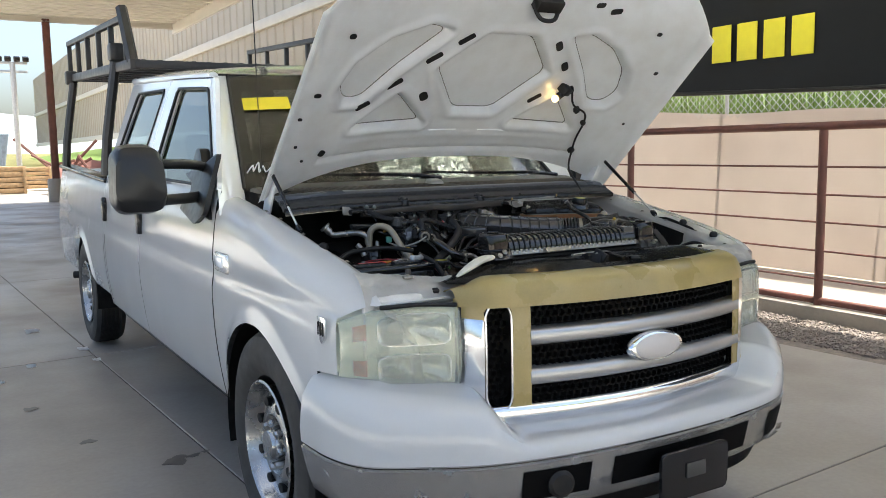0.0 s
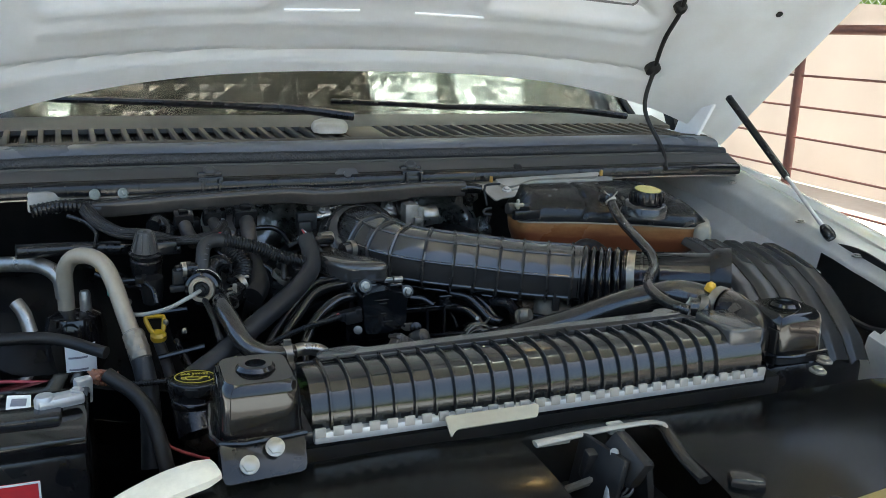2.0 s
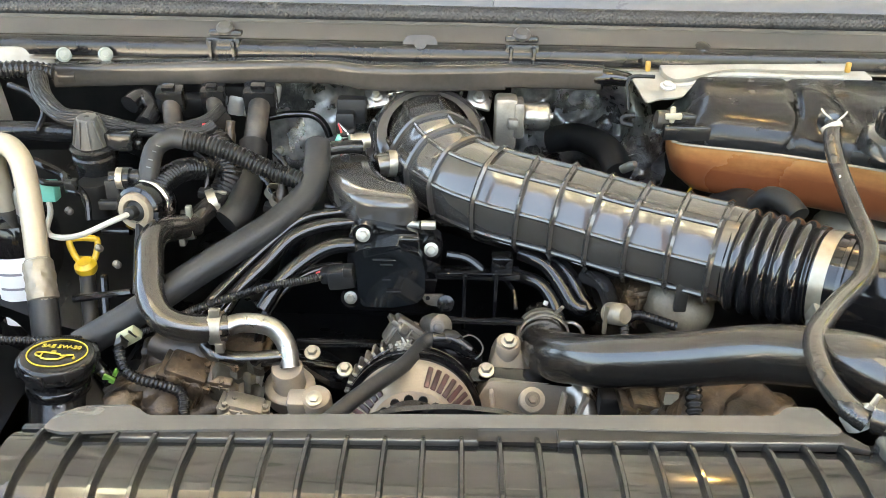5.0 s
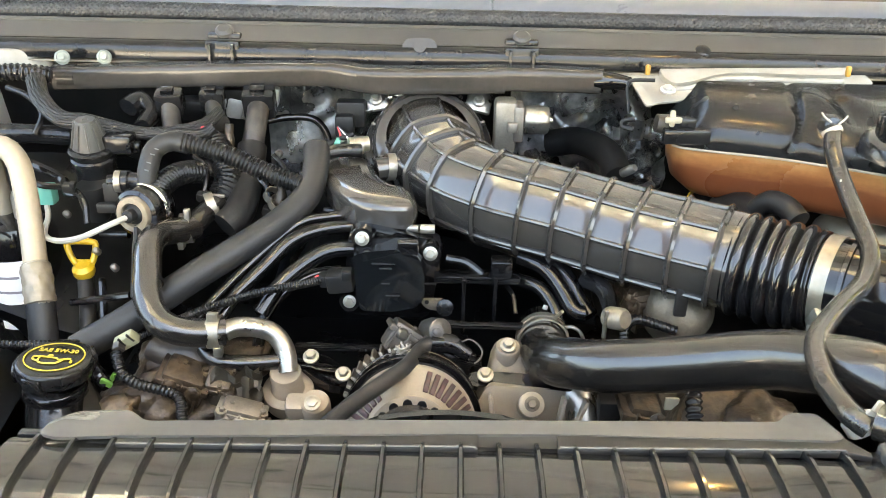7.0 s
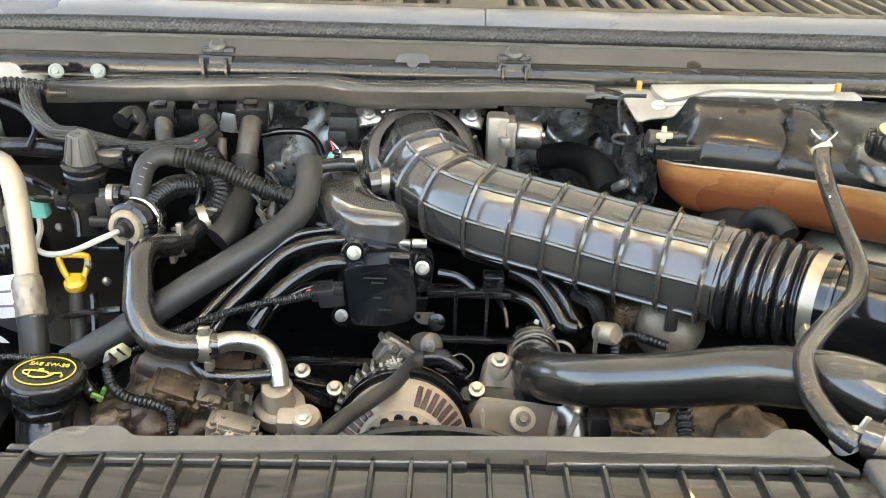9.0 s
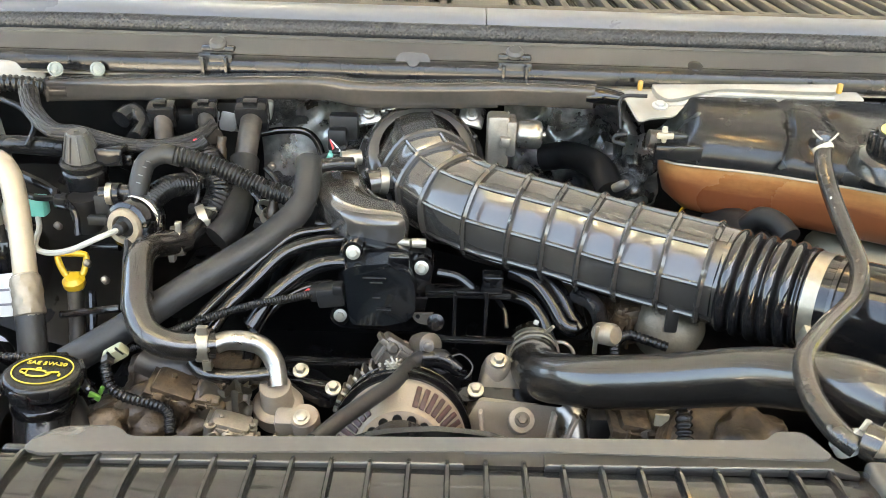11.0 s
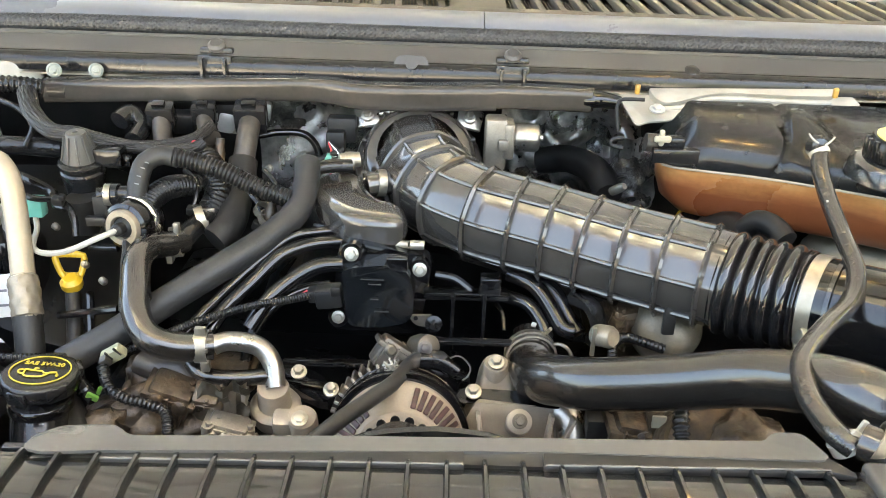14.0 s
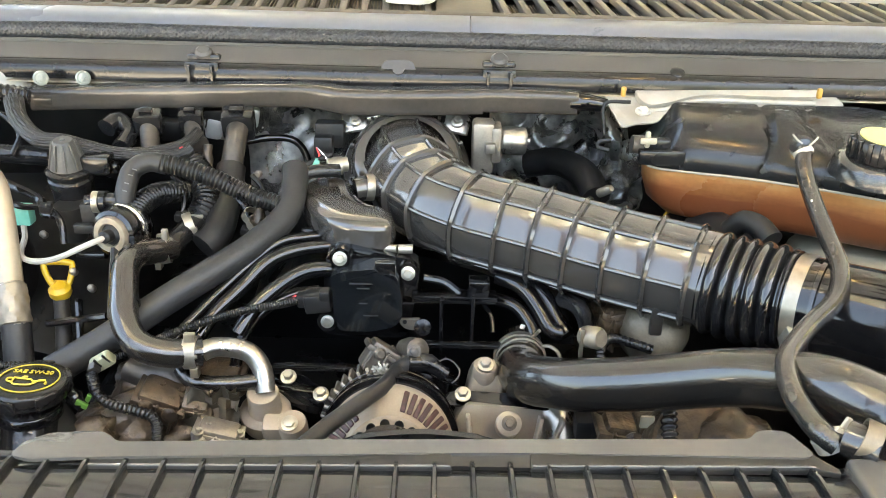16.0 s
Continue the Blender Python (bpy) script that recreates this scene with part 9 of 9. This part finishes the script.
part("arch_pipe", tube([(-0.274, 1, 1.108), (-0.249, 1.006, 1.111), (-0.222, 1.01, 1.109), (-0.206, 1, 1.1), (-0.197, 0.985, 1.085)], 0.0045, 10, 0.006), GLOSS, fp)
part("stud", lathe([(0.005, 0), (0.005, 0.008), (0.003, 0.01)], (-0.256, 0.971, 1.077), (0, -1, 0.2), 10), ZINC, fp)
single("firewall_panel", plate(rounded([(-0.336, 1.06, 1.12), (-0.279, 1.06, 1.125), (-0.276, 1.06, 1.094), (-0.304, 1.06, 1.087), (-0.332, 1.06, 1.092)], 0.006), 0.004, (0, 1, 0), 0.001), WHITE_SHEET, "white painted corner of the firewall panel", "firewall panel")

# coolant tank
tank = thing("coolant_tank", "coolant tank, black upper half over orange translucent base", "coolant tank", (0.34, 0.9, 1.06))
plan = [(0.188, 0.935), (0.196, 0.897), (0.245, 0.8815), (0.30, 0.8655), (0.365, 0.8365), (0.43, 0.7995), (0.465, 0.782), (0.51, 0.79), (0.505, 0.87), (0.40, 0.955), (0.30, 0.99), (0.205, 0.985)]
tc_ = Vector((0.34, 0.90, 0))


def tank_row(z, k, dx=0.0, taper=0.0):
    pts = rounded([(x, y, z) for x, y in plan], 0.03, 4)
    return [Vector((tc_.x + (p.x - tc_.x) * k + dx, tc_.y + (p.y - tc_.y) * k, z - taper * (p.x - 0.2))) for p in pts]


part("lower_half", loft([tank_row(1.064, 0.70), tank_row(1.068, 0.84), tank_row(1.080, 0.94), tank_row(1.10, 0.985), tank_row(1.122, 1.0)]), ORANGE, tank, "stained orange translucent base")
TANK_FRONT = [(0.190, 0.905), (0.200, 0.896), (0.22, 0.889), (0.245, 0.882), (0.27, 0.876), (0.30, 0.866), (0.33, 0.853), (0.365, 0.837), (0.40, 0.819), (0.43, 0.80), (0.455, 0.785), (0.48, 0.782), (0.51, 0.79)]
part("seam", tube([(x, y - 0.0015, 1.1225) for x, y in TANK_FRONT], 0.0014, 8, 0.004), CREAM_TUBE, tank, "pale welded seam")


def tank_top(u, v):
    """The upper half: v climbs from the front seam over the shoulder to the rear."""
    x = 0.192 + 0.316 * u
    q = v * math.pi / 2
    dy = max(0.09, 0.985 - lerp_table(TANK_FRONT, x) - 0.10 * max(0, (x - 0.44) / 0.07) ** 2) * (1 - math.cos(q)) ** 1.15
    dz = 0.050 * math.sin(q) ** 0.75
    k = max(0, min(1, (x - 0.192) / 0.045))
    e = max(0, min(1, (0.508 - x) / 0.04))
    dz *= (0.15 + 0.85 * k * k * (3 - 2 * k)) * (0.2 + 0.8 * e * (2 - e))
    dz -= 0.0045 * math.exp(-((x - 0.300 - 0.034 * v) / 0.0035) ** 2) * min(1, max(0, v - 0.05) * 3)
    dz -= 0.007 * math.exp(-((x - 0.330) / 0.016) ** 2 - ((v - 0.34) / 0.14) ** 2)
    dz += 0.006 * math.exp(-((x - 0.340) / 0.020) ** 2 - ((v - 0.74) / 0.12) ** 2)
    dz -= 0.004 * math.exp(-((x - 0.318) / 0.006) ** 2 - ((v - 0.62) / 0.14) ** 2)
    dz -= 0.007 * math.exp(-((x - 0.372) / 0.014) ** 2 - ((v - 0.62) / 0.2) ** 2)
    y = lerp_table(TANK_FRONT, x) + dy + 0.003 * math.exp(-((x - 0.300 - 0.034 * v) / 0.003) ** 2)
    return (x, y, 1.1235 + dz)


part("upper_half", sheet(tank_top, 150, 60, 0.003), TANK_BLACK, tank, "black upper half")
part("upper_shell_end", loft([tank_row(1.1215, 0.92), tank_row(1.127, 0.90), tank_row(1.131, 0.84)]), TANK_BLACK, tank)
part("neck_dome", lathe([(0.042, -0.02), (0.040, -0.008), (0.037, -0.003), (0.034, -0.001), (0.026, 0.0)], (0.397, 0.822, 1.165), (0.02, -0.12, 1), 28), TANK_BLACK, tank)
tcap = part("cap", lathe([(0.025, 0.0), (0.028, 0.003), (0.028, 0.020), (0.025, 0.024)], (0.397, 0.822, 1.163), (0.02, -0.12, 1), 30), SATIN, tank, "black screw cap with yellow disc")
for k in range(16):
    a = 2 * math.pi * k / 16
    part("grip", box(Vector((0.397 + 0.028 * math.cos(a), 0.8205 + 0.028 * math.sin(a), 1.175)), (0.005, 0.005, 0.02), 0.001, (0, 0, math.degrees(a))), SATIN, tcap)
part("cap_disc", lathe([(0.0225, 0.024), (0.0225, 0.0252), (0.001, 0.0252)], (0.397, 0.822, 1.163), (0.02, -0.12, 1), 30), mat("pale_yellow_disc", (0.62, 0.55, 0.18), 0.5, bump=0), tcap)
part("outlet", lathe([(0.012, -0.018), (0.010, -0.006), (0.0076, 0.002), (0.0076, 0.010)], (0.321, 0.822, 1.174), (-0.25, -0.75, 0.25), 18), TANK_BLACK, tank)
part("side_bracket", merge(box((0.2, 0.891, 1.137), (0.05, 0.012, 0.016), 0.002), box((0.196, 0.902, 1.149), (0.03, 0.014, 0.012), 0.003)), SATIN, tank)
part("side_peg", merge(box((0.183, 0.891, 1.156), (0.0055, 0.006, 0.018), 0.002), box((0.183, 0.886, 1.156), (0.018, 0.005, 0.007), 0.002)), CREAM, tank, "white plastic clip")
part("side_tube", lathe([(0.010, 0), (0.011, 0.02), (0.008, 0.03)], (0.17, 0.907, 1.146), (1, 0, -0.1), 14), COPPER, tank)
wb = thing("white_bracket", "white painted pressed bracket behind the coolant tank", "bracket", (0.287, 1, 1.175))
part("plate", plate(rounded([(0.153, 1.004, 1.173), (0.165, 1.016, 1.177), (0.424, 1.016, 1.184), (0.435, 0.988, 1.173), (0.285, 0.987, 1.169), (0.245, 0.986, 1.167), (0.221, 0.975, 1.163), (0.209, 0.957, 1.157), (0.181, 0.954, 1.155), (0.167, 0.947, 1.152)], 0.006), 0.003, (0, 0.6, -0.8), 0.001), WHITE_SHEET, wb)
part("pressed_panel", plate(rounded([(0.188, 1.014, 1.177), (0.404, 1.014, 1.183), (0.408, 1.004, 1.181), (0.399, 0.994, 1.176), (0.352, 0.996, 1.175), (0.281, 1, 1.175), (0.255, 0.998, 1.173), (0.222, 0.985, 1.167), (0.202, 0.981, 1.165), (0.192, 0.991, 1.169)], 0.012, 5), 0.008, (0, -0.6, 0.8), 0.004), WHITE_SHEET, wb)
part("bead", tube([(0.199, 0.978, 1.164), (0.221, 0.981, 1.165), (0.254, 0.993, 1.172), (0.28, 0.996, 1.174), (0.351, 0.992, 1.174), (0.399, 0.991, 1.174)], 0.0035, 10, 0.004), WHITE_SHEET, wb)
part("bolt", bolt((0.19, 0.955, 1.169), (0, -0.3, 1), 0.006), PALE_STEEL, wb)
single("hook_bracket", merge(tube([(0.172, 0.944, 1.183), (0.145, 0.949, 1.18), (0.144, 0.945, 1.163), (0.146, 0.94, 1.146)], 0.0022, 6, 0.006), tube([(0.153, 0.936, 1.141), (0.141, 0.938, 1.138), (0.14, 0.937, 1.132), (0.152, 0.933, 1.13)], 0.0030, 6, 0.004)), MATTE, "thin black hook bracket", "bracket")
for q in ((0.171, 0.982, 1.185), (0.39, 0.964, 1.193)):
    single("amber_plug", box(q, (0.006, 0.006, 0.012), 0.002), OCHRE, "small amber plug in the bracket", "plug", group="amber plugs")
wt = thing("washer_tank", "cream plastic reservoir below the coolant tank", "reservoir", (0.44, 0.86, 0.89))
part("body", box((0.44, 0.86, 0.97), (0.16, 0.14, 0.16), 0.03, seg=3), CREAM, wt)
part("side", box((0.505, 0.80, 1.07), (0.03, 0.09, 0.12), 0.012, (0, 0, -35), 3), CREAM, wt)
single("brake_booster", lathe([(0.10, -0.06), (0.115, -0.02), (0.11, 0.02), (0.06, 0.05), (0.03, 0.055)], (0.60, 1.18, 1.0), (0, -1, 0.1), 36), GLOSS, "black round brake booster on the firewall", "brake booster")

# radiator with ribbed top tank and shroud
rad = thing("radiator", "radiator with black ribbed plastic top tank and white crimped header", "radiator", (-0.03, 0.38, 0.9))
RX0, RX1 = -0.300, 0.245


def tank_section(x, grow=0.0):
    out = []
    for k in range(13):
        a = math.pi * (1.02 - 1.0 * k / 12)
        ca, sa = math.cos(a), max(0.0, math.sin(a))
        w = 0.85 if ca < 0 else 0.5
        out.append((x, 0.376 + (0.040 + grow) * math.copysign(abs(ca) ** w, ca), 1.058 + (0.050 + grow) * sa ** (0.75 if ca < 0 else 0.42)))
    return out


part("top_tank", loft([tank_section(RX0), tank_section(RX1)]), TANK, rad)
for k in range(22):
    x = -0.2813 + 0.02195 * k
    part("tank_rib", loft([tank_section(x - 0.0018, 0.0002), tank_section(x - 0.0016, 0.0034), tank_section(x - 0.0009, 0.0044), tank_section(x + 0.0009, 0.0044), tank_section(x + 0.0016, 0.0034), tank_section(x + 0.0018, 0.0002)]), TANK, rad)
part("end_shoulder", box((0.2245, 0.379, 1.085), (0.048, 0.070, 0.0565), 0.004, (1.5, 0, 0), 3), SHROUD, rad, "smooth grey-black end of the tank")
part("spine", box(((RX0 + RX1) / 2, 0.413, 1.093), (RX1 - RX0, 0.006, 0.02), 0.001), SATIN, rad)
part("tank_foot", box(((RX0 + RX1) / 2, 0.38, 1.052), (RX1 - RX0 + 0.02, 0.09, 0.02), 0.003), SATIN, rad)
part("header", box(((RX0 + RX1) / 2, 0.335, 1.056), (RX1 - RX0, 0.014, 0.012), 0.002), PALE_STEEL, rad, "pale crimped header")
for k in range(30):
    x = RX0 + 0.006 + (RX1 - RX0 - 0.012) * k / 29
    part("crimp_tab", box((x, 0.329, 1.062), (0.011, 0.004, 0.010), 0.001), WHITE_SHEET, rad)
part("core", box(((RX0 + RX1) / 2, 0.38, 0.80), (RX1 - RX0 + 0.1, 0.05, 0.48), 0.003), MATTE, rad)
for xb, yb, hw, hd, zb in ((-0.350, 0.360, 0.038, 0.042, 1.060), (0.306, 0.375, 0.036, 0.036, 1.062)):
    bx = part("mount", loft([rounded([(xb - hw * q, yb - hd * q, z0), (xb + hw * q, yb - hd * q, z0), (xb + hw * q, yb + hd * q, z0), (xb - hw * q, yb + hd * q, z0)], 0.016) for z0, q in ((zb, 1.03), (zb + 0.03, 1.0), (1.112, 0.98), (1.120, 0.93), (1.124, 0.84))]), GLOSS, rad, "black rubber radiator mount")
    part("mount_knob", lathe([(0.017, 0), (0.019, 0.003), (0.016, 0.007), (0.010, 0.007), (0.009, 0.002), (0.0005, 0.002)], (xb, yb, 1.1225), (0, 0, 1), 24), GLOSS, bx)
    part("mount_seam", tube([(xb - hw - 0.002, yb + hd, zb + 0.012), (xb - hw - 0.002, yb - hd - 0.002, zb + 0.012), (xb + hw + 0.002, yb - hd - 0.002, zb + 0.012)], 0.003, 8, 0.02), GLOSS, bx)
    if xb > 0:
        part("mount_gap", box((xb - hw - 0.001, yb - 0.008, 1.083), (0.004, 0.05, 0.045), 0.001), SHADE_BLACK, bx)
flange_ = part("mount_flange", plate(rounded([(-0.391, 0.316, 1.074), (-0.312, 0.316, 1.073), (-0.314, 0.292, 1.045), (-0.391, 0.286, 1.045)], 0.006), 0.03, (0, 0.8, -0.6), 0.002), SATIN, rad, "black flange under the mount")
for q in ((-0.342, 0.304, 1.067), (-0.367, 0.294, 1.058)):
    part("flange_bolt", bolt(q, (0, -0.75, 0.65), 0.0072, 0.006, 1.25), ZINC, flange_, "silver bolt")
part("neck_elbow", tube([(0.255, 0.43, 1.104), (0.268, 0.405, 1.104), (0.262, 0.378, 1.094), (0.245, 0.368, 1.075)], (0.021, 0.026), 18, 0.006), SATIN, rad)
for q in ((0.364, 0.356, 1.05), (0.34, 0.341, 1.045)):
    part("support_bolt", bolt(q, (0, -0.1, 1), 0.007), ZINC, rad)
shroud = thing("fan_shroud", "grey-black plastic fan shroud top edge with raised ends", "fan shroud", (-0.03, 0.43, 1.0))
sh_poly = [(x, y, 1.112) for x, y in ((-0.281, 0.4002), (-0.2792, 0.4117), (-0.2666, 0.4215), (-0.239, 0.4244), (-0.232, 0.4208), (-0.2247, 0.4142), (-0.1084, 0.4204), (0.0259, 0.4253), (0.15, 0.4297), (0.1557, 0.4365), (0.1617, 0.439), (0.172, 0.4389), (0.1764, 0.4377), (0.1798, 0.4284), (0.1842, 0.4179), (0.1816, 0.4147), (0.1775, 0.4134), (0.0212, 0.4123), (-0.0348, 0.4104), (-0.2384, 0.400), (-0.2695, 0.397))]
# Shroud walls in matte black: the dark reflection is put into the colour.
part("sloping_wall", loft([[(x, 0.4085 + 0.028 * (x + 0.045) + dy, z) for dy, z in ((0.0035, 1.1115), (-0.0045, 1.1098), (-0.0072, 1.1088), (-0.0078, 1.1076), (-0.0072, 1.104), (0.003, 1.104))] for x in (-0.238, -0.14, -0.0348, -0.030)]), MATTE, shroud, "sloping wall, coloured dark for what it reflects")
part("sloping_wall", loft([[(x, 0.4085 + 0.028 * (x + 0.045) + dy, z) for dy, z in ((0.0035, 1.1115), (-0.0045, 1.1098), (-0.0072, 1.1088), (-0.0078, 1.1076), (-0.0072, 1.104), (0.003, 1.104))] for x in (0.016, 0.0212, 0.1, 0.182)] + [[(0.196, 0.4085 + 0.0067 + dy, z) for dy, z in ((-0.008, 1.1085), (-0.0095, 1.1080), (-0.0102, 1.1076), (-0.0106, 1.107), (-0.0102, 1.104), (0.003, 1.104))]]), MATTE, shroud, "sloping wall, coloured dark for what it reflects")
part("recess_wall", loft([[(x, 0.4085 + dy, z) for dy, z in ((0.0035, 1.1105), (0.0, 1.1075), (-0.003, 1.1065), (-0.003, 1.104), (0.003, 1.104))] for x in (-0.031, 0.017)]), MATTE, shroud, "dark recess in the wall")
for x0, x1 in ((-0.238, -0.031), (0.017, 0.182)):
    part("wall_lip", tube([(x, 0.4085 + 0.028 * (x + 0.045) - 0.0066, 1.1094) for x in (x0, (x0 + x1) / 2, x1)], 0.0009, 8, 0.03), SHROUD, shroud, "rounded pale lip")
part("top_edge", plate(rounded(sh_poly, 0.003, 3), 0.0022, (0, 0, -1), 0.0006), SHROUD, shroud)
part("fan_ring", plate([(-0.105, 0.436, 1.087), (-0.104, 0.436, 1.095), (-0.09, 0.436, 1.1), (-0.077, 0.436, 1.103), (-0.061, 0.436, 1.105), (-0.046, 0.436, 1.106), (-0.03, 0.436, 1.105), (-0.014, 0.436, 1.103), (0.003, 0.436, 1.099), (0.005, 0.436, 1.091)], 0.006, (0, 1, -0.1), 0.002), SATIN, shroud, "dark curved fan ring")
part("drop", box((-0.045, 0.413, 1.058), (0.44, 0.004, 0.09), 0.001), SATIN, shroud)

# air deflector over the core support
dfl = thing("air_deflector", "glossy black plastic deflector panel behind the grille", "air deflector", (0, 0.22, 1.0))


def deflect(u, v):
    x = -0.60 + 1.19 * u
    y = 0.315 - 0.19 * v
    y0 = gy(x, 0.80) + 0.113 - 0.06 * max(0, abs(x - CX) - 0.5) / 0.1
    y = 0.318 + (y0 - 0.318) * v
    e = max(0, (abs(x) - 0.40) / 0.2)
    z = 1.038 - 0.020 * v + 0.008 * math.sin(math.pi * v) - 0.055 * e ** 1.5 * (1 - v) - 0.02 * e * v + 0.003 * noise.noise((x * 7, y * 7, 1))
    return (x, y, z)


HX0, HX1 = -0.088, 0.06


def not_hole(u, v):
    x = -0.60 + 1.19 * u
    return not (HX0 < x < HX1 and 0.10 < v < 0.80)


part("panel", sheet(deflect, 110, 30, 0.003, not_hole), DEFLECT, dfl)
part("foam_strip", tube([(-0.397, 0.300, 1.056), (-0.4482, 0.284, 1.051), (-0.4992, 0.268, 1.036), (-0.552, 0.256, 1.013)], lambda f: 0.021 * min(1, 0.75 + 3 * f) * (1 - 0.75 * f ** 4), 20, 0.004, flat=0.45, shape=lambda a, s, f: 1 + 0.05 * math.cos(7 * a) + 0.03 * noise.noise((a, 40 * s, 1))), FOAM, dfl, "cream foam edge strip")
tag_ = part("paper_tag", plate(rounded([(-0.168, 0.322, 1.064), (-0.061, 0.322, 1.064), (-0.066, 0.312, 1.054), (-0.16, 0.31, 1.054), (-0.167, 0.302, 1.049)], 0.004), 0.002, (0, -0.6, 0.8), 0.0005), CREAM, dfl, "torn pale label plate with two holes")
for q in ((-0.142, 0.314, 1.057), (-0.089, 0.314, 1.056)):
    part("label_hole", lathe([(0.0035, 0), (0.0035, 0.0012)], q, (0, -0.6, 0.8), 12), SHADE_BLACK, tag_)
part("paper_scrap", box((0.007, 0.371, 1.046), (0.018, 0.012, 0.002), 0.0005, (0, 0, 20)), CREAM, dfl)
part("white_rim", tube([(-0.083, 0.283, 1.04), (-0.041, 0.284, 1.042), (0.022, 0.288, 1.042), (0.063, 0.285, 1.042), (0.07, 0.273, 1.04), (0.059, 0.248, 1.036)], (0.0062, 0.0035), 10, 0.006, flat=0.5), WHITE_SHEET, dfl, "white painted rim of the opening")
for xx in (-0.44, -0.1, 0.16, 0.25):
    q = deflect((xx + 0.60) / 1.19, 0.97)
    part("push_pin", lathe([(0.008, 0), (0.008, 0.003), (0.004, 0.005)], (q[0], q[1], q[2]), (0, 0, 1), 12), MATTE, dfl)
latch2 = thing("hood_catch", "dark steel hood catch in the deflector opening", "hood catch", (-0.01, 0.24, 0.95))
part("well", box((-0.01, 0.235, 0.955), (0.16, 0.18, 0.02), 0.002), MATTE, latch2)
part("frame", merge(box((-0.03, 0.25, 1.0), (0.008, 0.07, 0.09), 0.002, (0, 12, 8)), box((0.015, 0.245, 1.0), (0.008, 0.07, 0.085), 0.002, (0, -8, -6)), box((-0.008, 0.262, 1.02), (0.06, 0.012, 0.035), 0.003, (15, 0, 0))), MATTE, latch2)
part("spring", tube([(0.0 + 0.012 * math.cos(k * 0.9), 0.235 + 0.004 * k / 4, 1.0 + 0.012 * math.sin(k * 0.9)) for k in range(30)], 0.002, 6, 0.003), ZINC, latch2)
part("lever", tube([(0.063, 0.295, 1.036), (0.072, 0.285, 1.038), (0.063, 0.253, 1.036), (0.053, 0.216, 1.034), (0.051, 0.183, 1.03)], 0.0075, 10, 0.008, flat=0.6), SATIN, latch2, "black release lever")
part("lever_grip", box((0.088, 0.168, 1.03), (0.034, 0.022, 0.016), 0.004, (0, 0, -30)), SATIN, latch2)
for a, b in (((-0.05, 0.27, 0.99), (0.01, 0.22, 1.04)), ((0.03, 0.275, 1.0), (-0.02, 0.235, 1.045)), ((-0.04, 0.215, 0.98), (-0.005, 0.25, 1.05))):
    part("pawl_rod", tube([a, b], 0.0045, 8, 0.02), ZINC, latch2)
part("pawl", box((-0.005, 0.235, 1.035), (0.022, 0.05, 0.035), 0.006, (25, 15, 20)), MATTE, latch2)
part("white_stop", box((0.022, 0.30, 1.035), (0.02, 0.012, 0.012), 0.003), WHITE_SHEET, latch2)
part("white_tab", box((-0.06, 0.29, 1.036), (0.04, 0.01, 0.006), 0.002), WHITE_SHEET, latch2)
